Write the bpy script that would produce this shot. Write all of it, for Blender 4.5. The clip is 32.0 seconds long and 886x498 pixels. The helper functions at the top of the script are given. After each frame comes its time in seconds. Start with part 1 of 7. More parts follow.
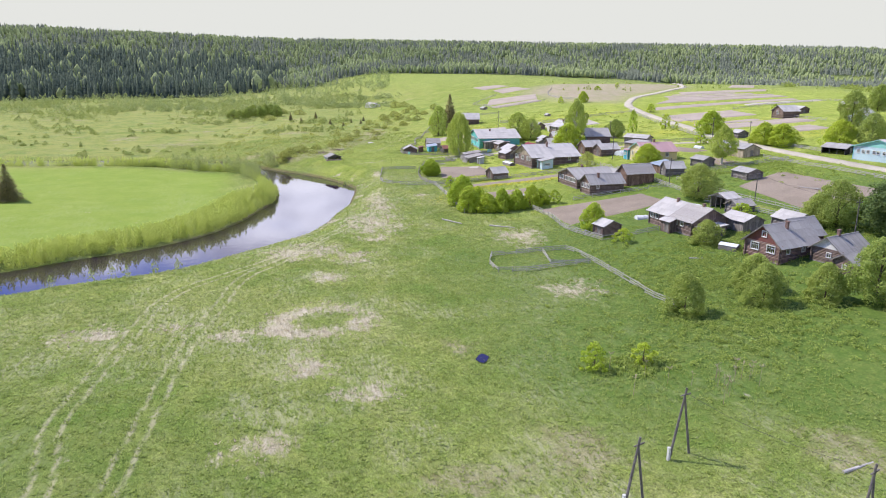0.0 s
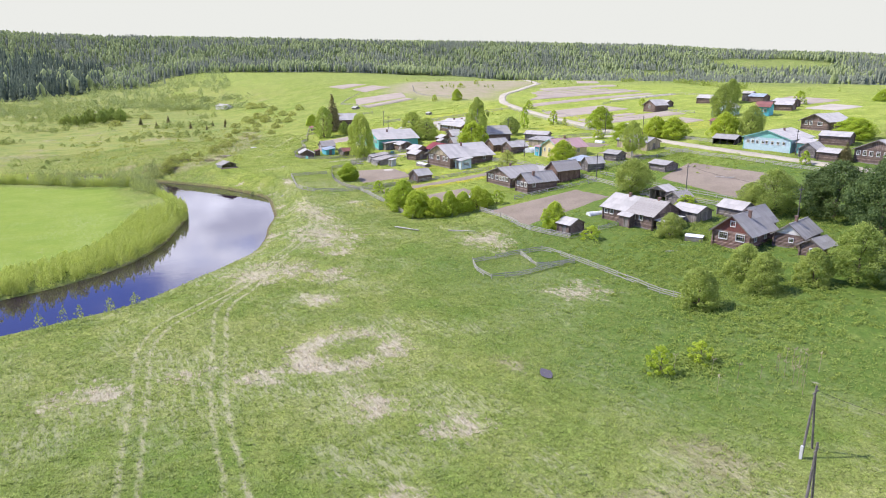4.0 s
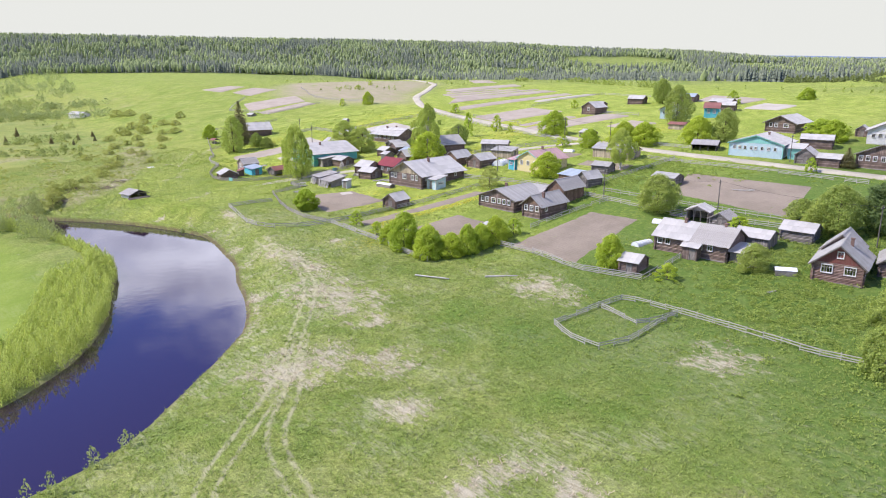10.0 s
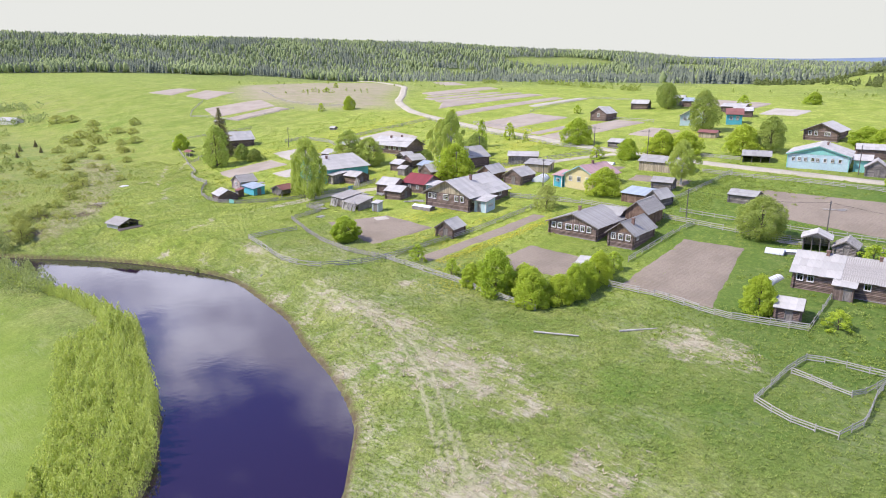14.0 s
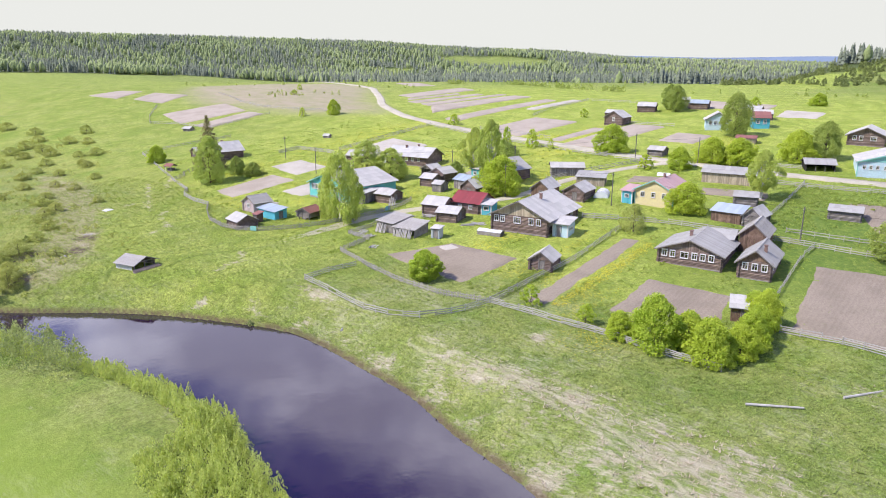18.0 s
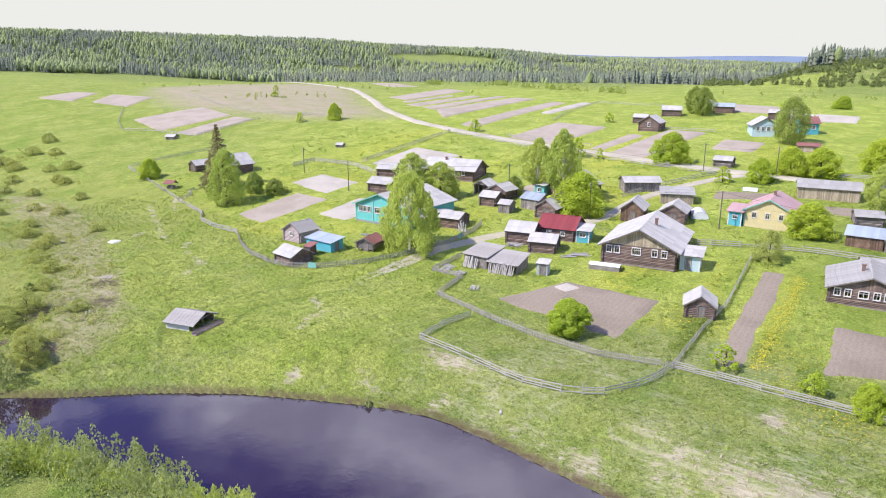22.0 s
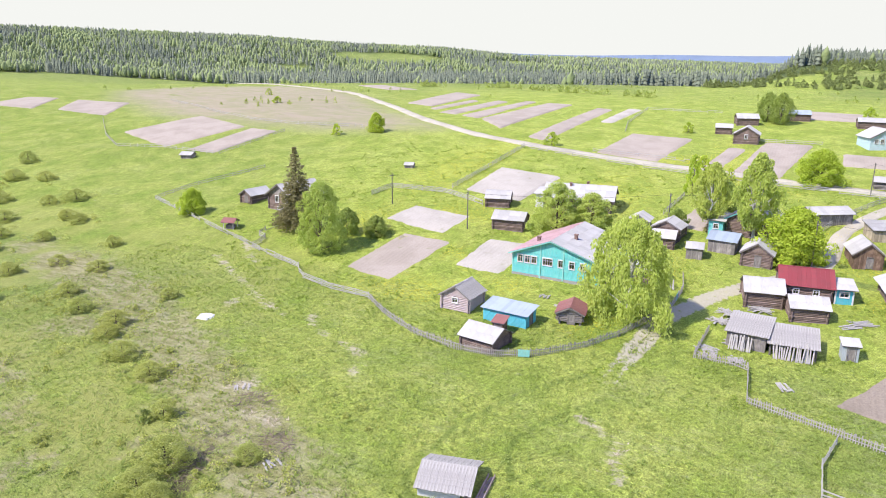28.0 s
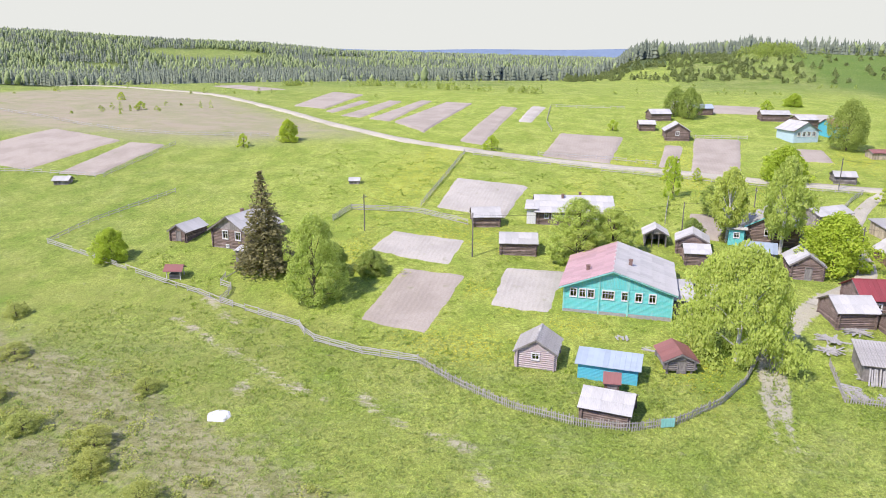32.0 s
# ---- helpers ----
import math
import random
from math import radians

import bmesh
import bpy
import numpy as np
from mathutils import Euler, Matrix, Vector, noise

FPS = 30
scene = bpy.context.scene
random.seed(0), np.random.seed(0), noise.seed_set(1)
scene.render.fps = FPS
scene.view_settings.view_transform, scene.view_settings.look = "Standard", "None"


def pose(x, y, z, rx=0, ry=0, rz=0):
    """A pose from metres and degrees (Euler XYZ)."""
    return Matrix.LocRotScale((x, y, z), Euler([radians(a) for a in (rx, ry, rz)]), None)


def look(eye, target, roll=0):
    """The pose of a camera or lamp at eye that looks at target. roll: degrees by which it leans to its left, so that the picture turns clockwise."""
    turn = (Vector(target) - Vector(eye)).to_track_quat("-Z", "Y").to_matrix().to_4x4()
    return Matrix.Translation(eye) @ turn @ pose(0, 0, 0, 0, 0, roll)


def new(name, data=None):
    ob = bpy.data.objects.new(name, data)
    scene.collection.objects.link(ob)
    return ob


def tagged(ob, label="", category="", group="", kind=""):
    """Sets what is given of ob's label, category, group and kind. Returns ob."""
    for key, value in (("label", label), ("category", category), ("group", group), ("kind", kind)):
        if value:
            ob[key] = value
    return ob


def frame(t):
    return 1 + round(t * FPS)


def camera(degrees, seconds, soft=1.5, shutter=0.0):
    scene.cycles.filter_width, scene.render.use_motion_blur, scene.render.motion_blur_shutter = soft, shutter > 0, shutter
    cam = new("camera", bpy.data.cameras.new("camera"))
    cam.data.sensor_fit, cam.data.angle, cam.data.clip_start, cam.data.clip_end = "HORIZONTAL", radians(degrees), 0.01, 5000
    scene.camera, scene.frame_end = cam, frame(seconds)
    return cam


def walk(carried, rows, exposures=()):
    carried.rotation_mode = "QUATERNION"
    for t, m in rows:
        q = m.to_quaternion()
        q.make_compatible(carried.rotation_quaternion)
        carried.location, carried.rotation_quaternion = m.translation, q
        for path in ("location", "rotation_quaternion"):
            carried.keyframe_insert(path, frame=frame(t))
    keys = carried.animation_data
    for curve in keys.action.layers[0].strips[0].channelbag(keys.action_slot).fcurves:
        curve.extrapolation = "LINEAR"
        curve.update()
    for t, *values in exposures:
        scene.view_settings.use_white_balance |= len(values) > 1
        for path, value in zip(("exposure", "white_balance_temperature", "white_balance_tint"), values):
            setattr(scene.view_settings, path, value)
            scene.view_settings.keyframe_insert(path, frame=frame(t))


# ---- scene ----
cam = camera(63.6, 32.0, soft=1.0)
METRES, EYE, TILT, LEAN, TURN = 275.9, 40.0, 1.80, -3.90, -12.3
ROWS = [
    (0.0, 0.0, 0.0, 0.0, -0.97, -16.33, 3.31),
    (0.5, -0.0087, 0.0052, 0.0007, -3.12, -16.43, 3.24),
    (1.0, -0.019, 0.0096, 0.0014, -5.49, -16.59, 3.17),
    (1.5, -0.0306, 0.0133, 0.0022, -7.69, -16.74, 3.1),
    (2.0, -0.0424, 0.0165, 0.003, -9.59, -16.86, 3.02),
    (2.5, -0.0559, 0.0198, 0.004, -11.55, -17.0, 2.97),
    (4.5, -0.1032, 0.044, 0.0071, -16.37, -17.43, 3.13),
    (5.0, -0.1122, 0.0532, 0.0078, -18.21, -17.57, 3.15),
    (5.5, -0.1201, 0.0633, 0.0083, -19.88, -17.68, 3.16),
    (6.0, -0.1268, 0.0742, 0.0087, -21.16, -17.76, 3.16),
    (6.5, -0.1326, 0.0859, 0.0091, -22.32, -17.84, 3.16),
    (7.0, -0.1376, 0.0982, 0.0094, -23.25, -17.89, 3.12),
    (7.5, -0.1421, 0.1113, 0.0097, -24.09, -17.94, 3.05),
    (8.0, -0.1465, 0.1251, 0.0099, -24.69, -17.97, 2.96),
    (8.5, -0.1507, 0.1395, 0.01, -25.26, -17.99, 2.88),
    (9.0, -0.155, 0.1543, 0.0101, -25.84, -18.02, 2.82),
    (9.5, -0.1591, 0.1696, 0.0102, -26.5, -18.06, 2.76),
    (10.0, -0.1633, 0.1852, 0.0104, -27.14, -18.1, 2.68),
    (10.5, -0.1675, 0.201, 0.0105, -27.58, -18.12, 2.58),
    (11.0, -0.1723, 0.2166, 0.0107, -28.12, -18.14, 2.46),
    (11.5, -0.1775, 0.2325, 0.0108, -28.94, -18.18, 2.39),
    (12.0, -0.183, 0.2482, 0.011, -29.8, -18.21, 2.32),
    (12.5, -0.1886, 0.2639, 0.0113, -30.64, -18.25, 2.26),
    (13.0, -0.1942, 0.2796, 0.0114, -31.37, -18.29, 2.22),
    (13.5, -0.2001, 0.2952, 0.0117, -32.13, -18.3, 2.14),
    (14.0, -0.2056, 0.3108, 0.0122, -32.91, -18.36, 2.1),
    (14.5, -0.2111, 0.3265, 0.0123, -33.69, -18.4, 2.06),
    (16.5, -0.2308, 0.3906, 0.0125, -36.69, -18.55, 1.83),
    (17.0, -0.2351, 0.4067, 0.0126, -37.44, -18.59, 1.78),
    (17.5, -0.2392, 0.4229, 0.0126, -38.24, -18.62, 1.73),
    (18.0, -0.2431, 0.4392, 0.0126, -39.1, -18.67, 1.66),
    (18.5, -0.2466, 0.4555, 0.0125, -39.96, -18.71, 1.58),
    (19.0, -0.2497, 0.472, 0.0126, -40.82, -18.76, 1.5),
    (19.5, -0.2522, 0.4888, 0.0125, -41.63, -18.79, 1.42),
    (20.0, -0.2546, 0.5054, 0.0123, -42.36, -18.82, 1.36),
    (20.5, -0.2569, 0.522, 0.0121, -42.94, -18.85, 1.26),
    (21.0, -0.2592, 0.5384, 0.012, -43.42, -18.87, 1.2),
    (21.5, -0.2612, 0.5548, 0.0119, -43.82, -18.9, 1.12),
    (22.0, -0.2631, 0.5711, 0.0116, -44.22, -18.94, 1.1),
    (22.5, -0.2649, 0.5874, 0.0114, -44.62, -18.96, 1.0),
    (23.0, -0.2666, 0.6037, 0.0114, -45.01, -19.0, 0.93),
    (23.5, -0.2682, 0.6198, 0.0112, -45.41, -19.01, 0.89),
    (24.0, -0.2693, 0.6361, 0.0113, -45.8, -19.06, 0.81),
    (24.5, -0.2704, 0.6523, 0.0113, -46.2, -19.09, 0.75),
    (25.0, -0.2714, 0.6687, 0.011, -46.63, -19.1, 0.71),
    (25.5, -0.2725, 0.6851, 0.0107, -47.06, -19.1, 0.64),
    (26.0, -0.2733, 0.7015, 0.0105, -47.47, -19.11, 0.62),
    (26.5, -0.2742, 0.7181, 0.0101, -47.89, -19.12, 0.57),
    (28.5, -0.2762, 0.785, 0.0095, -51.65, -19.24, 0.41),
    (29.0, -0.2761, 0.8019, 0.0092, -53.61, -19.29, 0.36),
    (29.5, -0.2759, 0.8188, 0.0088, -55.55, -19.34, 0.27),
    (30.0, -0.2755, 0.8358, 0.0084, -57.44, -19.39, 0.16),
    (30.5, -0.275, 0.8526, 0.008, -59.33, -19.45, 0.07),
    (31.0, -0.2743, 0.8693, 0.0077, -61.12, -19.52, -0.04),
    (31.5, -0.273, 0.8858, 0.0072, -62.88, -19.57, -0.14),
    (32.0, -0.2711, 0.9018, 0.0067, -64.56, -19.61, -0.23),
]
walk(cam, [(t, pose(0, 0, EYE, TILT, LEAN, TURN) @ pose(METRES * x, METRES * y, METRES * z, 90 + pitch, roll, yaw)) for t, x, y, z, yaw, pitch, roll in ROWS], exposures=[(t, stops, 6600, 14.5) for t, stops in ((0.0, 0.26), (2.0, 0.32), (6.0, 0.36), (13.0, 0.3), (19.0, 0.36), (26.0, 0.42), (29.0, 0.5), (31.0, 0.5), (32.0, 0.32))])

# ---- light ----
SUN_AZ, SUN_EL = 305.0, 49.0
world = bpy.data.worlds.new("world")
scene.world = world
world.use_nodes = True


class Nodes:
    """A small helper to wire node trees."""

    def __init__(self, tree):
        self.tree = tree
        tree.nodes.clear()

    def add(self, kind, inputs=None, **attrs):
        n = self.tree.nodes.new(kind)
        for k, v in attrs.items():
            setattr(n, k, v)
        for k, v in (inputs or {}).items():
            s = n.inputs[k]
            if isinstance(v, bpy.types.NodeSocket):
                self.tree.links.new(v, s)
            else:
                s.default_value = v
        return n

    def noise(self, scale, vec=None, detail=4, rough=0.6, out=0):
        n = self.add("ShaderNodeTexNoise", {"Scale": scale, "Detail": detail, "Roughness": rough})
        if vec is not None:
            self.tree.links.new(vec, n.inputs["Vector"])
        return n.outputs[out]

    def ramp(self, fac, a, b, lo=0.0, hi=1.0):
        n = self.add("ShaderNodeMapRange", {"Value": fac, "From Min": a, "From Max": b, "To Min": lo, "To Max": hi}, interpolation_type="SMOOTHSTEP")
        return n.outputs[0]

    def mix(self, fac, a, b, how="MIX"):
        n = self.add("ShaderNodeMix", data_type="RGBA", blend_type=how)
        for i, v in ((0, fac), (6, a), (7, b)):
            if isinstance(v, bpy.types.NodeSocket):
                self.tree.links.new(v, n.inputs[i])
            else:
                n.inputs[i].default_value = v if i == 0 else (*v[:3], 1)
        return n.outputs[2]

    def math(self, op, a, b=0.0):
        n = self.add("ShaderNodeMath", operation=op)
        for i, v in ((0, a), (1, b)):
            if isinstance(v, bpy.types.NodeSocket):
                self.tree.links.new(v, n.inputs[i])
            else:
                n.inputs[i].default_value = v
        return n.outputs[0]

    def where(self):
        return self.add("ShaderNodeTexCoord").outputs["Object"]

    def attr(self, name):
        return self.add("ShaderNodeAttribute", attribute_name=name).outputs["Fac"]


w = Nodes(world.node_tree)
sky = w.add("ShaderNodeTexSky", sky_type="NISHITA", sun_disc=False, sun_elevation=radians(SUN_EL), sun_rotation=radians(SUN_AZ))
way = w.add("ShaderNodeTexCoord").outputs["Generated"]
sep = w.add("ShaderNodeSeparateXYZ", {0: way})
low = w.math("MAXIMUM", sep.outputs[2], 0.0)
span = w.math("ADD", low, 0.12)
flat = w.add("ShaderNodeCombineXYZ", {0: w.math("DIVIDE", sep.outputs[0], span), 1: w.math("DIVIDE", sep.outputs[1], span)}).outputs[0]
east = w.ramp(sep.outputs[0], 0.1, 0.42, -0.12, 0.05)
puffs = w.ramp(w.math("ADD", w.noise(1.3, flat, 6, 0.55), east), 0.5, 0.63)
ragged = w.math("ADD", low, w.math("MULTIPLY", w.math("SUBTRACT", w.noise(1.6, flat, 6, 0.6), 0.5), 0.3))
ragged = w.math("SUBTRACT", ragged, w.math("MULTIPLY", w.math("MAXIMUM", w.math("SUBTRACT", sep.outputs[0], 0.2), 0.0), 0.6))
veil = w.ramp(ragged, 0.22, 0.31, 1.0, 0.0)
cover = w.math("MAXIMUM", puffs, veil)
blue = w.add("ShaderNodeVectorMath", {0: sky.outputs[0], 3: 0.11}, operation="SCALE").outputs[0]
blue = w.mix(1.0, blue, (0.5, 0.74, 1.6), "MULTIPLY")
grey = w.mix(w.ramp(w.noise(2.2, flat, 5, 0.6), 0.35, 0.65), (0.82, 0.88, 1.14), (1.74, 1.84, 2.16))
shine = w.mix(cover, blue, w.mix(w.ramp(low, 0.11, 0.19, 1.0, 0.0), grey, (0.635, 0.665, 0.635)))
back = w.add("ShaderNodeBackground", {0: shine, 1: 1.0})
w.add("ShaderNodeOutputWorld", {0: back.outputs[0]})

sun = new("sun", bpy.data.lights.new("sun", "SUN"))
sun.data.energy, sun.data.angle, sun.data.color = 4.5, radians(0.6), (1.0, 0.95, 0.86)
sun_from = Vector((math.sin(radians(SUN_AZ)) * math.cos(radians(SUN_EL)), math.cos(radians(SUN_AZ)) * math.cos(radians(SUN_EL)), math.sin(radians(SUN_EL))))
sun.matrix_world = look(sun_from * 300, (0, 0, 0))

# ---- materials ----


def material(name):
    m = bpy.data.materials.new(name)
    m.use_nodes = True
    return m, Nodes(m.node_tree)


def finish(m, n, colour, rough=0.85, bump=None, height=0.02, metal=0.0, spec=0.3):
    b = n.add("ShaderNodeBsdfPrincipled", {"Base Color": colour, "Roughness": rough, "Metallic": metal, "Specular IOR Level": spec})
    if bump is not None:
        n.tree.links.new(n.add("ShaderNodeBump", {"Height": bump, "Distance": height, "Strength": 1.0}).outputs[0], b.inputs["Normal"])
    n.add("ShaderNodeOutputMaterial", {0: b.outputs[0]})
    return m


def stretched(n, sx, sy, sz):
    return n.add("ShaderNodeMapping", {0: n.where(), 3: (sx, sy, sz)}).outputs[0]


def wooden(name, dark, light, along="x", worn=0.4):
    """Weathered timber with grain along an axis and an own shade for each piece."""
    m, n = material(name)
    v = stretched(n, *((0.5, 6, 9) if along == "x" else (6, 6, 0.5)))
    grain = n.noise(3.0, v, 5, 0.65)
    each = n.add("ShaderNodeNewGeometry").outputs["Random Per Island"]
    c = n.mix(n.ramp(grain, 0.3, 0.7), dark, light)
    c = n.mix(n.math("MULTIPLY", n.ramp(n.noise(0.9, n.where(), 3), 0.45, 0.7), worn), c, [min(1, 1.5 * q + 0.03) for q in light])
    c = n.mix(n.ramp(each, 0, 1, 0.0, 0.55), c, [0.45 * q for q in dark])
    return finish(m, n, c, 0.9, grain, 0.015)


def painted(name, colour, old, amount=0.35):
    """Old paint on boards, worn through in places."""
    m, n = material(name)
    worn = n.ramp(n.noise(1.6, n.where(), 7, 0.7), 0.62 - 0.2 * amount, 0.75)
    streak = n.noise(4.0, stretched(n, 3, 3, 0.35), 4)
    c = n.mix(n.ramp(streak, 0.3, 0.75), colour, [0.8 * q for q in colour])
    each = n.add("ShaderNodeNewGeometry").outputs["Random Per Island"]
    c = n.mix(n.ramp(each, 0, 1, 0.0, 0.18), c, old)
    c = n.mix(n.math("MULTIPLY", worn, 0.75), c, old)
    return finish(m, n, c, 0.7, streak, 0.006)


def sheets(name, colour, stain, amount=0.5, metal=0.0, rough=0.75):
    """Roof sheets: each one has its own shade, with streaks of dirt and moss."""
    m, n = material(name)
    each = n.add("ShaderNodeMath", {0: n.add("ShaderNodeNewGeometry").outputs["Random Per Island"], 1: n.add("ShaderNodeObjectInfo").outputs["Random"]}, operation="ADD").outputs[0]
    each = n.math("FRACT", each)
    blot = n.noise(0.8, n.where(), 6, 0.65)
    fine = n.noise(7.0, n.where(), 4, 0.7)
    c = n.mix(n.math("MULTIPLY", n.ramp(blot, 0.42, 0.68), amount), colour, stain)
    c = n.mix(n.ramp(each, 0.2, 1, 0.0, 0.42), c, [0.62 * q for q in colour])
    c = n.mix(n.ramp(fine, 0.5, 0.8, 0.0, 0.25), c, stain)
    return finish(m, n, c, rough, fine, 0.01, metal)


def plain(name, colour, rough=0.7, metal=0.0, vary=0.25, scale=5.0):
    m, n = material(name)
    f = n.noise(scale, n.where(), 5)
    c = n.mix(n.math("MULTIPLY", n.ramp(f, 0.35, 0.7), vary), colour, [0.5 * q for q in colour])
    return finish(m, n, c, rough, f, 0.004, metal)


LOG = wooden("log_brown", (0.15, 0.108, 0.092), (0.30, 0.225, 0.19))
LOG_GREY = wooden("log_grey", (0.17, 0.15, 0.14), (0.33, 0.30, 0.28))
LOG_RED = wooden("log_red", (0.20, 0.115, 0.095), (0.33, 0.24, 0.20))
BOARD = wooden("board_grey", (0.19, 0.17, 0.155), (0.38, 0.345, 0.32), "z")
BOARD_BROWN = wooden("board_brown", (0.12, 0.075, 0.05), (0.27, 0.18, 0.13), "z")
BOARD_PALE = wooden("board_pale", (0.34, 0.28, 0.20), (0.55, 0.47, 0.35), "z", 0.2)
BOARD_PINK = wooden("board_pinkish", (0.33, 0.245, 0.225), (0.52, 0.42, 0.39))
RAIL = wooden("rail_grey", (0.38, 0.36, 0.33), (0.62, 0.59, 0.55))
PICKET = wooden("picket_grey", (0.34, 0.315, 0.29), (0.55, 0.51, 0.48), "z")
WHITE = painted("white_paint", (0.72, 0.71, 0.69), (0.42, 0.40, 0.37), 0.1)
TEAL = painted("teal_paint", (0.13, 0.55, 0.53), (0.38, 0.56, 0.53), 0.5)
TEAL_LIGHT = painted("pale_teal_paint", (0.25, 0.60, 0.55), (0.35, 0.50, 0.46), 0.3)
SKYBLUE = painted("sky_blue_paint", (0.085, 0.46, 0.57), (0.25, 0.42, 0.46), 0.3)
PALEBLUE = painted("pale_blue_paint", (0.50, 0.66, 0.72), (0.42, 0.44, 0.45), 0.4)
PALEGREY = painted("grey_blue_paint", (0.42, 0.47, 0.49), (0.36, 0.35, 0.34), 0.6)
CREAM = painted("cream_paint", (0.70, 0.60, 0.32), (0.45, 0.40, 0.3), 0.2)
PINK = painted("worn_pink_paint", (0.46, 0.36, 0.36), (0.50, 0.47, 0.46), 1.0)
REDBOARD = painted("red_brown_paint", (0.20, 0.07, 0.06), (0.2, 0.13, 0.11), 0.4)
SLATE = sheets("slate_sheet", (0.47, 0.455, 0.42), (0.24, 0.225, 0.205), 0.6)
SLATE_WHITE = sheets("pale_slate_sheet", (0.50, 0.485, 0.45), (0.28, 0.265, 0.245), 0.6)
SLATE_DARK = sheets("dark_slate_sheet", (0.37, 0.36, 0.335), (0.19, 0.18, 0.165), 0.6)
ROOFBOARD = wooden("roof_board", (0.28, 0.265, 0.24), (0.55, 0.52, 0.475), "z", 0.6)
TIN = sheets("zinc_sheet", (0.42, 0.49, 0.54), (0.30, 0.33, 0.35), 0.3, 0.3, 0.45)
RED_TIN = sheets("red_sheet", (0.27, 0.05, 0.055), (0.17, 0.06, 0.055), 0.35, 0.0, 0.55)
RUST_TIN = sheets("rusty_red_sheet", (0.27, 0.115, 0.10), (0.20, 0.11, 0.09), 0.6, 0.0, 0.7)
PINK_TIN = sheets("faded_pink_sheet", (0.46, 0.29, 0.29), (0.40, 0.31, 0.30), 0.3, 0.0, 0.6)
BRICK = plain("chimney_brick", (0.24, 0.155, 0.125), 0.9, 0, 0.6, 9)
STONE = plain("grey_stone", (0.34, 0.33, 0.31), 0.9, 0, 0.5, 4)
DARK = plain("dark_gap", (0.02, 0.018, 0.016), 0.95)
POLE = wooden("pole_wood", (0.11, 0.10, 0.095), (0.24, 0.22, 0.20), "z")
CONCRETE = plain("white_concrete", (0.62, 0.62, 0.60), 0.85, 0, 0.3)
PLASTIC = plain("milky_plastic_film", (0.68, 0.71, 0.72), 0.4, 0, 0.2, 2)
WIRE = plain("black_wire", (0.03, 0.03, 0.03), 0.5)


def glass():
    m, n = material("window_glass")
    b = n.add("ShaderNodeBsdfPrincipled", {"Base Color": (0.9, 0.95, 0.95, 1), "Roughness": 0.03, "Transmission Weight": 1.0, "IOR": 1.45})
    n.add("ShaderNodeOutputMaterial", {0: b.outputs[0]})
    return m


GLASS = glass()


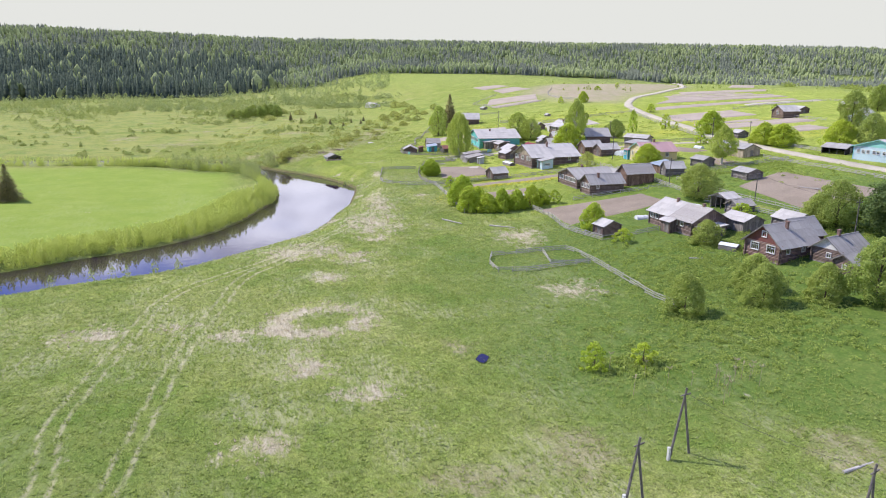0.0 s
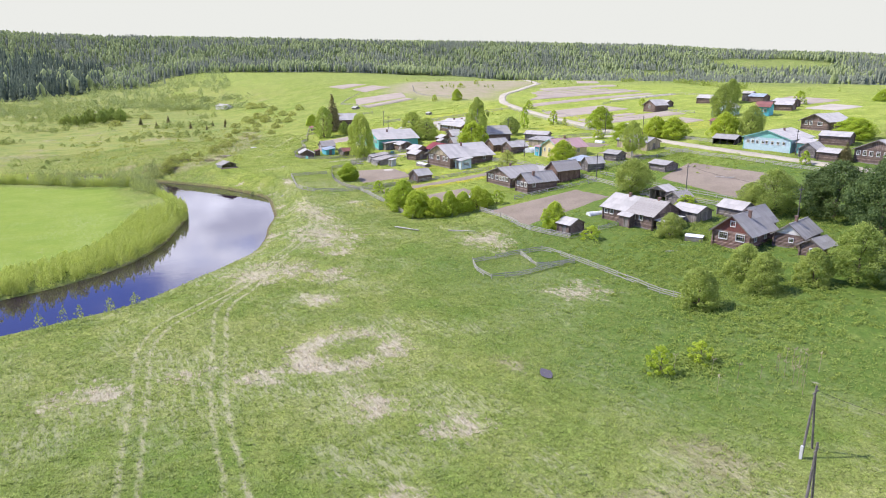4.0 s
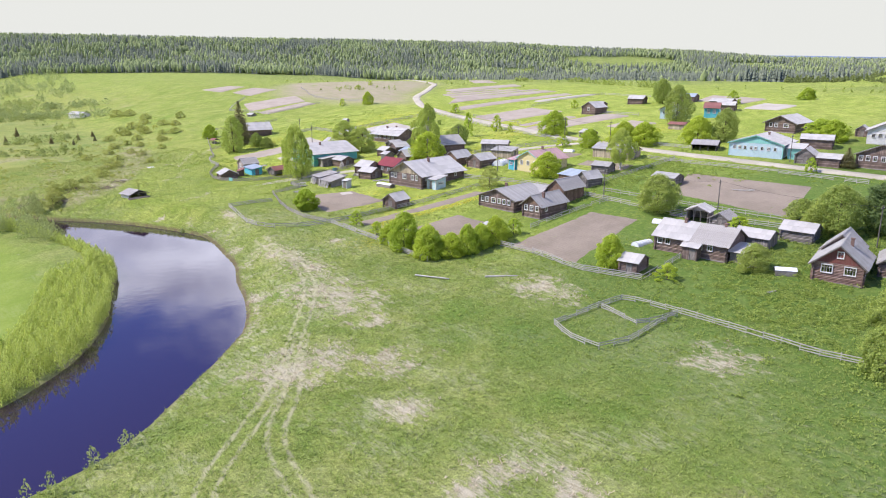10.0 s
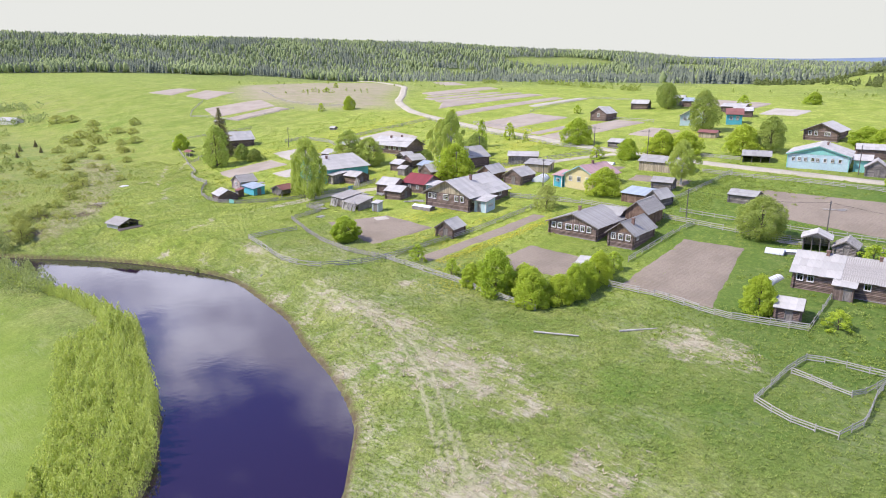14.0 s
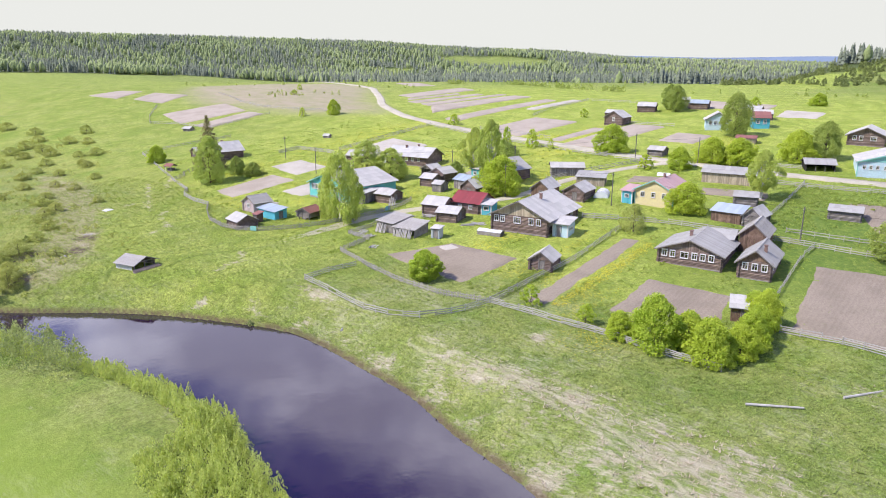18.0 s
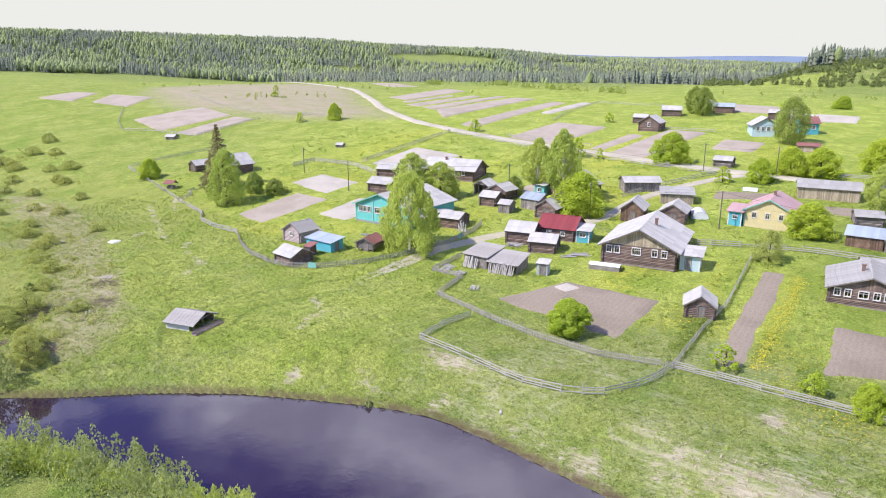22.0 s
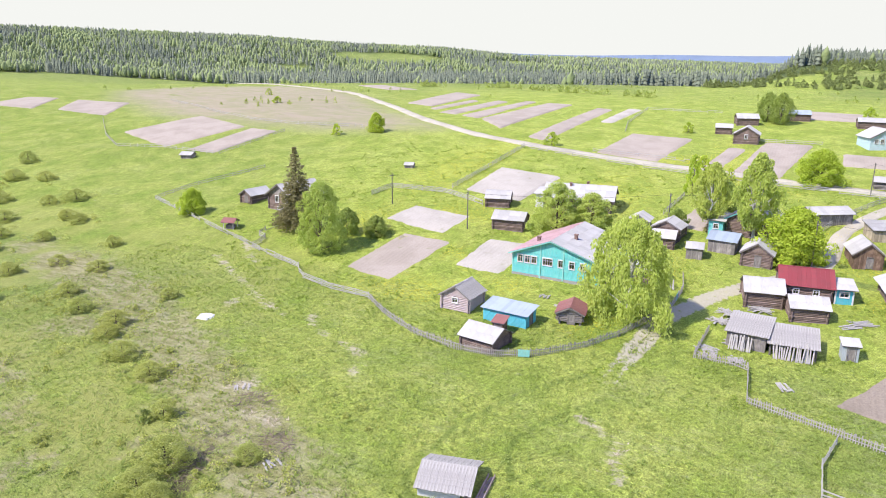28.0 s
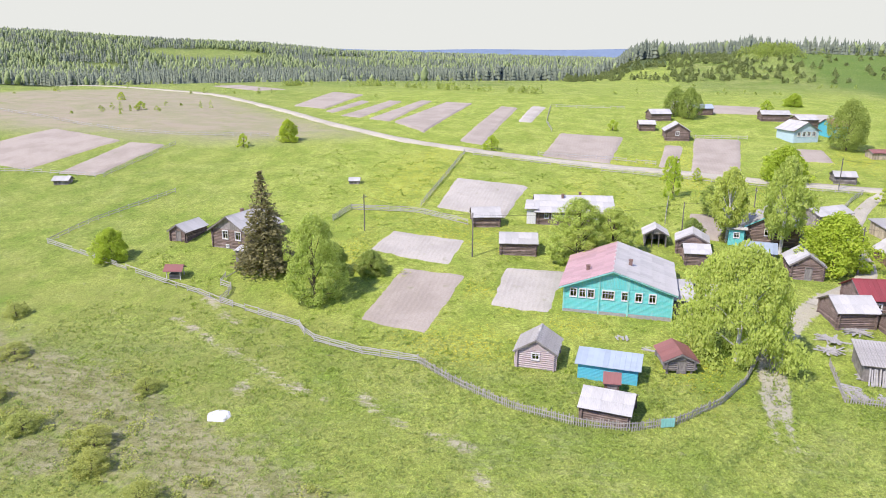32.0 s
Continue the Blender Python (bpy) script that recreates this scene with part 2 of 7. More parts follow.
def meadow():
    """Grass with dry patches, worn earth, sand and flowers where the land carries them."""
    m, n = material("meadow")
    p = n.add("ShaderNodeNewGeometry").outputs["Position"]
    big, mid, fine = n.noise(0.018, p, 4), n.noise(0.16, p, 5, 0.65), n.noise(1.7, p, 6, 0.75)
    blade = n.noise(5.5, n.add("ShaderNodeMapping", {0: p, 2: (0, 0, 0.6), 3: (1, 0.35, 1)}).outputs[0], 4, 0.8)
    yard, wild = n.attr("yard"), n.attr("rough_grass")
    c = n.mix(n.ramp(mid, 0.36, 0.66), (0.165, 0.225, 0.046), (0.25, 0.285, 0.075))
    c = n.mix(n.math("MULTIPLY", n.ramp(big, 0.42, 0.62), 0.55), c, (0.22, 0.275, 0.066))
    patch = n.noise(0.06, p, 7, 0.74)
    c = n.mix(n.ramp(patch, 0.5, 0.62, 0.0, 0.5), c, (0.30, 0.325, 0.115))
    c = n.mix(n.ramp(patch, 0.48, 0.36, 0.0, 0.6), c, (0.115, 0.205, 0.028))
    c = n.mix(n.math("MULTIPLY", yard, 0.75), c, n.mix(n.ramp(mid, 0.36, 0.66), (0.265, 0.345, 0.05), (0.385, 0.44, 0.085)))
    c = n.mix(n.ramp(fine, 0.5, 0.75, 0.0, 0.4), c, (0.125, 0.20, 0.033))
    c = n.mix(1.0, c, n.ramp(n.noise(2.6, p, 8, 0.85), 0.36, 0.66, 0.62, 1.34), "MULTIPLY")
    c = n.mix(1.0, c, n.ramp(n.noise(0.75, p, 4, 0.7), 0.3, 0.7, 0.86, 1.14), "MULTIPLY")
    c = n.mix(1.0, c, n.ramp(n.noise(9.0, p, 4, 0.8), 0.32, 0.68, 0.6, 1.4), "MULTIPLY")
    c = n.mix(n.math("MULTIPLY", n.ramp(blade, 0.53, 0.68, 0.0, 0.6), n.ramp(wild, 0.0, 1.0, 0.35, 1.0)), c, (0.32, 0.365, 0.14))
    warp = n.add("ShaderNodeVectorMath", {0: p, 1: n.noise(0.25, p, 3, 0.6, 1)}, operation="ADD").outputs[0]
    comb = n.noise(1.0, n.add("ShaderNodeMapping", {0: warp, 2: (0, 0, -0.5), 3: (0.9, 0.22, 1)}).outputs[0], 7, 0.78)
    c = n.mix(n.math("MULTIPLY", n.ramp(comb, 0.55, 0.68, 0.0, 0.42), wild), c, (0.34, 0.36, 0.165))
    c = n.mix(n.math("MULTIPLY", n.ramp(comb, 0.46, 0.34, 0.0, 0.4), n.ramp(yard, 0.0, 1.0, 1.0, 0.4)), c, (0.11, 0.18, 0.034))
    wisps = n.noise(2.2, n.add("ShaderNodeMapping", {0: warp, 2: (0, 0, 1.1), 3: (1.0, 0.16, 1)}).outputs[0], 6, 0.8)
    pale = n.math("MULTIPLY", n.ramp(n.noise(0.07, p, 6, 0.72), 0.46, 0.62), n.ramp(wisps, 0.42, 0.6))
    c = n.mix(n.math("MULTIPLY", pale, n.math("MULTIPLY", wild, 0.62)), c, (0.42, 0.41, 0.255))
    # Deep green for rank grass, and for cloud shade painted into the turf.
    lush_shaded = n.math("MULTIPLY", n.attr("lush_shaded"), n.ramp(n.noise(0.9, p, 5, 0.7), 0.3, 0.6, 0.45, 1.0))
    c = n.mix(n.math("MULTIPLY", lush_shaded, 0.85), c, n.mix(n.ramp(fine, 0.35, 0.65), (0.068, 0.135, 0.022), (0.115, 0.19, 0.037)))
    even = n.math("MULTIPLY", n.attr("young_crop"), 0.72)
    c = n.mix(even, c, n.mix(mid, (0.20, 0.30, 0.042), (0.265, 0.35, 0.058)))
    olive = n.math("MULTIPLY", n.attr("marsh"), n.ramp(n.noise(0.12, p, 6, 0.7), 0.36, 0.6))
    c = n.mix(n.math("MULTIPLY", olive, 0.8), c, n.mix(blade, (0.225, 0.25, 0.05), (0.33, 0.335, 0.11)))
    dead = n.math("MAXIMUM", n.math("MULTIPLY", n.attr("marsh"), n.ramp(n.noise(0.055, p, 7, 0.72), 0.56, 0.64)), n.ramp(n.math("ADD", n.attr("dead"), n.math("MULTIPLY", n.math("SUBTRACT", n.noise(0.35, p, 7, 0.75), 0.5), 1.6)), 0.35, 0.75))
    c = n.mix(n.math("MULTIPLY", dead, 0.6), c, n.mix(n.ramp(comb, 0.4, 0.6), (0.21, 0.18, 0.095), (0.40, 0.345, 0.235)))
    mud = n.ramp(n.math("ADD", n.attr("mud"), n.math("MULTIPLY", n.math("SUBTRACT", n.noise(0.5, p, 6, 0.75), 0.5), 2.2)), 0.5, 0.75)
    c = n.mix(n.math("MULTIPLY", mud, 0.75), c, (0.10, 0.08, 0.065))
    sand = n.math("MULTIPLY", n.attr("sand"), n.ramp(n.noise(0.07, p, 7, 0.75), 0.22, 0.45))
    scar = n.noise(0.25, n.add("ShaderNodeMapping", {0: warp, 2: (0, 0, 0.75), 3: (1.0, 0.3, 1)}).outputs[0], 6, 0.75)
    c = n.mix(n.math("MULTIPLY", sand, 0.9), c, n.mix(n.ramp(scar, 0.38, 0.62), (0.37, 0.305, 0.23), (0.305, 0.285, 0.17)))
    dots = n.math("MULTIPLY", n.attr("flowers"), n.ramp(n.noise(2.4, p, 4, 0.85), 0.53, 0.6))
    c = n.mix(n.math("MULTIPLY", n.math("MULTIPLY", dots, n.ramp(n.noise(0.16, p, 4, 0.7), 0.34, 0.5)), 0.8), c, (0.60, 0.50, 0.03))
    streaks = n.add("ShaderNodeMapping", {0: warp, 2: (0, 0, 0.9), 3: (1.8, 0.45, 1)}).outputs[0]
    straw = n.math("ADD", n.attr("dry"), n.math("MULTIPLY", n.math("SUBTRACT", n.noise(1.0, streaks, 8, 0.85), 0.5), 2.4))
    straw = n.math("ADD", straw, n.math("MULTIPLY", n.math("SUBTRACT", n.noise(0.3, p, 5, 0.7), 0.5), 2.1))
    strawcol = n.mix(n.ramp(wisps, 0.35, 0.65), (0.33, 0.29, 0.19), (0.52, 0.465, 0.345))
    c = n.mix(n.ramp(straw, 0.36, 0.85, 0.0, 0.9), c, strawcol)
    earth = n.math("ADD", n.attr("earth"), n.math("MULTIPLY", n.math("SUBTRACT", n.noise(1.1, p, 6, 0.75), 0.5), 1.3))
    c = n.mix(n.ramp(earth, 0.42, 0.72, 0.0, 0.92), c, n.mix(fine, (0.38, 0.34, 0.25), (0.56, 0.515, 0.41)))
    rut = n.math("ADD", n.attr("track"), n.math("MULTIPLY", n.math("SUBTRACT", n.noise(0.8, p, 5, 0.7), 0.5), 0.9))
    c = n.mix(n.ramp(rut, 0.25, 0.8, 0.0, 0.68), c, n.mix(fine, (0.35, 0.335, 0.18), (0.53, 0.49, 0.34)))
    tread = n.ramp(n.math("ADD", n.attr("trodden"), n.math("MULTIPLY", n.math("SUBTRACT", n.noise(1.3, p, 4, 0.7), 0.5), 0.7)), 0.35, 0.8)
    c = n.mix(n.math("MULTIPLY", tread, 0.6), c, (0.10, 0.15, 0.03))
    bank = n.math("MULTIPLY", n.attr("bank"), n.ramp(n.noise(0.5, p, 5, 0.7), 0.3, 0.55, 0.35, 1.0))
    c = n.mix(bank, c, n.mix(fine, (0.05, 0.036, 0.026), (0.20, 0.145, 0.09)))
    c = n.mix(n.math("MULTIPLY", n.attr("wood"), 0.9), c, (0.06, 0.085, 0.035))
    return finish(m, n, c, 0.95, n.math("ADD", n.math("ADD", fine, blade), n.math("ADD", comb, n.noise(0.75, p, 4, 0.7))), 0.16, spec=0.1)


def soil(name, a, b, rows=True):
    m, n = material(name)
    p = n.where()
    clod, blot = n.noise(4.0, p, 6, 0.75), n.noise(0.14, p, 4)
    c = n.mix(n.ramp(clod, 0.3, 0.7), a, b)
    c = n.mix(n.ramp(blot, 0.4, 0.65, 0.0, 0.4), c, [0.72 * q for q in a])
    weed = n.math("MULTIPLY", n.ramp(n.noise(0.5, p, 6, 0.7), 0.6, 0.72), 0.4)
    c = n.mix(weed, c, (0.16, 0.19, 0.06))
    h = clod
    if rows:
        wave = n.add("ShaderNodeTexWave", {"Vector": p, "Scale": 0.42, "Distortion": 3.0, "Detail": 3.0, "Detail Scale": 2.0}, wave_type="BANDS", bands_direction="Y").outputs["Fac"]
        h = n.math("ADD", n.math("MULTIPLY", wave, 0.25), clod)
        c = n.mix(n.math("MULTIPLY", n.ramp(wave, 0.3, 0.95), 0.08), c, [1.25 * q for q in b])
    return finish(m, n, c, 0.95, h, 0.06, spec=0.1)


MEADOW = meadow()
SOIL = soil("ploughed_soil", (0.325, 0.275, 0.22), (0.42, 0.365, 0.30))
SOIL_PALE = soil("pale_soil", (0.39, 0.355, 0.295), (0.49, 0.45, 0.385))
# Darker soil; on one plot this tone paints in a cloud's shadow.
SOIL_DARK = soil("dark_and_shaded_soil", (0.22, 0.18, 0.135), (0.315, 0.265, 0.205))
ROAD = soil("dirt_road", (0.39, 0.355, 0.27), (0.53, 0.49, 0.39), False)


def leaves(name, dark, light, through_light=0.45):
    m, n = material(name)
    g = n.add("ShaderNodeNewGeometry")
    each = g.outputs["Random Per Island"]
    c = n.mix(each, dark, light)
    who = n.add("ShaderNodeObjectInfo").outputs["Random"]
    c = n.mix(n.math("MULTIPLY", who, 0.3), c, [1.25 * light[0], 1.1 * light[1], light[2]])
    d = n.add("ShaderNodeBsdfPrincipled", {"Base Color": c, "Roughness": 0.6, "Specular IOR Level": 0.2})
    t = n.add("ShaderNodeBsdfTranslucent", {"Color": c})
    mx = n.add("ShaderNodeMixShader", {0: through_light, 1: d.outputs[0], 2: t.outputs[0]})
    n.add("ShaderNodeOutputMaterial", {0: mx.outputs[0]})
    return m


LEAF_BIRCH = leaves("birch_leaves", (0.36, 0.46, 0.085), (0.56, 0.65, 0.17))
LEAF_LIME = leaves("fresh_leaves", (0.30, 0.43, 0.036), (0.52, 0.63, 0.08))
LEAF_GREEN = leaves("green_leaves", (0.22, 0.32, 0.06), (0.42, 0.50, 0.13))
LEAF_DARK = leaves("dark_leaves", (0.08, 0.135, 0.042), (0.18, 0.26, 0.085))
LEAF_WILLOW = leaves("willow_leaves", (0.36, 0.47, 0.09), (0.58, 0.66, 0.20))
LEAF_PALE = leaves("grey_green_leaves", (0.22, 0.30, 0.09), (0.42, 0.48, 0.20))
NEEDLE = leaves("spruce_needles", (0.19, 0.19, 0.085), (0.33, 0.31, 0.15), 0.45)
LEAF_OLIVE = leaves("olive_leaves", (0.29, 0.345, 0.07), (0.50, 0.54, 0.165))
GRASS = leaves("grass_blades", (0.19, 0.29, 0.045), (0.37, 0.44, 0.13), 0.5)
GRASS_FRESH = leaves("fresh_grass_clumps", (0.21, 0.32, 0.04), (0.40, 0.48, 0.10))
YELLOW = leaves("dandelion_heads", (0.60, 0.50, 0.03), (0.74, 0.64, 0.06), 0.25)
STRAW = leaves("straw_blades", (0.42, 0.36, 0.255), (0.60, 0.53, 0.40), 0.4)
BARK = plain("bark", (0.13, 0.10, 0.075), 0.95, 0, 0.6, 6)
BIRCH_BARK = plain("birch_bark", (0.62, 0.60, 0.56), 0.8, 0, 0.8, 3)


def water_skin():
    m, n = material("dark_river_water")
    p = n.add("ShaderNodeNewGeometry").outputs["Position"]
    rip = n.math("ADD", n.noise(0.5, p, 3), n.math("MULTIPLY", n.noise(3.0, p, 3), 0.15))
    b = n.add("ShaderNodeBsdfPrincipled", {"Base Color": (0.022, 0.010, 0.026, 1), "Roughness": 0.03, "IOR": 1.65})
    n.tree.links.new(n.add("ShaderNodeBump", {"Height": rip, "Distance": 0.02, "Strength": 0.35}).outputs[0], b.inputs["Normal"])
    n.add("ShaderNodeOutputMaterial", {0: b.outputs[0]})
    return m


WATERSKIN = water_skin()

# ---- shape helpers ----


class Geo:
    """Collects points and faces for one mesh."""

    def __init__(self):
        self.v, self.f = [], []

    def add(self, pts, faces):
        k = len(self.v)
        self.v += [tuple(p) for p in pts]
        self.f += [tuple(k + i for i in f) for f in faces]
        return self

    def box(self, x0, y0, z0, x1, y1, z1):
        return self.add([(x0, y0, z0), (x1, y0, z0), (x1, y1, z0), (x0, y1, z0), (x0, y0, z1), (x1, y0, z1), (x1, y1, z1), (x0, y1, z1)],
                        [(3, 2, 1, 0), (4, 5, 6, 7), (0, 1, 5, 4), (1, 2, 6, 5), (2, 3, 7, 6), (3, 0, 4, 7)])

    def slab(self, a, b, c, d, t):
        """A plate over four corners, t thick downwards."""
        q = [Vector(p) for p in (a, b, c, d)]
        nrm = (q[1] - q[0]).cross(q[3] - q[0]).normalized() * t
        return self.add([*q, *[p - nrm for p in q]], [(0, 1, 2, 3), (7, 6, 5, 4), (4, 5, 1, 0), (5, 6, 2, 1), (6, 7, 3, 2), (7, 4, 0, 3)])

    def tube(self, a, b, ra, rb, n=6):
        a, b = Vector(a), Vector(b)
        q = (b - a).to_track_quat("Z", "Y")
        ring = [Vector((math.cos(6.2832 * i / n), math.sin(6.2832 * i / n), 0)) for i in range(n)]
        pts = [a + q @ (r * ra) for r in ring] + [b + q @ (r * rb) for r in ring]
        return self.add(pts, [(i, (i + 1) % n, n + (i + 1) % n, n + i) for i in range(n)] + [tuple(range(n - 1, -1, -1)), tuple(range(n, 2 * n))])

    def log(self, x0, x1, y, z0, h, r):
        """A round log along x, its outer side bulging towards -y."""
        prof = [(y, z0), (y - 0.62 * r, z0 + 0.06 * h), (y - r, z0 + 0.35 * h), (y - r, z0 + 0.65 * h), (y - 0.62 * r, z0 + 0.94 * h), (y, z0 + h)]
        k = len(prof)
        pts = [(x, py, pz) for x in (x0, x1) for py, pz in prof]
        return self.add(pts, [(i, i + k, i + k + 1, i + 1) for i in range(k - 1)] + [(0, k - 1, 2 * k - 1, k), tuple(range(k)), tuple(range(2 * k - 1, k - 1, -1))])

    def mesh(self, name, mat):
        me = bpy.data.meshes.new(name)
        me.from_pydata(self.v, [], self.f)
        me.materials.append(mat)
        return me


def part(name, geo, mat, parent, label="", m=None):
    ob = new(name, geo if isinstance(geo, bpy.types.Mesh) else geo.mesh(name, mat))
    ob.parent = parent
    if m is not None:
        ob.matrix_basis = m
    return tagged(ob, label)


def thing(name, x, y, z, turn, label, category, group="", kind=""):
    ob = new(name)
    ob.empty_display_size = 0.3
    ob.matrix_basis = pose(x, y, z, 0, 0, turn)
    return tagged(ob, label, category, group, kind)


def big_mesh(name, verts, faces, mat, smooth=False):
    """A mesh straight from arrays; faces all have the same number of corners."""
    me = bpy.data.meshes.new(name)
    k = faces.shape[1]
    me.vertices.add(len(verts)), me.loops.add(faces.size), me.polygons.add(len(faces))
    me.vertices.foreach_set("co", np.ascontiguousarray(verts, np.float32).ravel())
    me.loops.foreach_set("vertex_index", np.ascontiguousarray(faces, np.int32).ravel())
    me.polygons.foreach_set("loop_start", np.arange(0, faces.size, k, dtype=np.int32))
    if smooth:
        me.polygons.foreach_set("use_smooth", np.ones(len(faces), bool))
    me.materials.append(mat)
    me.update(calc_edges=True)
    return me


def grid_faces(nx, ny):
    i = np.arange(nx - 1)[:, None] * ny + np.arange(ny - 1)[None]
    return np.stack([i, i + ny, i + ny + 1, i + 1], -1).reshape(-1, 4)


# ---- the lie of the land ----
WATER = 4.1
OUTER = [(-460, -70), (-160, 70), (-71, 108), (-59, 113), (-43, 120), (-28, 125), (-18, 129), (-8, 138), (1, 147), (6, 153), (11, 164), (14, 174), (18, 184), (20, 194), (22, 205), (22, 213), (19, 222), (14, 233), (8, 242), (2, 249), (-5, 259), (-14, 272), (-29, 282), (-53, 288), (-94, 294), (-153, 308), (-260, 330), (-420, 335)]
INNER = [(-420, 318), (-260, 312), (-153, 289), (-94, 275), (-53, 269), (-33, 261), (-18, 248), (-8, 239), (-3, 224), (-0.5, 212), (0.5, 202), (-1, 191), (-5, 179), (-9, 167), (-16, 155), (-26, 146), (-36, 141), (-47, 134), (-71, 123), (-160, 88), (-460, -50)]


def curve(pts, n=4):
    """A smooth line through the points."""
    p = np.array([pts[0], *pts, pts[-1]], float)
    t = np.arange(n)[:, None] / n
    out = [0.5 * (2 * p[i] + (p[i + 1] - p[i - 1]) * t + (2 * p[i - 1] - 5 * p[i] + 4 * p[i + 1] - p[i + 2]) * t ** 2 + (3 * p[i] - p[i - 1] - 3 * p[i + 1] + p[i + 2]) * t ** 3) for i in range(1, len(p) - 2)]
    return np.vstack([*out, p[-1:]])


RIVER = np.vstack([curve(OUTER, 3), curve(INNER, 3)])


def away(x, y, line, closed=False):
    """How far the places lie from a line."""
    x, y = np.asarray(x, float), np.asarray(y, float)
    q = np.vstack([line, line[:1]]) if closed else np.asarray(line, float)
    if x.size < 3000:
        p, u = q[:-1], np.diff(q, axis=0)
        dx, dy = x[..., None] - p[:, 0], y[..., None] - p[:, 1]
        s = np.clip((dx * u[:, 0] + dy * u[:, 1]) / ((u * u).sum(1) + 1e-9), 0, 1)
        return np.sqrt(((dx - s * u[:, 0]) ** 2 + (dy - s * u[:, 1]) ** 2).min(-1))
    best = np.full(x.shape, 1e12)
    for (ax, ay), (bx, by) in zip(q[:-1], q[1:]):
        ux, uy = bx - ax, by - ay
        s = np.clip(((x - ax) * ux + (y - ay) * uy) / (ux * ux + uy * uy + 1e-9), 0, 1)
        best = np.minimum(best, (x - ax - s * ux) ** 2 + (y - ay - s * uy) ** 2)
    return np.sqrt(best)


def within(x, y, poly):
    x, y = np.asarray(x, float), np.asarray(y, float)
    if x.size < 3000:
        a_, b_ = np.roll(np.asarray(poly, float), 1, 0), np.asarray(poly, float)
        rise = np.where(a_[:, 1] == b_[:, 1], 1.0, a_[:, 1] - b_[:, 1])
        cross = ((b_[:, 1] > y[..., None]) != (a_[:, 1] > y[..., None])) & (x[..., None] < (a_[:, 0] - b_[:, 0]) * (y[..., None] - b_[:, 1]) / rise + b_[:, 0])
        return cross.sum(-1) % 2 == 1
    inside = np.zeros(x.shape, bool)
    px, py = poly[-1]
    for qx, qy in poly:
        if qy != py:
            inside ^= ((qy > y) != (py > y)) & (x < (px - qx) * (y - qy) / (py - qy) + qx)
        px, py = qx, qy
    return inside


def river_off(x, y):
    """Distance from the water's edge, negative in the water."""
    return away(x, y, RIVER, True) * np.where(within(x, y, RIVER), -1, 1)


def ease(v, a, b):
    s = np.clip((np.asarray(v, float) - a) / (b - a), 0, 1)
    return s * s * (3 - 2 * s)


def bump(x, y, cx, cy, rx, ry):
    return np.exp(-((x - cx) / rx) ** 2 - ((y - cy) / ry) ** 2)


def land(x, y):
    """Height of the land without the river."""
    x, y = np.asarray(x, float), np.asarray(y, float)
    east = 4.45 + 3.75 * ease(y, 65, 224)
    z = 5.2 + (east - 5.2) * ease(x, -30, 18)
    z = z + 0.096 * 9 * np.logaddexp(0, (x - 46) / 9)
    z = z + 3.8 * bump(x, y, 165, 385, 45, 75)
    z = z - 1.5 * bump(x, y, 70, 520, 60, 90)
    z = z + 3.4 * bump(x, y, 218, 448, 45, 50)
    z = z + 2.0 * ease(y, 250, 320) * ease(x, 50, 90)
    cap = 28.0
    z = cap - 3 * np.logaddexp(0, (cap - z) / 3)
    # the meadow hill to the north, the fall behind the plateau and the hills all round
    z = z + (27 - z) * ease(y - 0.35 * x, 330, 520) * ease(x, 70, 190)
    r, az = np.hypot(x - 30, y - 170), np.degrees(np.arctan2(x - 30, y - 170))
    z = z - 16 * ease(r, 430, 700) * ease(az, 15, 50)
    hill = 29 + np.interp(y, [-400, 60, 110, 150, 190, 240, 280], [14, 15, 16.5, 17.5, 14, 12.5, 5])
    z = z + (hill - z) * ease(x, 415, 575) * ease(y, 290, 235)
    top = np.interp(az, [-180, -60, -18, -4, 13, 31, 45, 53, 60, 66, 79, 90, 110, 180], [86, 91, 92, 84, 87, 85, 77, 63, 57, 41, 32, 24, 30, 60])
    start = np.interp(az, [-180, -40, -18, -6, 0, 13, 31, 110, 180], [560, 590, 610, 640, 760, 840, 920, 900, 500])
    z = z + (top - z) * ease(r, start, start + 800)
    return z


def ground(x, y):
    d = river_off(x, y)
    z = land(x, y)
    inner = np.asarray(x, float) < np.interp(y, [100, 140, 165, 180, 205, 230, 260, 300], [-60, -16, 1, 7, 11, 5, -22, -60])
    lip, wide = np.where(inner, 0.35, 0.75), np.where(inner, 5.0, 9.0)
    rise = np.minimum(lip, z - WATER) * ease(d, -0.3, 0.95) + np.maximum(z - WATER - lip, 0) * ease(d, 0.6, wide)
    return np.where(d > 0, WATER - 0.12 + rise, WATER - 0.12 - 1.3 * ease(-d, 0, 5))

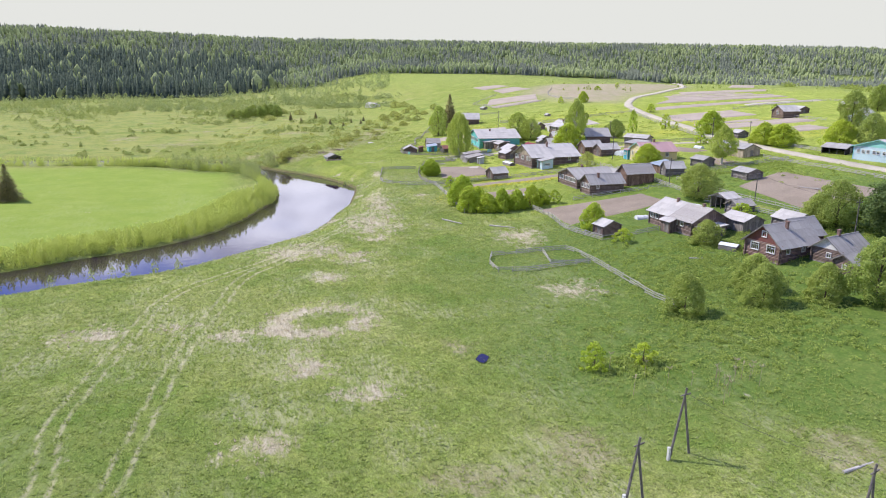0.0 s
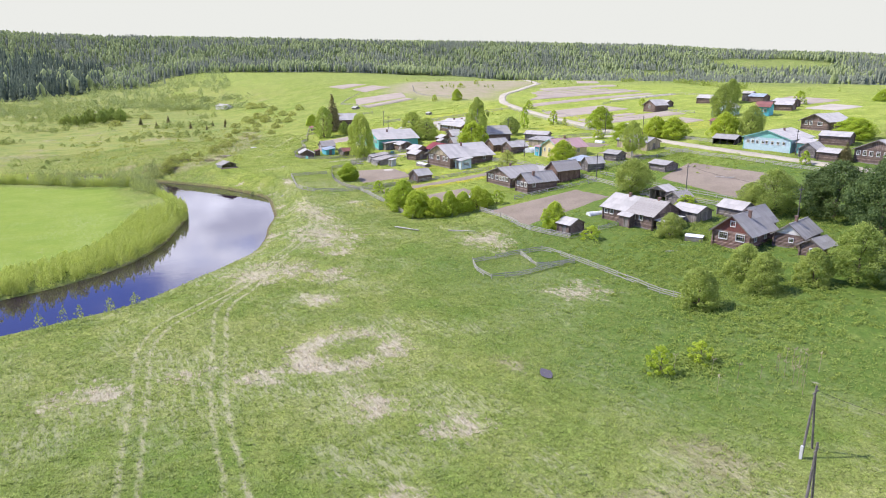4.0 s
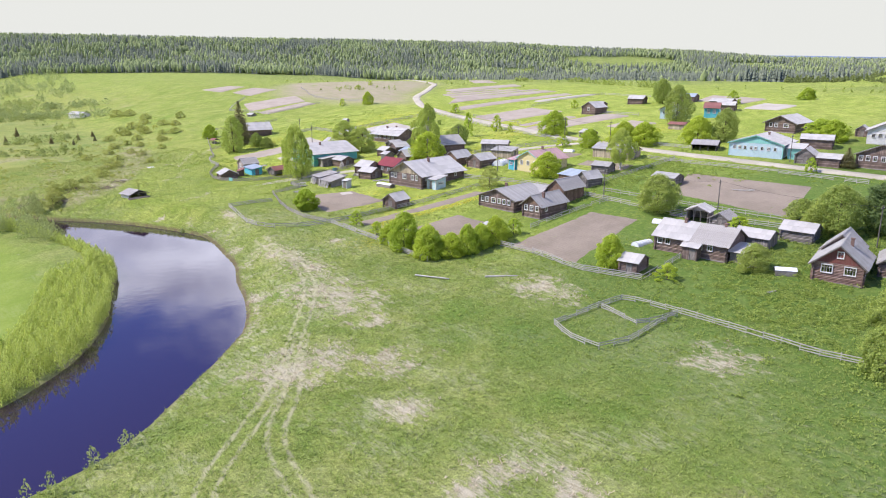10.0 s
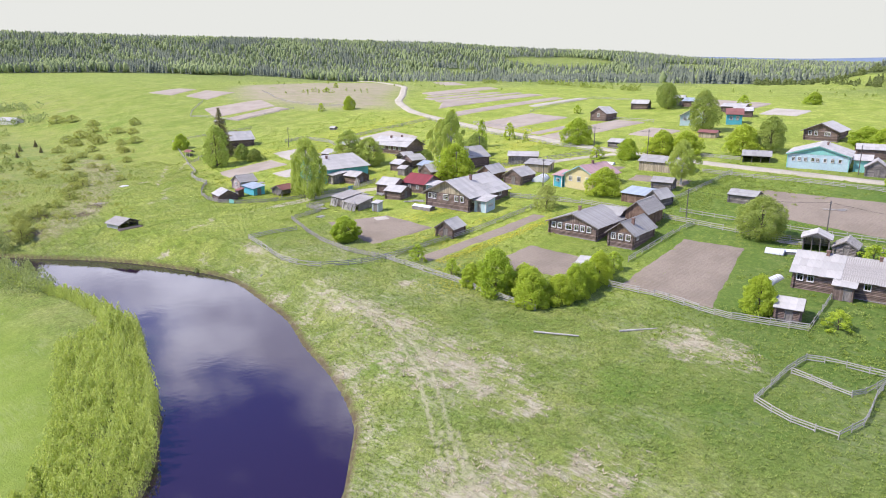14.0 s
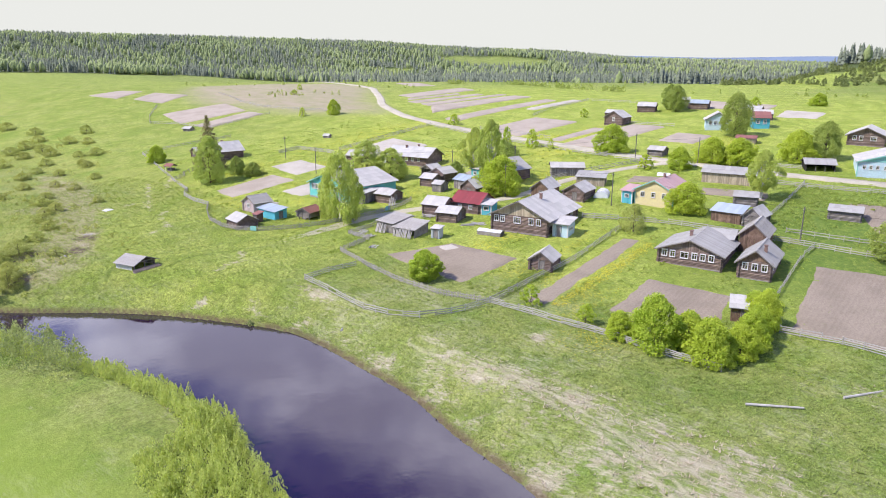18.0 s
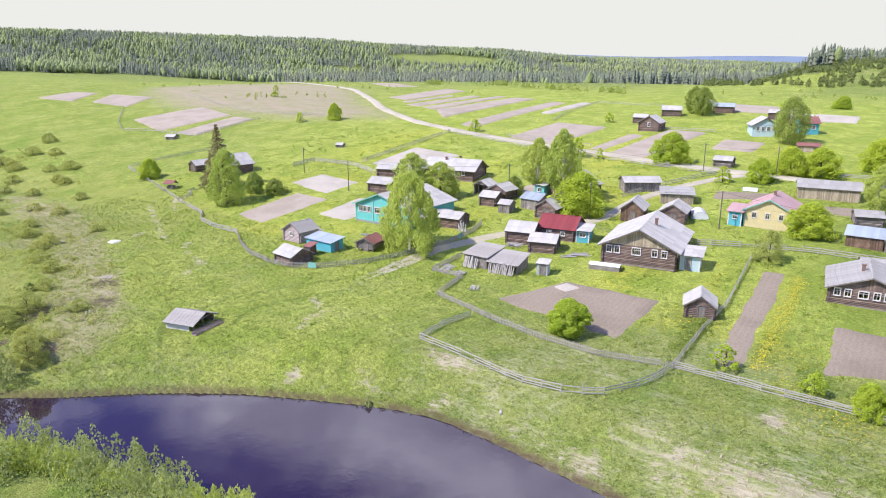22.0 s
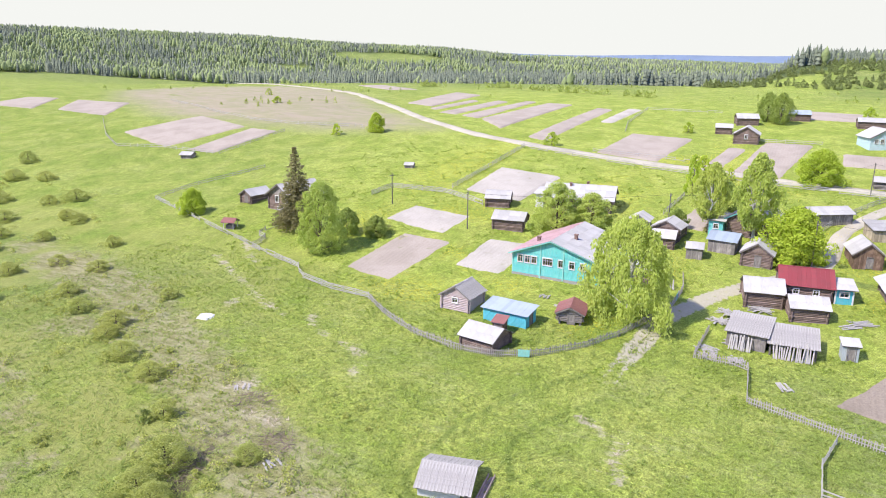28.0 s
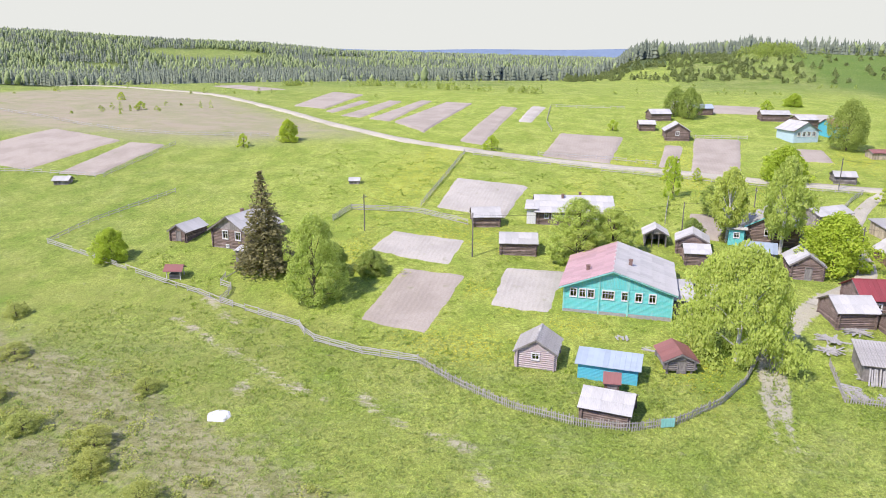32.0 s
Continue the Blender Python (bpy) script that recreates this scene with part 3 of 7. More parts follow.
# ---- the land ----
TRACKS = [[(-20, 50), (-21, 62), (-22.5, 72), (-20, 92), (-18, 107), (-14, 116), (-7, 123), (1, 131), (8, 141), (14, 149), (19, 157), (23, 168), (24, 176), (26, 190)],
          [(-15.5, 52), (-14, 71), (-12.5, 87), (-9, 106), (-6, 119), (0, 127), (4, 134), (9, 141)]]
TRODDEN = [[(13, 246), (18, 251.5), (25, 252), (33, 250.5), (41, 247), (46, 243)], [(22, 243), (28, 245.5), (35, 243.5), (41, 240)]]
PATHS = [[(30, 87), (27, 74), (26, 63), (27, 53)], [(66, 318), (62, 312), (55, 303), (49, 292)]]
DRY = [(3.6, 132, 9, 6), (20, 152, 7, 12), (7.7, 116, 4, 3), (8, 73, 4, 3), (46, 101.5, 5, 4), (47.5, 133, 5, 7), (-25, 96, 5, 4), (3, 80, 4, 3), (-7, 93, 3, 2), (-14.6, 97, 3, 2), (18.5, 139.5, 4, 3),
       (13, 127, 5, 4), (3, 130, 6, 4), (12, 162, 3, 3), (24, 178, 3, 8), (24, 168, 4, 8), (36, 177, 2, 2), (21.8, 191.8, 2, 1.5), (-3, 63, 4, 3), (2.4, 82, 3, 4)]
DEAD = [(47, 340), (41, 318), (34, 302), (27.5, 288), (20, 275), (13, 263), (8, 258)]
GULLY = [(17, 271), (12, 270.5), (8, 268), (4, 264.5), (-1, 265), (-8, 268)]
STREAKS = [[(59.5, 315), (56, 308.4), (51.3, 300), (47.8, 294.8), (44.5, 287.5)], [(53, 302), (49, 298), (44, 297)], [(46.5, 284), (42, 279), (39, 270)], [(36, 241), (33, 237), (27, 235)], [(60, 306), (66, 314)]]
DRY2 = [(25, 277, 2.0, 2), (20.5, 270, 1.6, 3), (19.5, 229, 1.6, 1.2), (31, 236, 3, 0.9), (34, 268, 1.2, 1), (29.5, 213, 1.2, 5)]


SANDS = [(267, 437), (229, 400), (191, 365), (165, 330), (152, 352), (150, 380), (155, 430), (185, 490), (215, 525), (262, 520), (285, 480)]


def spaced(edges):
    """Coordinates whose steps change from band to band: (start, end, step) in turn."""
    out = []
    for a, b, s in edges:
        out.append(np.arange(a, b - 1e-6, s))
    return np.concatenate(out)


def grow(start, end, step, rate):
    out, v = [], start
    while abs(v) < abs(end):
        out.append(v)
        v += step
        step *= rate
    return np.array(out + [end])


gx = np.concatenate([grow(-120, -4500, -4, 1.07)[::-1], spaced([(-117, -42, 2.5), (-42, -30, 0.9), (-30, 34, 0.6), (34, 62, 0.9), (62, 108, 0.95), (108, 160, 1.8), (160, 300, 3.0)]), grow(300, 4500, 4, 1.07)])
gy = np.concatenate([grow(20, -4500, -4, 1.09)[::-1], spaced([(23, 48, 2), (48, 200, 0.65), (200, 300, 0.7), (300, 330, 0.95), (330, 470, 2.4)]), grow(470, 4500, 4, 1.065)])
X, Y = np.meshgrid(gx, gy, indexing="ij")
off = river_off(X, Y)
Z = ground(X, Y)
near = ease(np.hypot(X - 30, Y - 170), 450, 250)


def waves(x, y, size, seed):
    """Soft uneven relief, from a few turned sine waves."""
    r = np.random.RandomState(seed)
    s = 0
    for _ in range(7):
        a, f, p = r.uniform(0, 6.28), r.uniform(0.6, 1.7) / size, r.uniform(0, 6.28)
        s = s + np.sin((x * np.cos(a) + y * np.sin(a)) * f * 6.28 + p)
    return s / 7


sand_hill = ease(np.where(within(X, Y, SANDS), 1, -1) * away(X, Y, np.array(SANDS), True), -14, 10)
Z = Z + sand_hill * (0.8 * waves(X, Y, 19, 3) + 0.55 * np.abs(waves(X + Y, 0.35 * (Y - X), 9, 4)))
Z = Z + near * ease(off, 1, 6) * (0.10 * waves(X, Y, 9, 1) + 0.05 * waves(X, Y, 3.2, 2))
dry = np.zeros_like(X)
for cx, cy, rx, ry in DRY + DRY2:
    dry = np.maximum(dry, 0.68 * bump(X, Y, cx, cy, 1.3 * rx, 1.3 * ry))
for line in STREAKS:
    dry = np.maximum(dry, 0.62 * np.exp(-(away(X, Y, curve(line)) / 1.1) ** 2))
dead = 0.85 * np.exp(-(away(X, Y, curve(DEAD)) / 7.5) ** 2)
for cx, cy, rx, ry in [(28, 310, 7, 7), (0, 270, 7, 4), (-8, 275, 8, 5), (50, 352, 7, 8), (-40, 330, 20, 14), (10, 350, 14, 10), (27, 56, 6, 8), (16, 54, 7, 4), (51, 50, 6, 7), (22, 84, 3, 5)]:
    dead = np.maximum(dead, 0.7 * bump(X, Y, cx, cy, rx, ry))
gully = away(X, Y, curve(GULLY))
mud = 0.7 * np.exp(-(gully / 1.5) ** 2)
for cx, cy, rx, ry in [(3.5, 258, 1.6, 1.0), (-2, 265, 3, 1.4), (19, 266, 1.5, 1.5), (33, 317, 1, 1), (47, 330, 1, 1)]:
    mud = np.maximum(mud, 0.75 * bump(X, Y, cx, cy, rx, ry))
Z = Z - 0.3 * np.exp(-(gully / 1.6) ** 2)
ring = np.hypot((X - 5.5) / 1.1, Y - 96.5)
dry = np.maximum(dry, 0.8 * np.exp(-((ring - 5.0 - 1.2 * np.sin(2 * np.arctan2(Y - 96.5, X - 5.5) + 0.6)) / 2.7) ** 2) * (0.93 + 0.17 * np.cos(np.arctan2(Y - 96.5, X - 5.5) - 3.7)))
dry = np.maximum(dry, 0.42 * np.exp(-((off - 2.2) / 3.0) ** 2) * ease(X, -30, 5) * ease(Y, 235, 215))
earth, track = np.zeros_like(X), np.zeros_like(X)
for line in TRACKS:
    d = away(X, Y, curve(line))
    track = np.maximum(track, 0.82 * np.exp(-((d - 0.85) / 0.36) ** 2) + 0.3 * np.exp(-((d - 2.7) / 0.5) ** 2))
for line in PATHS:
    earth = np.maximum(earth, 0.36 * np.exp(-(away(X, Y, curve(line)) / 0.6) ** 2))
lane = away(X, Y, curve([(84, 228), (77, 233), (71, 236), (65, 238.6), (58, 239.6), (50, 240.5), (43, 241), (36, 241)]))
earth = np.maximum(earth, (0.55 + 0.6 * ease(X, 46, 58)) * np.exp(-((lane - 0.75) / 0.8) ** 2) * ease(X, 34, 48))
earth = np.maximum(earth, 0.62 * ease(X, 50, 60) * np.exp(-(lane / 2.2) ** 2))
for cx, cy, rx, ry in [(83, 228, 5, 3), (92, 222, 5, 4), (68, 229, 3, 3), (100, 219, 4, 3)]:
    earth = np.maximum(earth, 0.5 * bump(X, Y, cx, cy, rx, ry))
highway = away(X, Y, curve([(290, 480), (260, 427), (231, 394), (204, 365), (183, 344), (170, 326), (162, 311)]))
earth = np.maximum(earth, 0.62 * np.exp(-(highway / 4.0) ** 2))
earth = earth * (off > 0)
sand = sand_hill
marsh = ease(X, 48, 10) * ease(Y, 245, 285) 
marsh = np.maximum(marsh, 0.6 * ease(X, 80, 60) * ease(Y, 265, 300))
marsh = np.maximum(marsh, 0.9 * ease(X, 135, 85) * ease(Y, 470, 560))
crop = ease(off, 7, 11) * ease(X, -6, -20) * ease(Y, 300, 262) * ease(Y, 110, 130)
trodden = np.zeros_like(X)
for line in TRODDEN:
    trodden = np.maximum(trodden, np.exp(-(away(X, Y, curve(line)) / 0.45) ** 2))
# Rank growth by the yards; the wide bumps paint in cloud shade.
lush_shaded = ease(X, 46, 60) * ease(Y, 152, 130) * ease(Y, 40, 60) + 0.8 * bump(X, Y, 42, 76, 14, 10) + 0.9 * bump(X, Y, 112, 150, 34, 30) + 0.7 * bump(X, Y, 86, 162, 24, 15) + 0.8 * ease(X, 16, 38) * ease(X, 66, 52) * ease(Y, 140, 122) * ease(Y, 46, 66) + 0.85 * bump(X, Y, -32, 52, 30, 26)
FLOWERS = [(82, 300, 10, 6), (77, 275, 3, 8), (75, 269, 5, 4), (68, 184, 14, 2.2), (66, 205, 12, 4), (120, 262, 20, 8), (140, 235, 12, 10), (170, 243, 14, 6), (40, 172, 4, 4), (72, 283, 9, 2), (56, 190, 4, 10), (110, 225, 12, 8), (170, 200, 12, 8), (60, 247, 7, 4), (84, 244, 8, 5), (78, 260, 3, 12), (60, 276, 5, 8), (98, 285, 6, 10), (66, 192.5, 16, 2), (50, 178, 8, 2.5), (80, 205, 4, 10), (96, 210, 6, 8), (130, 300, 30, 8), (160, 250, 6, 14), (68, 262, 3, 4)]
flowers = np.zeros_like(X)
for cx, cy, rx, ry in FLOWERS:
    flowers = np.maximum(flowers, bump(X, Y, cx, cy, rx, ry))


def forest_at(x, y):
    """1 where woods stand."""
    x, y = np.asarray(x, float), np.asarray(y, float)
    r, az = np.hypot(x - 30, y - 170), np.degrees(np.arctan2(x - 30, y - 170))
    edge = np.interp(az, [-180, -40, -18, -8, 0, 8, 18, 31, 45, 60, 75, 84, 90, 100, 115, 180], [600, 600, 610, 630, 780, 840, 900, 940, 720, 560, 540, 560, 690, 700, 700, 600])
    edge = edge + 45 * waves(x, y, 160, 5) + 25 * waves(x, y, 60, 6)
    f = r > edge
    clearing = bump(x, y, 1140, 950, 130, 130) + bump(x, y, 860, 960, 45, 60) + bump(x, y, 1330, 760, 90, 60) + bump(x, y, 470, 330, 60, 60) + bump(x, y, 120, 1000, 60, 60)
    f &= clearing < 0.5
    spur = bump(x, y, 560, 245, 60, 26) > 0.4
    return f | spur | ((x > 590) & (x < 720) & (y < 190) & (y > -200) & (waves(x, y, 60, 8) > 0.02))


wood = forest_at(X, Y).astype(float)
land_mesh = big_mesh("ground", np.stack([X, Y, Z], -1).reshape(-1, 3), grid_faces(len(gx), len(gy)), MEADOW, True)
for key, val in (("dry", dry), ("earth", earth), ("sand", sand), ("marsh", marsh), ("young_crop", crop), ("lush_shaded", np.clip(lush_shaded, 0, 1)), ("flowers", flowers), ("wood", wood),
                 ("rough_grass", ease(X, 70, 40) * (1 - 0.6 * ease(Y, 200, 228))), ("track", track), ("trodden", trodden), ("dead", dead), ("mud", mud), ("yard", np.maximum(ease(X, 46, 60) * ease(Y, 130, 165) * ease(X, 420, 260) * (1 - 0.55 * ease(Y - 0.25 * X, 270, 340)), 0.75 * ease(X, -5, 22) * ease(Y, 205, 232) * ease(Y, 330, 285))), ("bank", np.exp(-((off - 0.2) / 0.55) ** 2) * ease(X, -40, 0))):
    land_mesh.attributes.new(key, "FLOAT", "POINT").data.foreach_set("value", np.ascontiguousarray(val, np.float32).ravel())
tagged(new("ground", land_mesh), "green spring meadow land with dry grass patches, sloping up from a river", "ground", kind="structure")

# a last ridge on the skyline, its blue haze painted into the base colour
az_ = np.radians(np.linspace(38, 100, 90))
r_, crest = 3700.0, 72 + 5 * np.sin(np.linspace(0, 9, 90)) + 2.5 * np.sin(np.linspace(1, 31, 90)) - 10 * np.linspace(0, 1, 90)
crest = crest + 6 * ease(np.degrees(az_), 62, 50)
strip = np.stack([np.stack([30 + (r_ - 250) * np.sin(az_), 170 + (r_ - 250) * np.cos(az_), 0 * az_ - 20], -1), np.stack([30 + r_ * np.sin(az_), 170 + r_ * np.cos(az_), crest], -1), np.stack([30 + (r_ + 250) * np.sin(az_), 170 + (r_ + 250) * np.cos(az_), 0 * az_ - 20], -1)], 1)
ridge_mesh = big_mesh("backdrop_ridge", strip.reshape(-1, 3), grid_faces(90, 3), plain("haze_tinted_woods", (0.17, 0.23, 0.31), 0.95, 0, 0.3, 0.01), True)
tagged(new("backdrop_ridge", ridge_mesh), "far wooded ridge on the horizon, haze painted in as blue", "hill", kind="structure")

# river
outer, inner = curve(OUTER, 3), curve(INNER[::-1], 3)
s = np.linspace(0, 1, 160)
pick = lambda line: np.stack([np.interp(s, np.linspace(0, 1, len(line)), line[:, k]) for k in (0, 1)], -1)
a, b = pick(outer), pick(inner)
mid = (a + b) / 2
a, b = a + (a - mid) / np.linalg.norm(a - mid, axis=1)[:, None] * 1.5, b + (b - mid) / np.linalg.norm(b - mid, axis=1)[:, None] * 1.5
rows_ = np.stack([a, mid, b], 1)
river = big_mesh("water", np.concatenate([rows_, np.full((160, 3, 1), WATER)], -1).reshape(-1, 3), grid_faces(160, 3)[:, ::-1], WATERSKIN, True)
tagged(new("water", river), "dark still river bending round a meadow spit", "river", kind="structure")


def height(x, y):
    return float(ground(x, y))


def draped(name, quad, mat, lift, label, category, furrow=0.0):
    """A field laid over the land between four corners; its rim sinks into the turf."""
    q = np.array(quad, float)
    la, lb = max(np.linalg.norm(q[1] - q[0]), np.linalg.norm(q[2] - q[3])), max(np.linalg.norm(q[3] - q[0]), np.linalg.norm(q[2] - q[1]))
    na, nb = int(np.clip(la / 0.8, 6, 60)), int(np.clip(lb / 0.8, 6, 60))
    u, v = np.meshgrid(np.linspace(0, 1, na), np.linspace(0, 1, nb), indexing="ij")
    p = (1 - u)[..., None] * (1 - v)[..., None] * q[0] + u[..., None] * (1 - v)[..., None] * q[1] + u[..., None] * v[..., None] * q[2] + (1 - u)[..., None] * v[..., None] * q[3]
    rim = (u < 1e-6) | (u > 1 - 1e-6) | (v < 1e-6) | (v > 1 - 1e-6)
    p = p + 0.28 * np.stack([waves(p[..., 0], p[..., 1], 4, 11), waves(p[..., 0], p[..., 1], 5, 12)], -1)
    z = ground(p[..., 0], p[..., 1]) + np.where(rim, -0.12, lift + furrow * waves(p[..., 0], p[..., 1], 2.2, 13))
    f = grid_faces(na, nb)
    me = big_mesh(name, np.concatenate([p, z[..., None]], -1).reshape(-1, 3), f, mat, True)
    ob = new(name, me)
    if me.polygons[0].normal.z < 0:
        me.flip_normals()
    return tagged(ob, label, category, kind="structure")


FIELDS = [("pale", [(96.7, 295.5), (95.7, 281.7), (83.7, 282), (86, 296.7)]), ("soil", [(81.5, 289.4), (81.3, 278.6), (61.4, 280.1), (63.6, 290.4)]), ("pale", [(85.8, 273.8), (86.9, 263.7), (70.9, 265.3), (71.6, 274.3)]),
          ("pale", [(132.5, 291.7), (131.5, 275.3), (109.2, 277.2), (111, 291.2)]), ("soil", [(154.3, 413.3), (144, 384.1), (116.7, 390.3), (127, 420.7)]), ("soil", [(142.6, 380.7), (141.8, 369.3), (116, 370.5), (116.1, 381)]),
          ("soil", [(190.3, 273.6), (190.2, 255.2), (156.6, 258.7), (159.2, 275.6)]), ("soil", [(181.2, 244.9), (180.7, 239.8), (155.4, 243), (155.6, 247.8)]), ("soil", [(192.1, 236.4), (191.8, 223.8), (150.5, 229.6), (152.1, 240.5)])]
FIELDS += [("soil", [(120.8, 243.4), (120.7, 236), (104.9, 239.6), (106.6, 245.8)]), ("soil", [(182.6, 217), (181.8, 205), (167.5, 206), (167.9, 217.2)]), ("soil", [(267.2, 236.3), (260.6, 207.2), (239.8, 206.7), (240.9, 227.9)]),
           ("pale", [(244.6, 200.9), (244.3, 186.6), (227.9, 186.6), (226.4, 199.5)]), ("soil", [(62, 211.9), (62.1, 196.8), (45.9, 197.7), (50, 218.6)]), ("soil", [(81.2, 187), (82.3, 183.3), (46.3, 182.4), (45.6, 186.6)]),
           ("soil", [(65.6, 175.4), (66.2, 161.5), (56, 160.5), (50, 174.8)]), ("soil", [(85.9, 155.2), (88, 144.3), (59.8, 137), (58.6, 152.6)]), ("soil", [(126.3, 158.6), (132.6, 130), (107, 122), (108, 150)])]
FIELDS += [("soil", [(125.5, 205.2), (128.8, 193), (122.8, 192), (117.9, 204.3)]), ("soil", [(123, 187.5), (126, 173), (118.5, 172), (116.7, 186)]), ("soil", [(288.2, 381.8), (274.8, 362.5), (216.8, 356.8), (223.3, 371.5)]), ("soil", [(248.7, 355), (245.2, 349.8), (205.7, 349.3), (209.9, 354)]),
           ("soil", [(251.1, 343.8), (247.7, 337.7), (196.7, 336.2), (198.5, 344.5)]), ("soil", [(253.6, 331.9), (252.2, 327), (190.7, 325), (194.6, 333.6)]), ("soil", [(249, 320.7), (247.2, 310.1), (174.5, 310.1), (190.4, 323.8)]), ("soil", [(240.9, 298.9), (238.2, 291.7), (165.1, 291.5), (167, 298.8)])]
FIELDS += [("pale", [(244.8, 288), (243.4, 282.1), (205.5, 283.5), (205.9, 288)]), ("soil", [(144.2, 521), (165, 525), (170, 512), (145.7, 494)]), ("soil", [(148.4, 483), (170, 500), (172, 471), (145.7, 452)]), ("soil", [(300, 410), (330, 450), (318, 460), (288, 420)])]
for tone, quad in FIELDS:
    far_field = quad[0][0] > 130
    # The plot from (126.3, 158.6) is dark for cloud shade put into its colour.
    draped("ploughed_field", quad, SOIL_PALE if tone == "pale" else SOIL_DARK if quad[0][1] < 215 and quad[0][0] < 127 else SOIL, 0.3 if far_field else 0.09, "bare pale ploughed plot" if tone == "pale" else "bare brown ploughed plot with raked soil", "field", 0.05)
draped("covered_bed", [(61.8, 211.6), (60.5, 208.2), (57, 210), (58.3, 213.4)], SOIL_PALE, 0.16, "pale sandy bed at the edge of a ploughed plot", "field")


def ribbon(name, line, width, mat, lift, label, category):
    p = curve(line, 8)
    t = np.gradient(p, axis=0)
    t /= np.linalg.norm(t, axis=1)[:, None]
    nrm = np.stack([-t[:, 1], t[:, 0]], -1)
    k = np.array([-1, -0.92, -0.45, -0.15, 0.15, 0.45, 0.92, 1.0])
    wob = width / 2 * (1 + 0.18 * waves(p[:, 0], p[:, 1], 7, 21))
    q = p[:, None] + nrm[:, None] * (k[None] * wob[:, None])[..., None]
    z = ground(q[..., 0], q[..., 1]) + np.array([-0.15, lift, lift - 0.05, lift, lift, lift - 0.05, lift, -0.15])
    me = big_mesh(name, np.concatenate([q, z[..., None]], -1).reshape(-1, 3), grid_faces(len(p), 8), mat, True)
    if me.polygons[3].normal.z < 0:
        me.flip_normals()
    return tagged(new(name, me), label, category, kind="structure")


ribbon("road", [(330, 560), (290, 480), (260, 427), (231, 394), (204, 365), (183, 344), (170, 326), (162, 311), (158, 293), (156, 278), (154, 262), (151, 243), (147, 228), (144, 210), (142.8, 190), (143, 175), (145, 156), (147, 138), (149.5, 118), (153, 98), (158, 60)], 3.5, ROAD, 0.3, "pale sandy village road", "road")
ribbon("road", [(141.5, 203), (134, 208), (124, 213), (111, 217.5), (98, 219), (91, 221.6), (86, 226), (81, 230.2)], 2.7, ROAD, 0.1, "rutted pale dirt lane between the yards", "road")
ribbon("road", [(91, 221.6), (88, 212), (89, 199), (92.5, 190), (95.5, 180), (96, 165), (97, 150), (100, 135), (106, 118)], 2.2, MEADOW, 0.05, "grassy lane along the yard fences", "road")

# ---- buildings ----
dice = random.Random(7)
UNIT = {}


def shared(key, make, mat):
    """One mesh for all alike pieces."""
    if key not in UNIT:
        UNIT[key] = make().mesh(key[0], mat)
    return UNIT[key]


def unit_box(w, h):
    return lambda: Geo().add([(0, -w / 2, -h / 2), (1, -w / 2, -h / 2), (1, w / 2, -h / 2), (0, w / 2, -h / 2), (0, -w / 2, h / 2), (1, -w / 2, h / 2), (1, w / 2, h / 2), (0, w / 2, h / 2)],
                             [(3, 2, 1, 0), (4, 5, 6, 7), (0, 1, 5, 4), (1, 2, 6, 5), (2, 3, 7, 6), (3, 0, 4, 7)])


def stretch(a, b):
    """The pose that lays a unit piece along x from a to b."""
    a, b = Vector(a), Vector(b)
    return Matrix.Translation(a) @ (b - a).to_track_quat("X", "Z").to_matrix().to_4x4() @ Matrix.Diagonal(((b - a).length, 1, 1, 1))


def casing_geo(w, h):
    g, c = Geo(), 0.1
    g.box(-w / 2 - c, -0.11, -c, w / 2 + c, 0.0, 0.0).box(-w / 2 - c, -0.11, h, w / 2 + c, 0.0, h + c * 1.5)
    g.box(-w / 2 - c, -0.1, 0, -w / 2, 0.0, h).box(w / 2, -0.1, 0, w / 2 + c, 0.0, h)
    return g


def sash_geo(w, h):
    g, c = Geo(), 0.045
    g.box(-w / 2, 0.0, 0, -w / 2 + c, 0.05, h).box(w / 2 - c, 0.0, 0, w / 2, 0.05, h).box(-w / 2 + c, 0.0, 0, w / 2 - c, 0.05, c).box(-w / 2 + c, 0.0, h - c, w / 2 - c, 0.05, h)
    bars = 1 if w < 1.2 else 3
    for i in range(bars):
        x = -w / 2 + w * (i + 1) / (bars + 1)
        g.box(x - 0.025, 0.0, c, x + 0.025, 0.04, h - c)
    g.box(-w / 2 + c, 0.005, h * 0.66, w / 2 - c, 0.035, h * 0.66 + 0.05)
    return g


def window(parent, m, w, h, casing):
    o = part("window", shared(("window", w, h, casing.name), lambda: casing_geo(w, h), casing), casing, parent, "", m)
    part("sash", shared(("sash", w, h), lambda: sash_geo(w, h), WHITE), WHITE, o)
    part("pane", shared(("pane", w, h), lambda: Geo().box(-w / 2 + 0.02, 0.05, 0.02, w / 2 - 0.02, 0.058, h - 0.02), GLASS), GLASS, o)
    return o


def door_geo(w, h):
    g = Geo()
    k = max(3, int(w / 0.17))
    g.box(-w / 2, 0.03, 0, w / 2, 0.07, h)
    g.box(-w / 2 - 0.1, -0.07, 0, -w / 2, 0.02, h + 0.1).box(w / 2, -0.07, 0, w / 2 + 0.1, 0.02, h + 0.1).box(-w / 2, -0.07, h, w / 2, 0.02, h + 0.1)
    return g


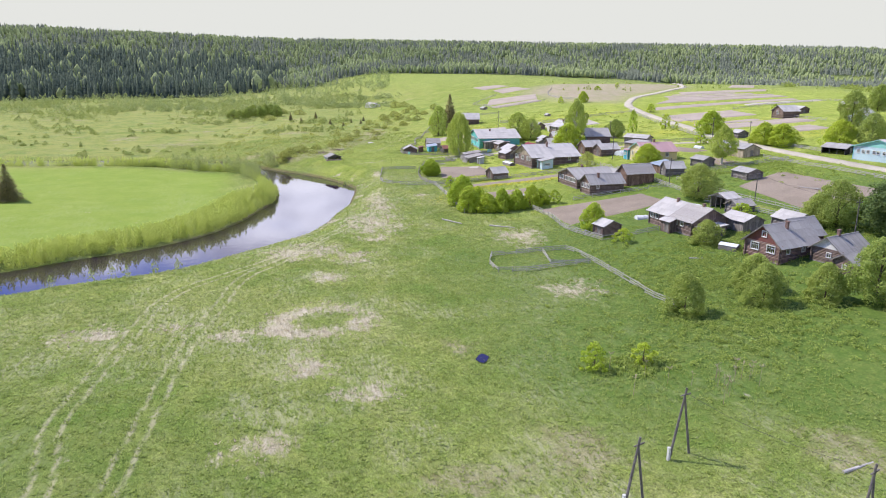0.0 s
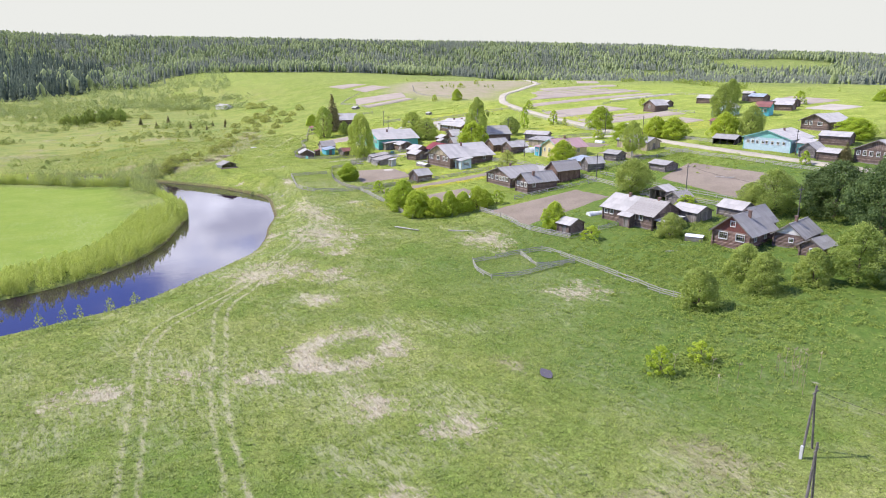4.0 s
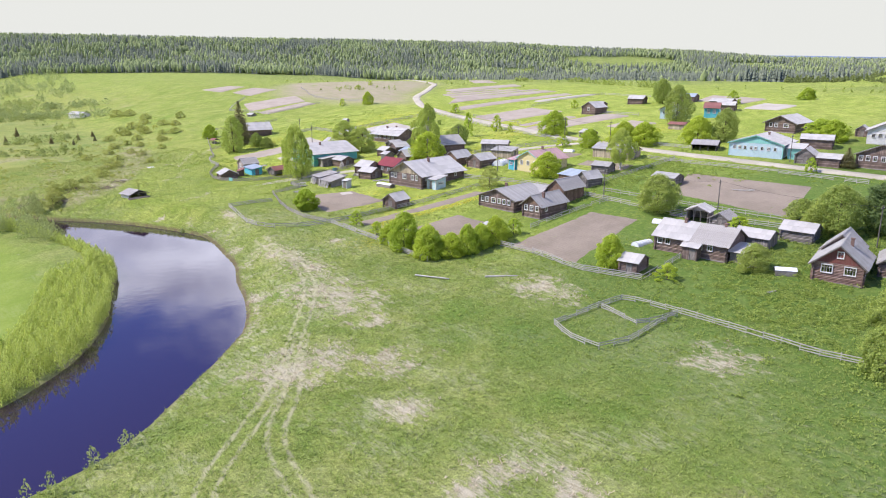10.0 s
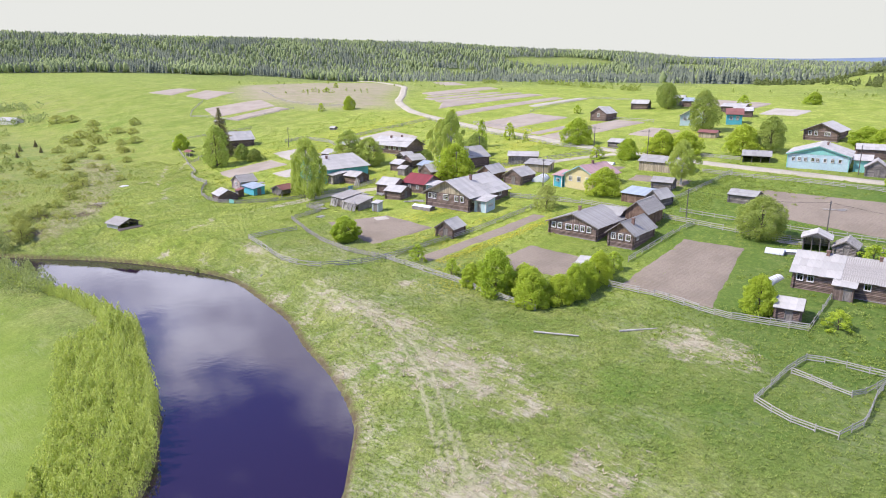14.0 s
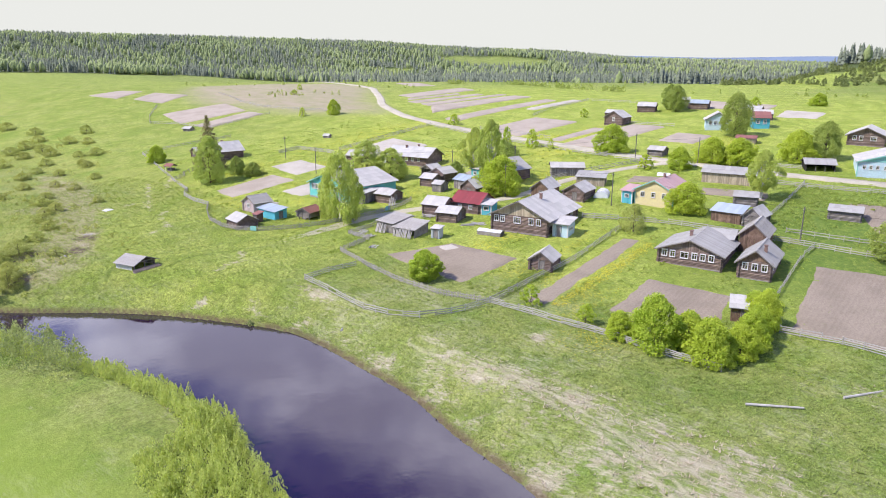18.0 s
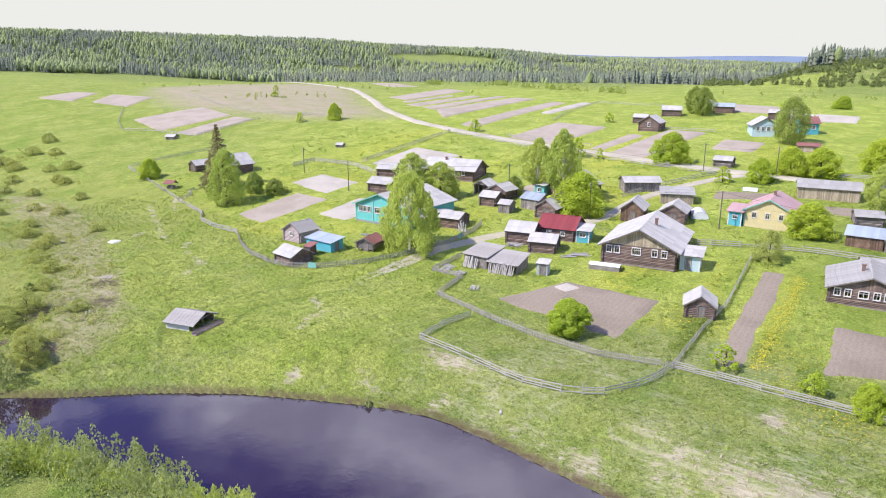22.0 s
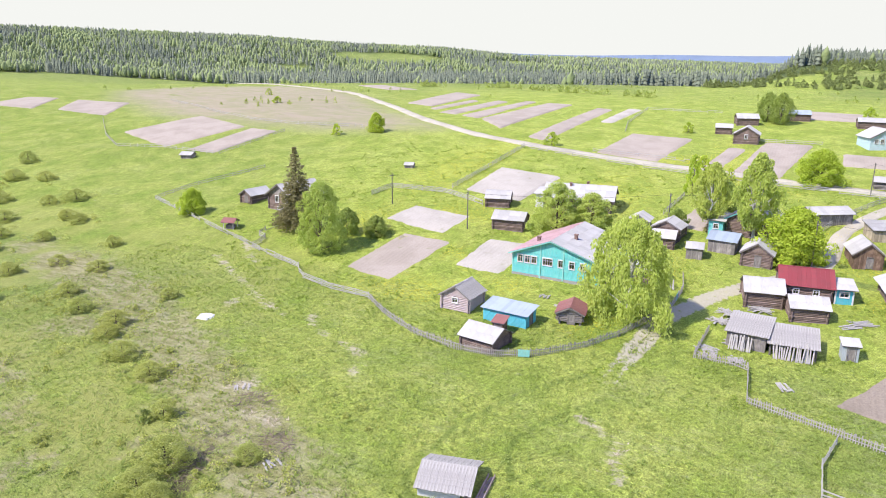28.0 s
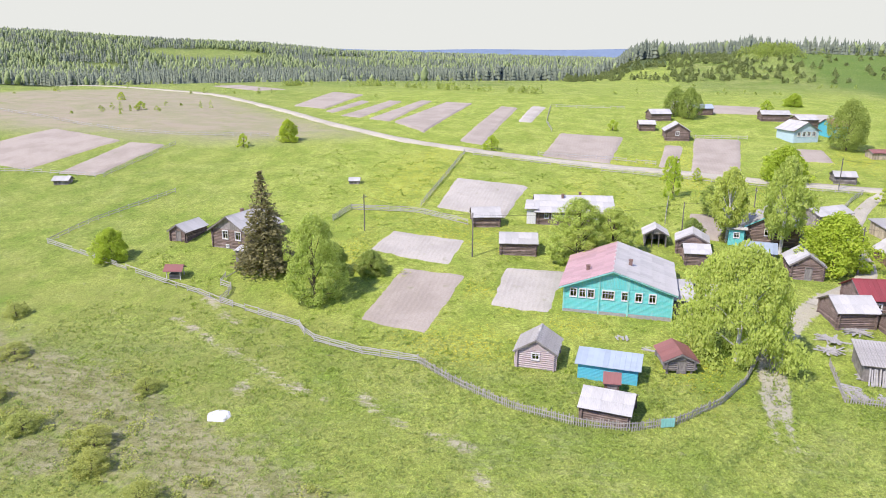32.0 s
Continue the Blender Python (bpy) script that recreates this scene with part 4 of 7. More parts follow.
def wall_geo(length, bottom, top, holes, style):
    """A wall along x, its outer face towards -y, of logs or boards, open at the holes (x, z, w, h)."""
    g = Geo()
    if style == "board":
        k = max(2, int(length / 0.19))
        for i in range(k):
            x0, x1 = length * i / k, length * (i + 1) / k - 0.012
            xm, spans, dz = (x0 + x1) / 2, [(bottom, top)], dice.uniform(-0.012, 0.012)
            for hx, hz, hw, hh in holes:
                if abs(xm - hx) < hw / 2:
                    spans = [(bottom, hz), (hz + hh, top)]
            for z0, z1 in spans:
                if z1 - z0 > 0.05:
                    g.box(x0, -0.02 + dz, z0, x1, 0.03, z1)
        return g
    h, r, ext = (0.25, 0.17, 0.24) if style == "log" else (0.17, 0.045, 0.0)
    n_ = max(1, round((top - bottom) / h))
    h = (top - bottom) / n_
    for i in range(n_):
        z0 = bottom + i * h
        zm, cuts = z0 + h / 2, []
        for hx, hz, hw, hh in holes:
            if hz - 0.02 < zm < hz + hh + 0.02:
                cuts.append((hx - hw / 2, hx + hw / 2))
        x = -ext + dice.uniform(-0.05, 0.05) * (ext > 0)
        end = length + ext + dice.uniform(-0.05, 0.05) * (ext > 0)
        for a_, b_ in sorted(cuts):
            g.log(x, a_, 0.13 if style == "log" else 0.03, z0, h, r)
            x = b_
        g.log(x, end, 0.13 if style == "log" else 0.03, z0, h, r)
    return g


def boards_under(length, base, line, turn_up=0.0):
    """Upright boards between a level and a sloping line, for gables."""
    g = Geo()
    k = max(4, int(length / 0.2))
    for i in range(k):
        x0, x1 = length * i / k, length * (i + 1) / k - 0.012
        z0, z1, dz = line(x0), line(x1), dice.uniform(-0.01, 0.01)
        zm = line((x0 + x1) / 2)
        if max(z0, z1, zm) - base < 0.03:
            continue
        z0, z1 = max(z0, base), max(z1, base)
        y0, y1 = -0.05 + dz, 0.0
        g.add([(x0, y0, base), (x1, y0, base), (x1, y1, base), (x0, y1, base), (x0, y0, z0), (x1, y0, z1), (x1, y1, z1), (x0, y1, z0)],
              [(3, 2, 1, 0), (4, 5, 6, 7), (0, 1, 5, 4), (1, 2, 6, 5), (2, 3, 7, 6), (3, 0, 4, 7)])
    return g


def slope_geo(a, b, c, d, style):
    """A roof slope from eave a-b up to ridge d-c, laid with sheets or boards."""
    a, b, c, d = (Vector(q) for q in (a, b, c, d))
    wide, long = (b - a).length, (d - a).length
    su, sv = {"sheet": (1.0, 1.6), "board": (0.2, 99), "seam": (0.62, 99)}[style]
    nu, nv = max(1, round(wide / su)), max(1, round(long / sv))
    nrm = (b - a).cross(d - a).normalized()
    at = lambda u, v: (a + (b - a) * u) * (1 - v) + (d + (c - d) * u) * v
    g = Geo()
    for i in range(nu):
        ends = (dice.uniform(-0.1, 0.03) / long, 1) if style == "board" else (0, 1)
        for j in range(nv):
            u0, u1 = i / nu, (i + 1) / nu
            v0, v1 = j / nv, min(1.0, (j + 1) / nv + 0.1 / long)
            if style == "board":
                v0 = ends[0]
            up = nrm * (0.05 + dice.uniform(-0.008, 0.012) + (0.012 if i % 2 else 0))
            lo, hi = up + nrm * (0.03 if nv > 1 else 0), up
            gap = 0.0 if style == "sheet" else 0.01 / wide
            g.slab(at(u0 + gap, v0) + lo, at(u1 - gap, v0) + lo, at(u1 - gap, v1) + hi, at(u0 + gap, v1) + hi, 0.035)
    if style == "seam":
        for i in range(nu + 1):
            p, q = at(i / nu, 0) + nrm * 0.06, at(i / nu, 1) + nrm * 0.06
            g.tube(p, q, 0.025, 0.025, 4)
    return g


def sheet_geo():
    """A unit roof sheet with shallow waves across it."""
    g, k = Geo(), 12
    top = [(i / k, j, 0.018 if i % 2 else 0.0) for j in (0, 1) for i in range(k + 1)]
    g.add(top + [(x, y, z - 0.014) for x, y, z in top], [(i, i + 1, i + k + 2, i + k + 1) for i in range(k)])
    n_ = 2 * k + 2
    g.f += [(n_ + i + k + 1, n_ + i + k + 2, n_ + i + 1, n_ + i) for i in range(k)] + [(n_ + i, n_ + i + 1, i + 1, i) for i in range(k)] + [(i + k + 1, i + k + 2, n_ + i + k + 2, n_ + i + k + 1) for i in range(k)]
    return g


def roof_slope(a, b, c, d, style, mat, house):
    """One slope: boards or seamed metal in one skin, or single sheets on a boarded bed."""
    if style == "board":
        a, b, c, d = (Vector(q) for q in (a, b, c, d))
        bed = part("roof_slope", Geo().slab(a, b, c, d, 0.05), BOARD, house)
        nu = max(2, round((b - a).length / 0.3))
        plank = shared(("roof_plank", mat.name), unit_box((b - a).length / nu * 0.96, 0.03), mat)
        up = (b - a).cross(d - a).normalized()
        for i in range(nu):
            u = (i + 0.5) / nu
            lo = a.lerp(b, u) - (d - a).normalized() * dice.uniform(-0.02, 0.12)
            part("plank", plank, mat, bed, "", stretch(lo + up * (0.03 + 0.02 * (i % 2)), d.lerp(c, u) + up * (0.03 + 0.02 * (i % 2))) @ pose(0, 0, 0, dice.uniform(-2, 2)))
        return bed
    if style != "sheet":
        return tagged(part("roof_slope", slope_geo(a, b, c, d, style), mat, house), kind="stuff")
    a, b, c, d = (Vector(q) for q in (a, b, c, d))
    ex, ey = b - a, d - a
    wide, long = ex.length, ey.length
    ez = ex.cross(ey).normalized()
    bed = part("roof_slope", Geo().slab(a, b, c, d, 0.05), BOARD, house)
    nu, nv = max(1, round(wide / 1.05)), max(1, round(long / 1.65))
    sheet = shared(("roof_sheet", mat.name), sheet_geo, mat)
    ux, uy = ex / wide, ey / long
    for i in range(nu):
        for j in range(nv):
            su, sv = wide / nu, long / nv
            slip = dice.uniform(-0.03, 0.03)
            o = a + ux * (i * su) + uy * (j * sv - 0.06 + slip) + ez * (0.05 + 0.02 * (i % 2))
            tilt = Vector(uy) * (sv + 0.12) - ez * 0.035
            m = Matrix((( *(ux * (su + 0.04)), 0), (*tilt, 0), (*ez, 0), (0, 0, 0, 1))).transposed()
            m.translation = o + ez * 0.035
            part("sheet", sheet, mat, bed, "", m)
    return bed


def chimney_geo(h, w=0.45):
    k = max(3, int(h / 0.16))
    rings = []
    for i in range(k):
        rings += [(h * i / k, 0.01 * (i % 2)), (h * (i + 0.86) / k, 0.01 * (i % 2)), (h * (i + 0.9) / k, -0.01)]
    rings += [(h, 0.07), (h + 0.14, 0.07)]
    pts = [(sx * (w / 2 + t), sy * (w / 2 + t), z) for z, t in rings for sx, sy in ((-1, -1), (1, -1), (1, 1), (-1, 1))]
    faces = [(4 * i + j, 4 * i + (j + 1) % 4, 4 * i + 4 + (j + 1) % 4, 4 * i + 4 + j) for i in range(len(rings) - 1) for j in range(4)]
    return Geo().add(pts, faces + [(len(pts) - 4, len(pts) - 3, len(pts) - 2, len(pts) - 1)])


def split(house, name, g, mat, m):
    """Each log or board of a wall as a part of its own: all are closed prisms of one size of mesh."""
    k = 8 if len(g.v) % 12 or len(g.f[0]) == 4 and len(g.f[5]) == 4 and g.f[5][0] < 8 and name == "board" else 12
    per = 6 if k == 8 else 8
    for i in range(len(g.v) // k):
        one = Geo().add(g.v[i * k:i * k + k], [tuple(q - i * k for q in face) for face in g.f[i * per:i * per + per]])
        part(name, one, mat, house, "", m)


def building(name, L, R, depth, wall, rise, ridge, walls, roofs, label, category="shed", style="log", roofing="sheet", peak=0.5, front=(), right=(), left=(), back=(), gable=None, trim=None, chimneys=(), over=0.45, group="", raised=0.0, doors=(), casing=None, open_front=False, lift=0.0):
    """A building on a rectangle whose front runs from L to R. ridge: 'front' (gable to the front), 'side', 'shed' (falls to the front) or 'rear' (falls to the back)."""
    (ax, ay), (bx, by) = L, R
    w, turn = math.hypot(bx - ax, by - ay), math.degrees(math.atan2(by - ay, bx - ax))
    ux, uy = (bx - ax) / w, (by - ay) / w
    vx, vy = -uy, ux
    zf = (height(ax, ay) + height(bx, by)) / 2
    zb = (height(ax + vx * depth, ay + vy * depth) + height(bx + vx * depth, by + vy * depth)) / 2
    house = thing(name, ax, ay, zf + 0.2 * (zb - zf) + lift, turn, label, category, group)
    low, d = -0.9 if not raised else raised, depth
    gable, casing = gable or walls, casing or WHITE
    places = {"front": Matrix(), "right": pose(w, 0, 0, 0, 0, 90), "back": pose(w, d, 0, 0, 0, 180), "left": pose(0, d, 0, 0, 0, -90)}
    lengths = {"front": w, "right": d, "back": w, "left": d}
    tops = {"front": wall, "right": wall, "back": wall, "left": wall}
    if ridge == "shed":
        tops["back"] = wall + rise
    if ridge == "rear":
        tops["front"] = wall + rise
    holes = {"front": list(front), "right": list(right), "back": list(back), "left": list(left)}
    for side in places:
        n_ = lengths[side]
        cut = [(fx * n_, z, ww, hh) for fx, z, ww, hh in holes[side]] + [(fx * n_, low, ww, zz - low) for s_, fx, ww, zz in doors if s_ == side]
        if side == "front" and open_front:
            for i in range(4):
                part("post", Geo().tube((0.1 + (w - 0.2) * i / 3, 0.1, low), (0.1 + (w - 0.2) * i / 3, 0.1, wall), 0.1, 0.09), POLE, house)
            continue
        whole = wall_geo(n_, low, tops[side], cut, style)
        if ax < 62 and side != "back" and style != "siding":
            split(house, "log" if style == "log" else "board", whole, walls, places[side])
        else:
            tagged(part("wall", whole, walls, house, "", places[side]), kind="stuff")
        for fx, z, ww, hh in holes[side]:
            window(house, places[side] @ pose(fx * n_, -0.05 if style == "log" else -0.02, z), ww, hh, casing)
        for s_, fx, ww, zz in doors:
            if s_ == side:
                part("door", shared(("door", ww, zz), lambda: door_geo(ww, zz), BOARD), BOARD, house, "", places[side] @ pose(fx * n_, 0, 0))
    if raised:
        for px, py in ((0.25, 0.25), (w - 0.25, 0.25), (w - 0.25, d - 0.25), (0.25, d - 0.25)):
            part("stilt", shared(("stilt",), lambda: Geo().tube((0, 0, -0.9), (0, 0, 0.6), 0.16, 0.14), LOG_GREY), LOG_GREY, house, "", pose(px, py, 0))
        part("floor", Geo().box(0, 0, raised - 0.12, w, d, raised), BOARD, house)
    elif trim is None and style == "log" and w > 4:
        part("footing", Geo().box(-0.02, -0.02, -1.0, w + 0.02, d + 0.02, -0.02).box(0.05, 0.05, -0.02, 0.1, 0.1, -0.01), STONE, house)
    o = over
    ra, rb = roofs if isinstance(roofs, tuple) else (roofs, roofs)
    if ridge == "front":
        c, z1 = peak * w, wall + rise
        kl, kr = rise / c, rise / (w - c)
        roof_slope((-o, d + o, wall - o * kl), (-o, -o, wall - o * kl), (c, -o, z1), (c, d + o, z1), roofing, ra, house)
        roof_slope((w + o, -o, wall - o * kr), (w + o, d + o, wall - o * kr), (c, d + o, z1), (c, -o, z1), roofing, rb, house)
        line = lambda x: wall + (x * kl if x < c else (w - x) * kr) - 0.02
        tagged(part("gable", boards_under(w, wall, line), gable, house, "", places["front"] @ pose(0, 0.0, 0)), kind="stuff")
        tagged(part("gable", boards_under(w, wall, lambda x: line(w - x)), gable, house, "", places["back"]), kind="stuff")
        part("ridge_cap", Geo().slab((c - 0.16, -o, z1 + 0.03), (c, -o, z1 + 0.1), (c, d + o, z1 + 0.1), (c - 0.16, d + o, z1 + 0.03), 0.03).slab((c, -o, z1 + 0.1), (c + 0.16, -o, z1 + 0.03), (c + 0.16, d + o, z1 + 0.03), (c, d + o, z1 + 0.1), 0.03), rb, house)
        edges = [((-o, -o, wall - o * kl), (c, -o, z1)), ((w + o, -o, wall - o * kr), (c, -o, z1))]
        roof_z = lambda x, y: line(x)
    elif ridge == "side":
        c, z1 = 0.5 * d, wall + rise
        kf = rise / c
        xs = [-o, w + o] if ra is rb else [-o, 0.5 * w, w + o]
        for i, mat in enumerate([ra] if ra is rb else [ra, rb]):
            x0, x1 = xs[i], xs[i + 1]
            way_ = roofing if isinstance(roofing, str) else roofing[i]
            roof_slope((x0, -o, wall - o * kf), (x1, -o, wall - o * kf), (x1, c, z1), (x0, c, z1), way_, mat, house)
            roof_slope((x1, d + o, wall - o * kf), (x0, d + o, wall - o * kf), (x0, c, z1), (x1, c, z1), way_, mat, house)
        line = lambda y: wall + (y if y < c else d - y) * kf - 0.02
        tagged(part("gable", boards_under(d, wall, line), gable, house, "", places["right"]), kind="stuff")
        tagged(part("gable", boards_under(d, wall, line), gable, house, "", places["left"]), kind="stuff")
        part("ridge_cap", Geo().slab((-o, c - 0.16, z1 + 0.03), (w + o, c - 0.16, z1 + 0.03), (w + o, c, z1 + 0.1), (-o, c, z1 + 0.1), 0.03).slab((-o, c, z1 + 0.1), (w + o, c, z1 + 0.1), (w + o, c + 0.16, z1 + 0.03), (-o, c + 0.16, z1 + 0.03), 0.03), ra, house)
        edges = [((w + o, -o, wall - o * kf), (w + o, c, z1)), ((-o, -o, wall - o * kf), (-o, c, z1))]
        roof_z = lambda x, y: line(y)
    else:
        k = rise / d * (1 if ridge == "shed" else -1)
        z0 = wall if ridge == "shed" else wall + rise
        roof_slope((-o, -o, z0 - o * k), (w + o, -o, z0 - o * k), (w + o, d + o, z0 + (d + o) * k), (-o, d + o, z0 + (d + o) * k), roofing, ra, house)
        line = lambda y: z0 + y * k - 0.03
        tagged(part("gable", boards_under(d, wall, line), gable, house, "", places["right"]), kind="stuff")
        tagged(part("gable", boards_under(d, wall, lambda y: line(d - y)), gable, house, "", places["left"]), kind="stuff")
        edges, roof_z = [], lambda x, y: line(y)
    for p, q in edges:
        p, q = Vector(p), Vector(q)
        part("bargeboard", Geo().slab(p + Vector((0, 0, 0.04)), q + Vector((0, 0, 0.04)), q - Vector((0, 0, 0.16)), p - Vector((0, 0, 0.16)), 0.04), trim or BOARD, house)
    if trim is not None:
        for x in (0.0, w):
            part("corner_board", Geo().box(x - 0.1, -0.08, low, x + 0.1, 0.06, wall), trim, house)
    for cx, cy, ch in chimneys:
        part("chimney", shared(("chimney", ch), lambda: chimney_geo(ch), BRICK), BRICK, house, "", pose(cx * w, cy * d, roof_z(cx * w, cy * d) - 0.3))
    return house


def windows_at(fractions, z=1.75, w=0.8, h=1.1):
    return [(f, z, w, h) for f in fractions]


# houses
teal = building("house", (72.7, 263.8), (72.2, 249.7), 15, 3.5, 2.5, "front", TEAL, (PINK_TIN, SLATE), "long teal-painted board house with grey and faded pink roof", "house", "siding", peak=0.45,
                front=windows_at((0.09, 0.175, 0.255), 1.95) + [(0.415, 1.95, 1.5, 1.1)] + windows_at((0.57, 0.695, 0.82), 1.95), gable=TEAL, trim=TEAL_LIGHT, chimneys=[(0.6, 0.35, 1.1), (0.2, 0.25, 1.0)], over=0.6)
for f in (0.33, 0.6):
    part("pilaster", Geo().box(14.1 * f - 0.1, -0.13, -0.3, 14.1 * f + 0.1, -0.02, 3.5 + 2.5 * (f / 0.45 if f < 0.45 else (1 - f) / 0.55) - 0.12), TEAL_LIGHT, teal)
part("plinth", Geo().box(-0.05, -0.1, -0.9, 14.15, 0.05, 0.12), STONE, teal)
building("lean_to", (73.6, 249.3), (73.6, 246.9), 9, 2.3, 0.5, "side", BOARD, SLATE, "grey board lean-to beside the teal house", "shed", "board")
building("house", (72.3, 210.3), (73.9, 198.8), 15.5, 3.2, 2.9, "front", LOG, SLATE_WHITE, "large dark log house with pale sheet roof and white window frames", "house",
         front=windows_at((0.09, 0.2)) + [(0.47, 1.75, 1.3, 1.1)] + windows_at((0.72, 0.85)), right=windows_at((0.1, 0.8)), gable=BOARD_PALE, chimneys=[(0.62, 0.45, 1.4)], over=0.8)
building("porch", (75.2, 198.3), (75.6, 195.4), 3.6, 2.5, 0.6, "shed", PALEBLUE, SLATE, "pale blue boarded porch with a sloping roof", "porch", "board", doors=[("front", 0.4, 0.9, 2.0)], right=[(0.5, 1.2, 1.6, 0.5)], trim=WHITE)
building("house", (73.3, 176.8), (74.3, 166.7), 11, 2.5, 1.9, "front", LOG, SLATE_DARK, "dark log house with dark sheet roof and six windows", "house", front=windows_at((0.1, 0.23), 1.2, 0.75, 1.0) + [(0.42, 1.2, 1.15, 0.95)] + windows_at((0.58, 0.71, 0.845), 1.2, 0.75, 1.0), gable=LOG, chimneys=[(0.4, 0.4, 1.2)], over=0.6, roofing="board")
building("house", (74.0, 163.9), (74.5, 159.2), 9, 2.8, 1.8, "front", LOG, SLATE_DARK, "small dark log house with three white-framed windows", "house", front=windows_at((0.2, 0.5, 0.8), 1.35, 0.75, 1.0), right=windows_at((0.2,), 1.35, 0.75, 1.0), gable=BOARD_BROWN, chimneys=[(0.7, 0.3, 1.3)], over=0.6, roofing="board")
building("barn", (85.5, 167.5), (86.0, 163.2), 8, 3.2, 1.9, "front", BOARD_BROWN, ROOFBOARD, "weathered board barn with a steep plank roof", "barn", "board", "board", over=0.4)
building("shed", (84.0, 173.5), (84.6, 168.4), 5, 2.2, 1.0, "side", LOG_GREY, SLATE_DARK, "low log shed with dark roof behind the house", "shed")
e1 = building("house", (75.2, 131.8), (77.2, 119.2), 8.5, 2.8, 2.2, "side", LOG, (SLATE, ROOFBOARD), "long dark log house, half its roof of worn boards", "house", roofing=("sheet", "board"),
              front=windows_at((0.07, 0.185, 0.64, 0.78), 1.35), gable=LOG, chimneys=[(0.3, 0.45, 1.0), (0.85, 0.5, 0.8)], over=0.6)
building("porch", (74.4, 125.8), (74.8, 123.2), 1.9, 2.3, 0.7, "shed", LOG, SLATE, "dark wooden entrance porch with small roof", "porch", "board", doors=[("front", 0.7, 0.9, 1.9)], over=0.35)
building("lean_to", (78.0, 118.9), (78.3, 116.7), 5, 1.9, 0.5, "shed", BOARD, SLATE_WHITE, "sagging board lean-to at the house end", "shed", "board", "board", doors=[("front", 0.5, 0.9, 1.7)])
red = building("house", (79.4, 105.9), (81.2, 99.2), 9.5, 3.0, 2.9, "front", LOG_RED, SLATE_DARK, "red-brown log house with attic window and grey roof", "house", front=[(0.28, 1.4, 1.5, 1.2), (0.74, 1.4, 1.5, 1.2)], right=windows_at((0.2, 0.62), 1.4), gable=REDBOARD, chimneys=[(0.65, 0.45, 1.5)], over=0.6)
window(red, pose(3.6, -0.06, 3.9), 0.8, 0.9, WHITE)
building("house_wing", (86.2, 107.5), (87.3, 102.5), 6, 3.2, 2.4, "front", LOG, SLATE_DARK, "rear wing of a log house with grey roof", "house", over=0.5)
building("house", (87.3, 99.2), (88.8, 94.4), 8, 2.3, 1.9, "front", LOG, SLATE_DARK, "grey log house with whitewashed gable and ribbed roof", "house", front=[(0.6, 0.9, 0.7, 0.7)], gable=WHITE, chimneys=[(0.5, 0.35, 1.2)], over=0.5, roofing="board")
building("shed", (86.2, 93.0), (86.8, 89.3), 4.5, 2.1, 1.1, "front", LOG, SLATE_DARK, "small dark log shed with a white-framed window", "shed", front=[(0.55, 0.9, 0.6, 0.55)])
building("house", (107.5, 271.0), (109.5, 258.0), 8, 2.6, 2.0, "side", LOG, SLATE_WHITE, "log house with white roof behind a tree", "house", front=windows_at((0.12, 0.22, 0.33, 0.5, 0.65, 0.8), 1.15, 0.7, 0.95), chimneys=[(0.35, 0.4, 1.0), (0.6, 0.55, 1.0)], over=0.7)
building("porch", (107.3, 273.0), (107.4, 271.4), 4, 2.8, 0.6, "shed", WHITE, SLATE_WHITE, "white boarded entrance porch", "porch", "board")
building("house", (82.4, 322.1), (81.2, 315.4), 9, 3.1, 2.2, "front", LOG, SLATE_WHITE, "brown log house with two large white windows", "house", front=windows_at((0.4, 0.78), 1.5, 1.0, 1.3) + [(0.45, 0.1, 0.5, 0.35)], gable=BOARD, over=0.6, chimneys=[(0.4, 0.5, 1.0)])
building("house", (150.2, 160.9), (153.2, 147.7), 14, 3.4, 2.1, "front", PALEBLUE, SLATE_WHITE, "long pale blue board house with white roof", "house", "siding", front=windows_at((0.1, 0.2, 0.3, 0.42, 0.5, 0.62, 0.74, 0.86), 1.7, 0.6, 0.8), gable=TEAL_LIGHT, trim=TEAL_LIGHT, chimneys=[(0.6, 0.5, 1.0)], over=0.5)
building("porch", (154.6, 147.0), (155.4, 143.6), 4, 2.8, 0.8, "shed", TEAL_LIGHT, SLATE_WHITE, "pale teal porch with a white roof", "porch", "board")
building("house", (155.6, 130.5), (156.8, 119.5), 13, 3.4, 2.5, "front", LOG, SLATE, "dark log house with white windows beside the road", "house", front=windows_at((0.08, 0.22, 0.36, 0.52, 0.68, 0.84)), over=0.6, chimneys=[(0.5, 0.5, 1.1)])
building("house", (186.5, 169.7), (187.2, 160.9), 12, 2.9, 2.0, "front", LOG, SLATE_WHITE, "dark log house with pale roof on the slope", "house", front=windows_at((0.18, 0.36), 1.4) + [(0.7, 1.4, 1.4, 1.0)], over=0.8)
building("house", (184.2, 139.5), (187.4, 129.5), 10, 3.6, 2.5, "front", WHITE, SLATE_WHITE, "white boarded house with pale roof", "house", "siding", front=windows_at((0.15, 0.3, 0.45, 0.6, 0.75), 1.6), over=0.5)
building("house", (102.8, 194.5), (102.9, 186.2), 10.5, 3.3, 2.1, "front", CREAM, PINK_TIN, "cream boarded house with red metal roof", "house", "siding", roofing="seam", front=windows_at((0.2, 0.48, 0.76), 1.7, 0.7, 1.0), right=windows_at((0.2, 0.4, 0.7), 1.7), trim=TEAL_LIGHT, chimneys=[(0.5, 0.5, 1.0)], over=0.5)
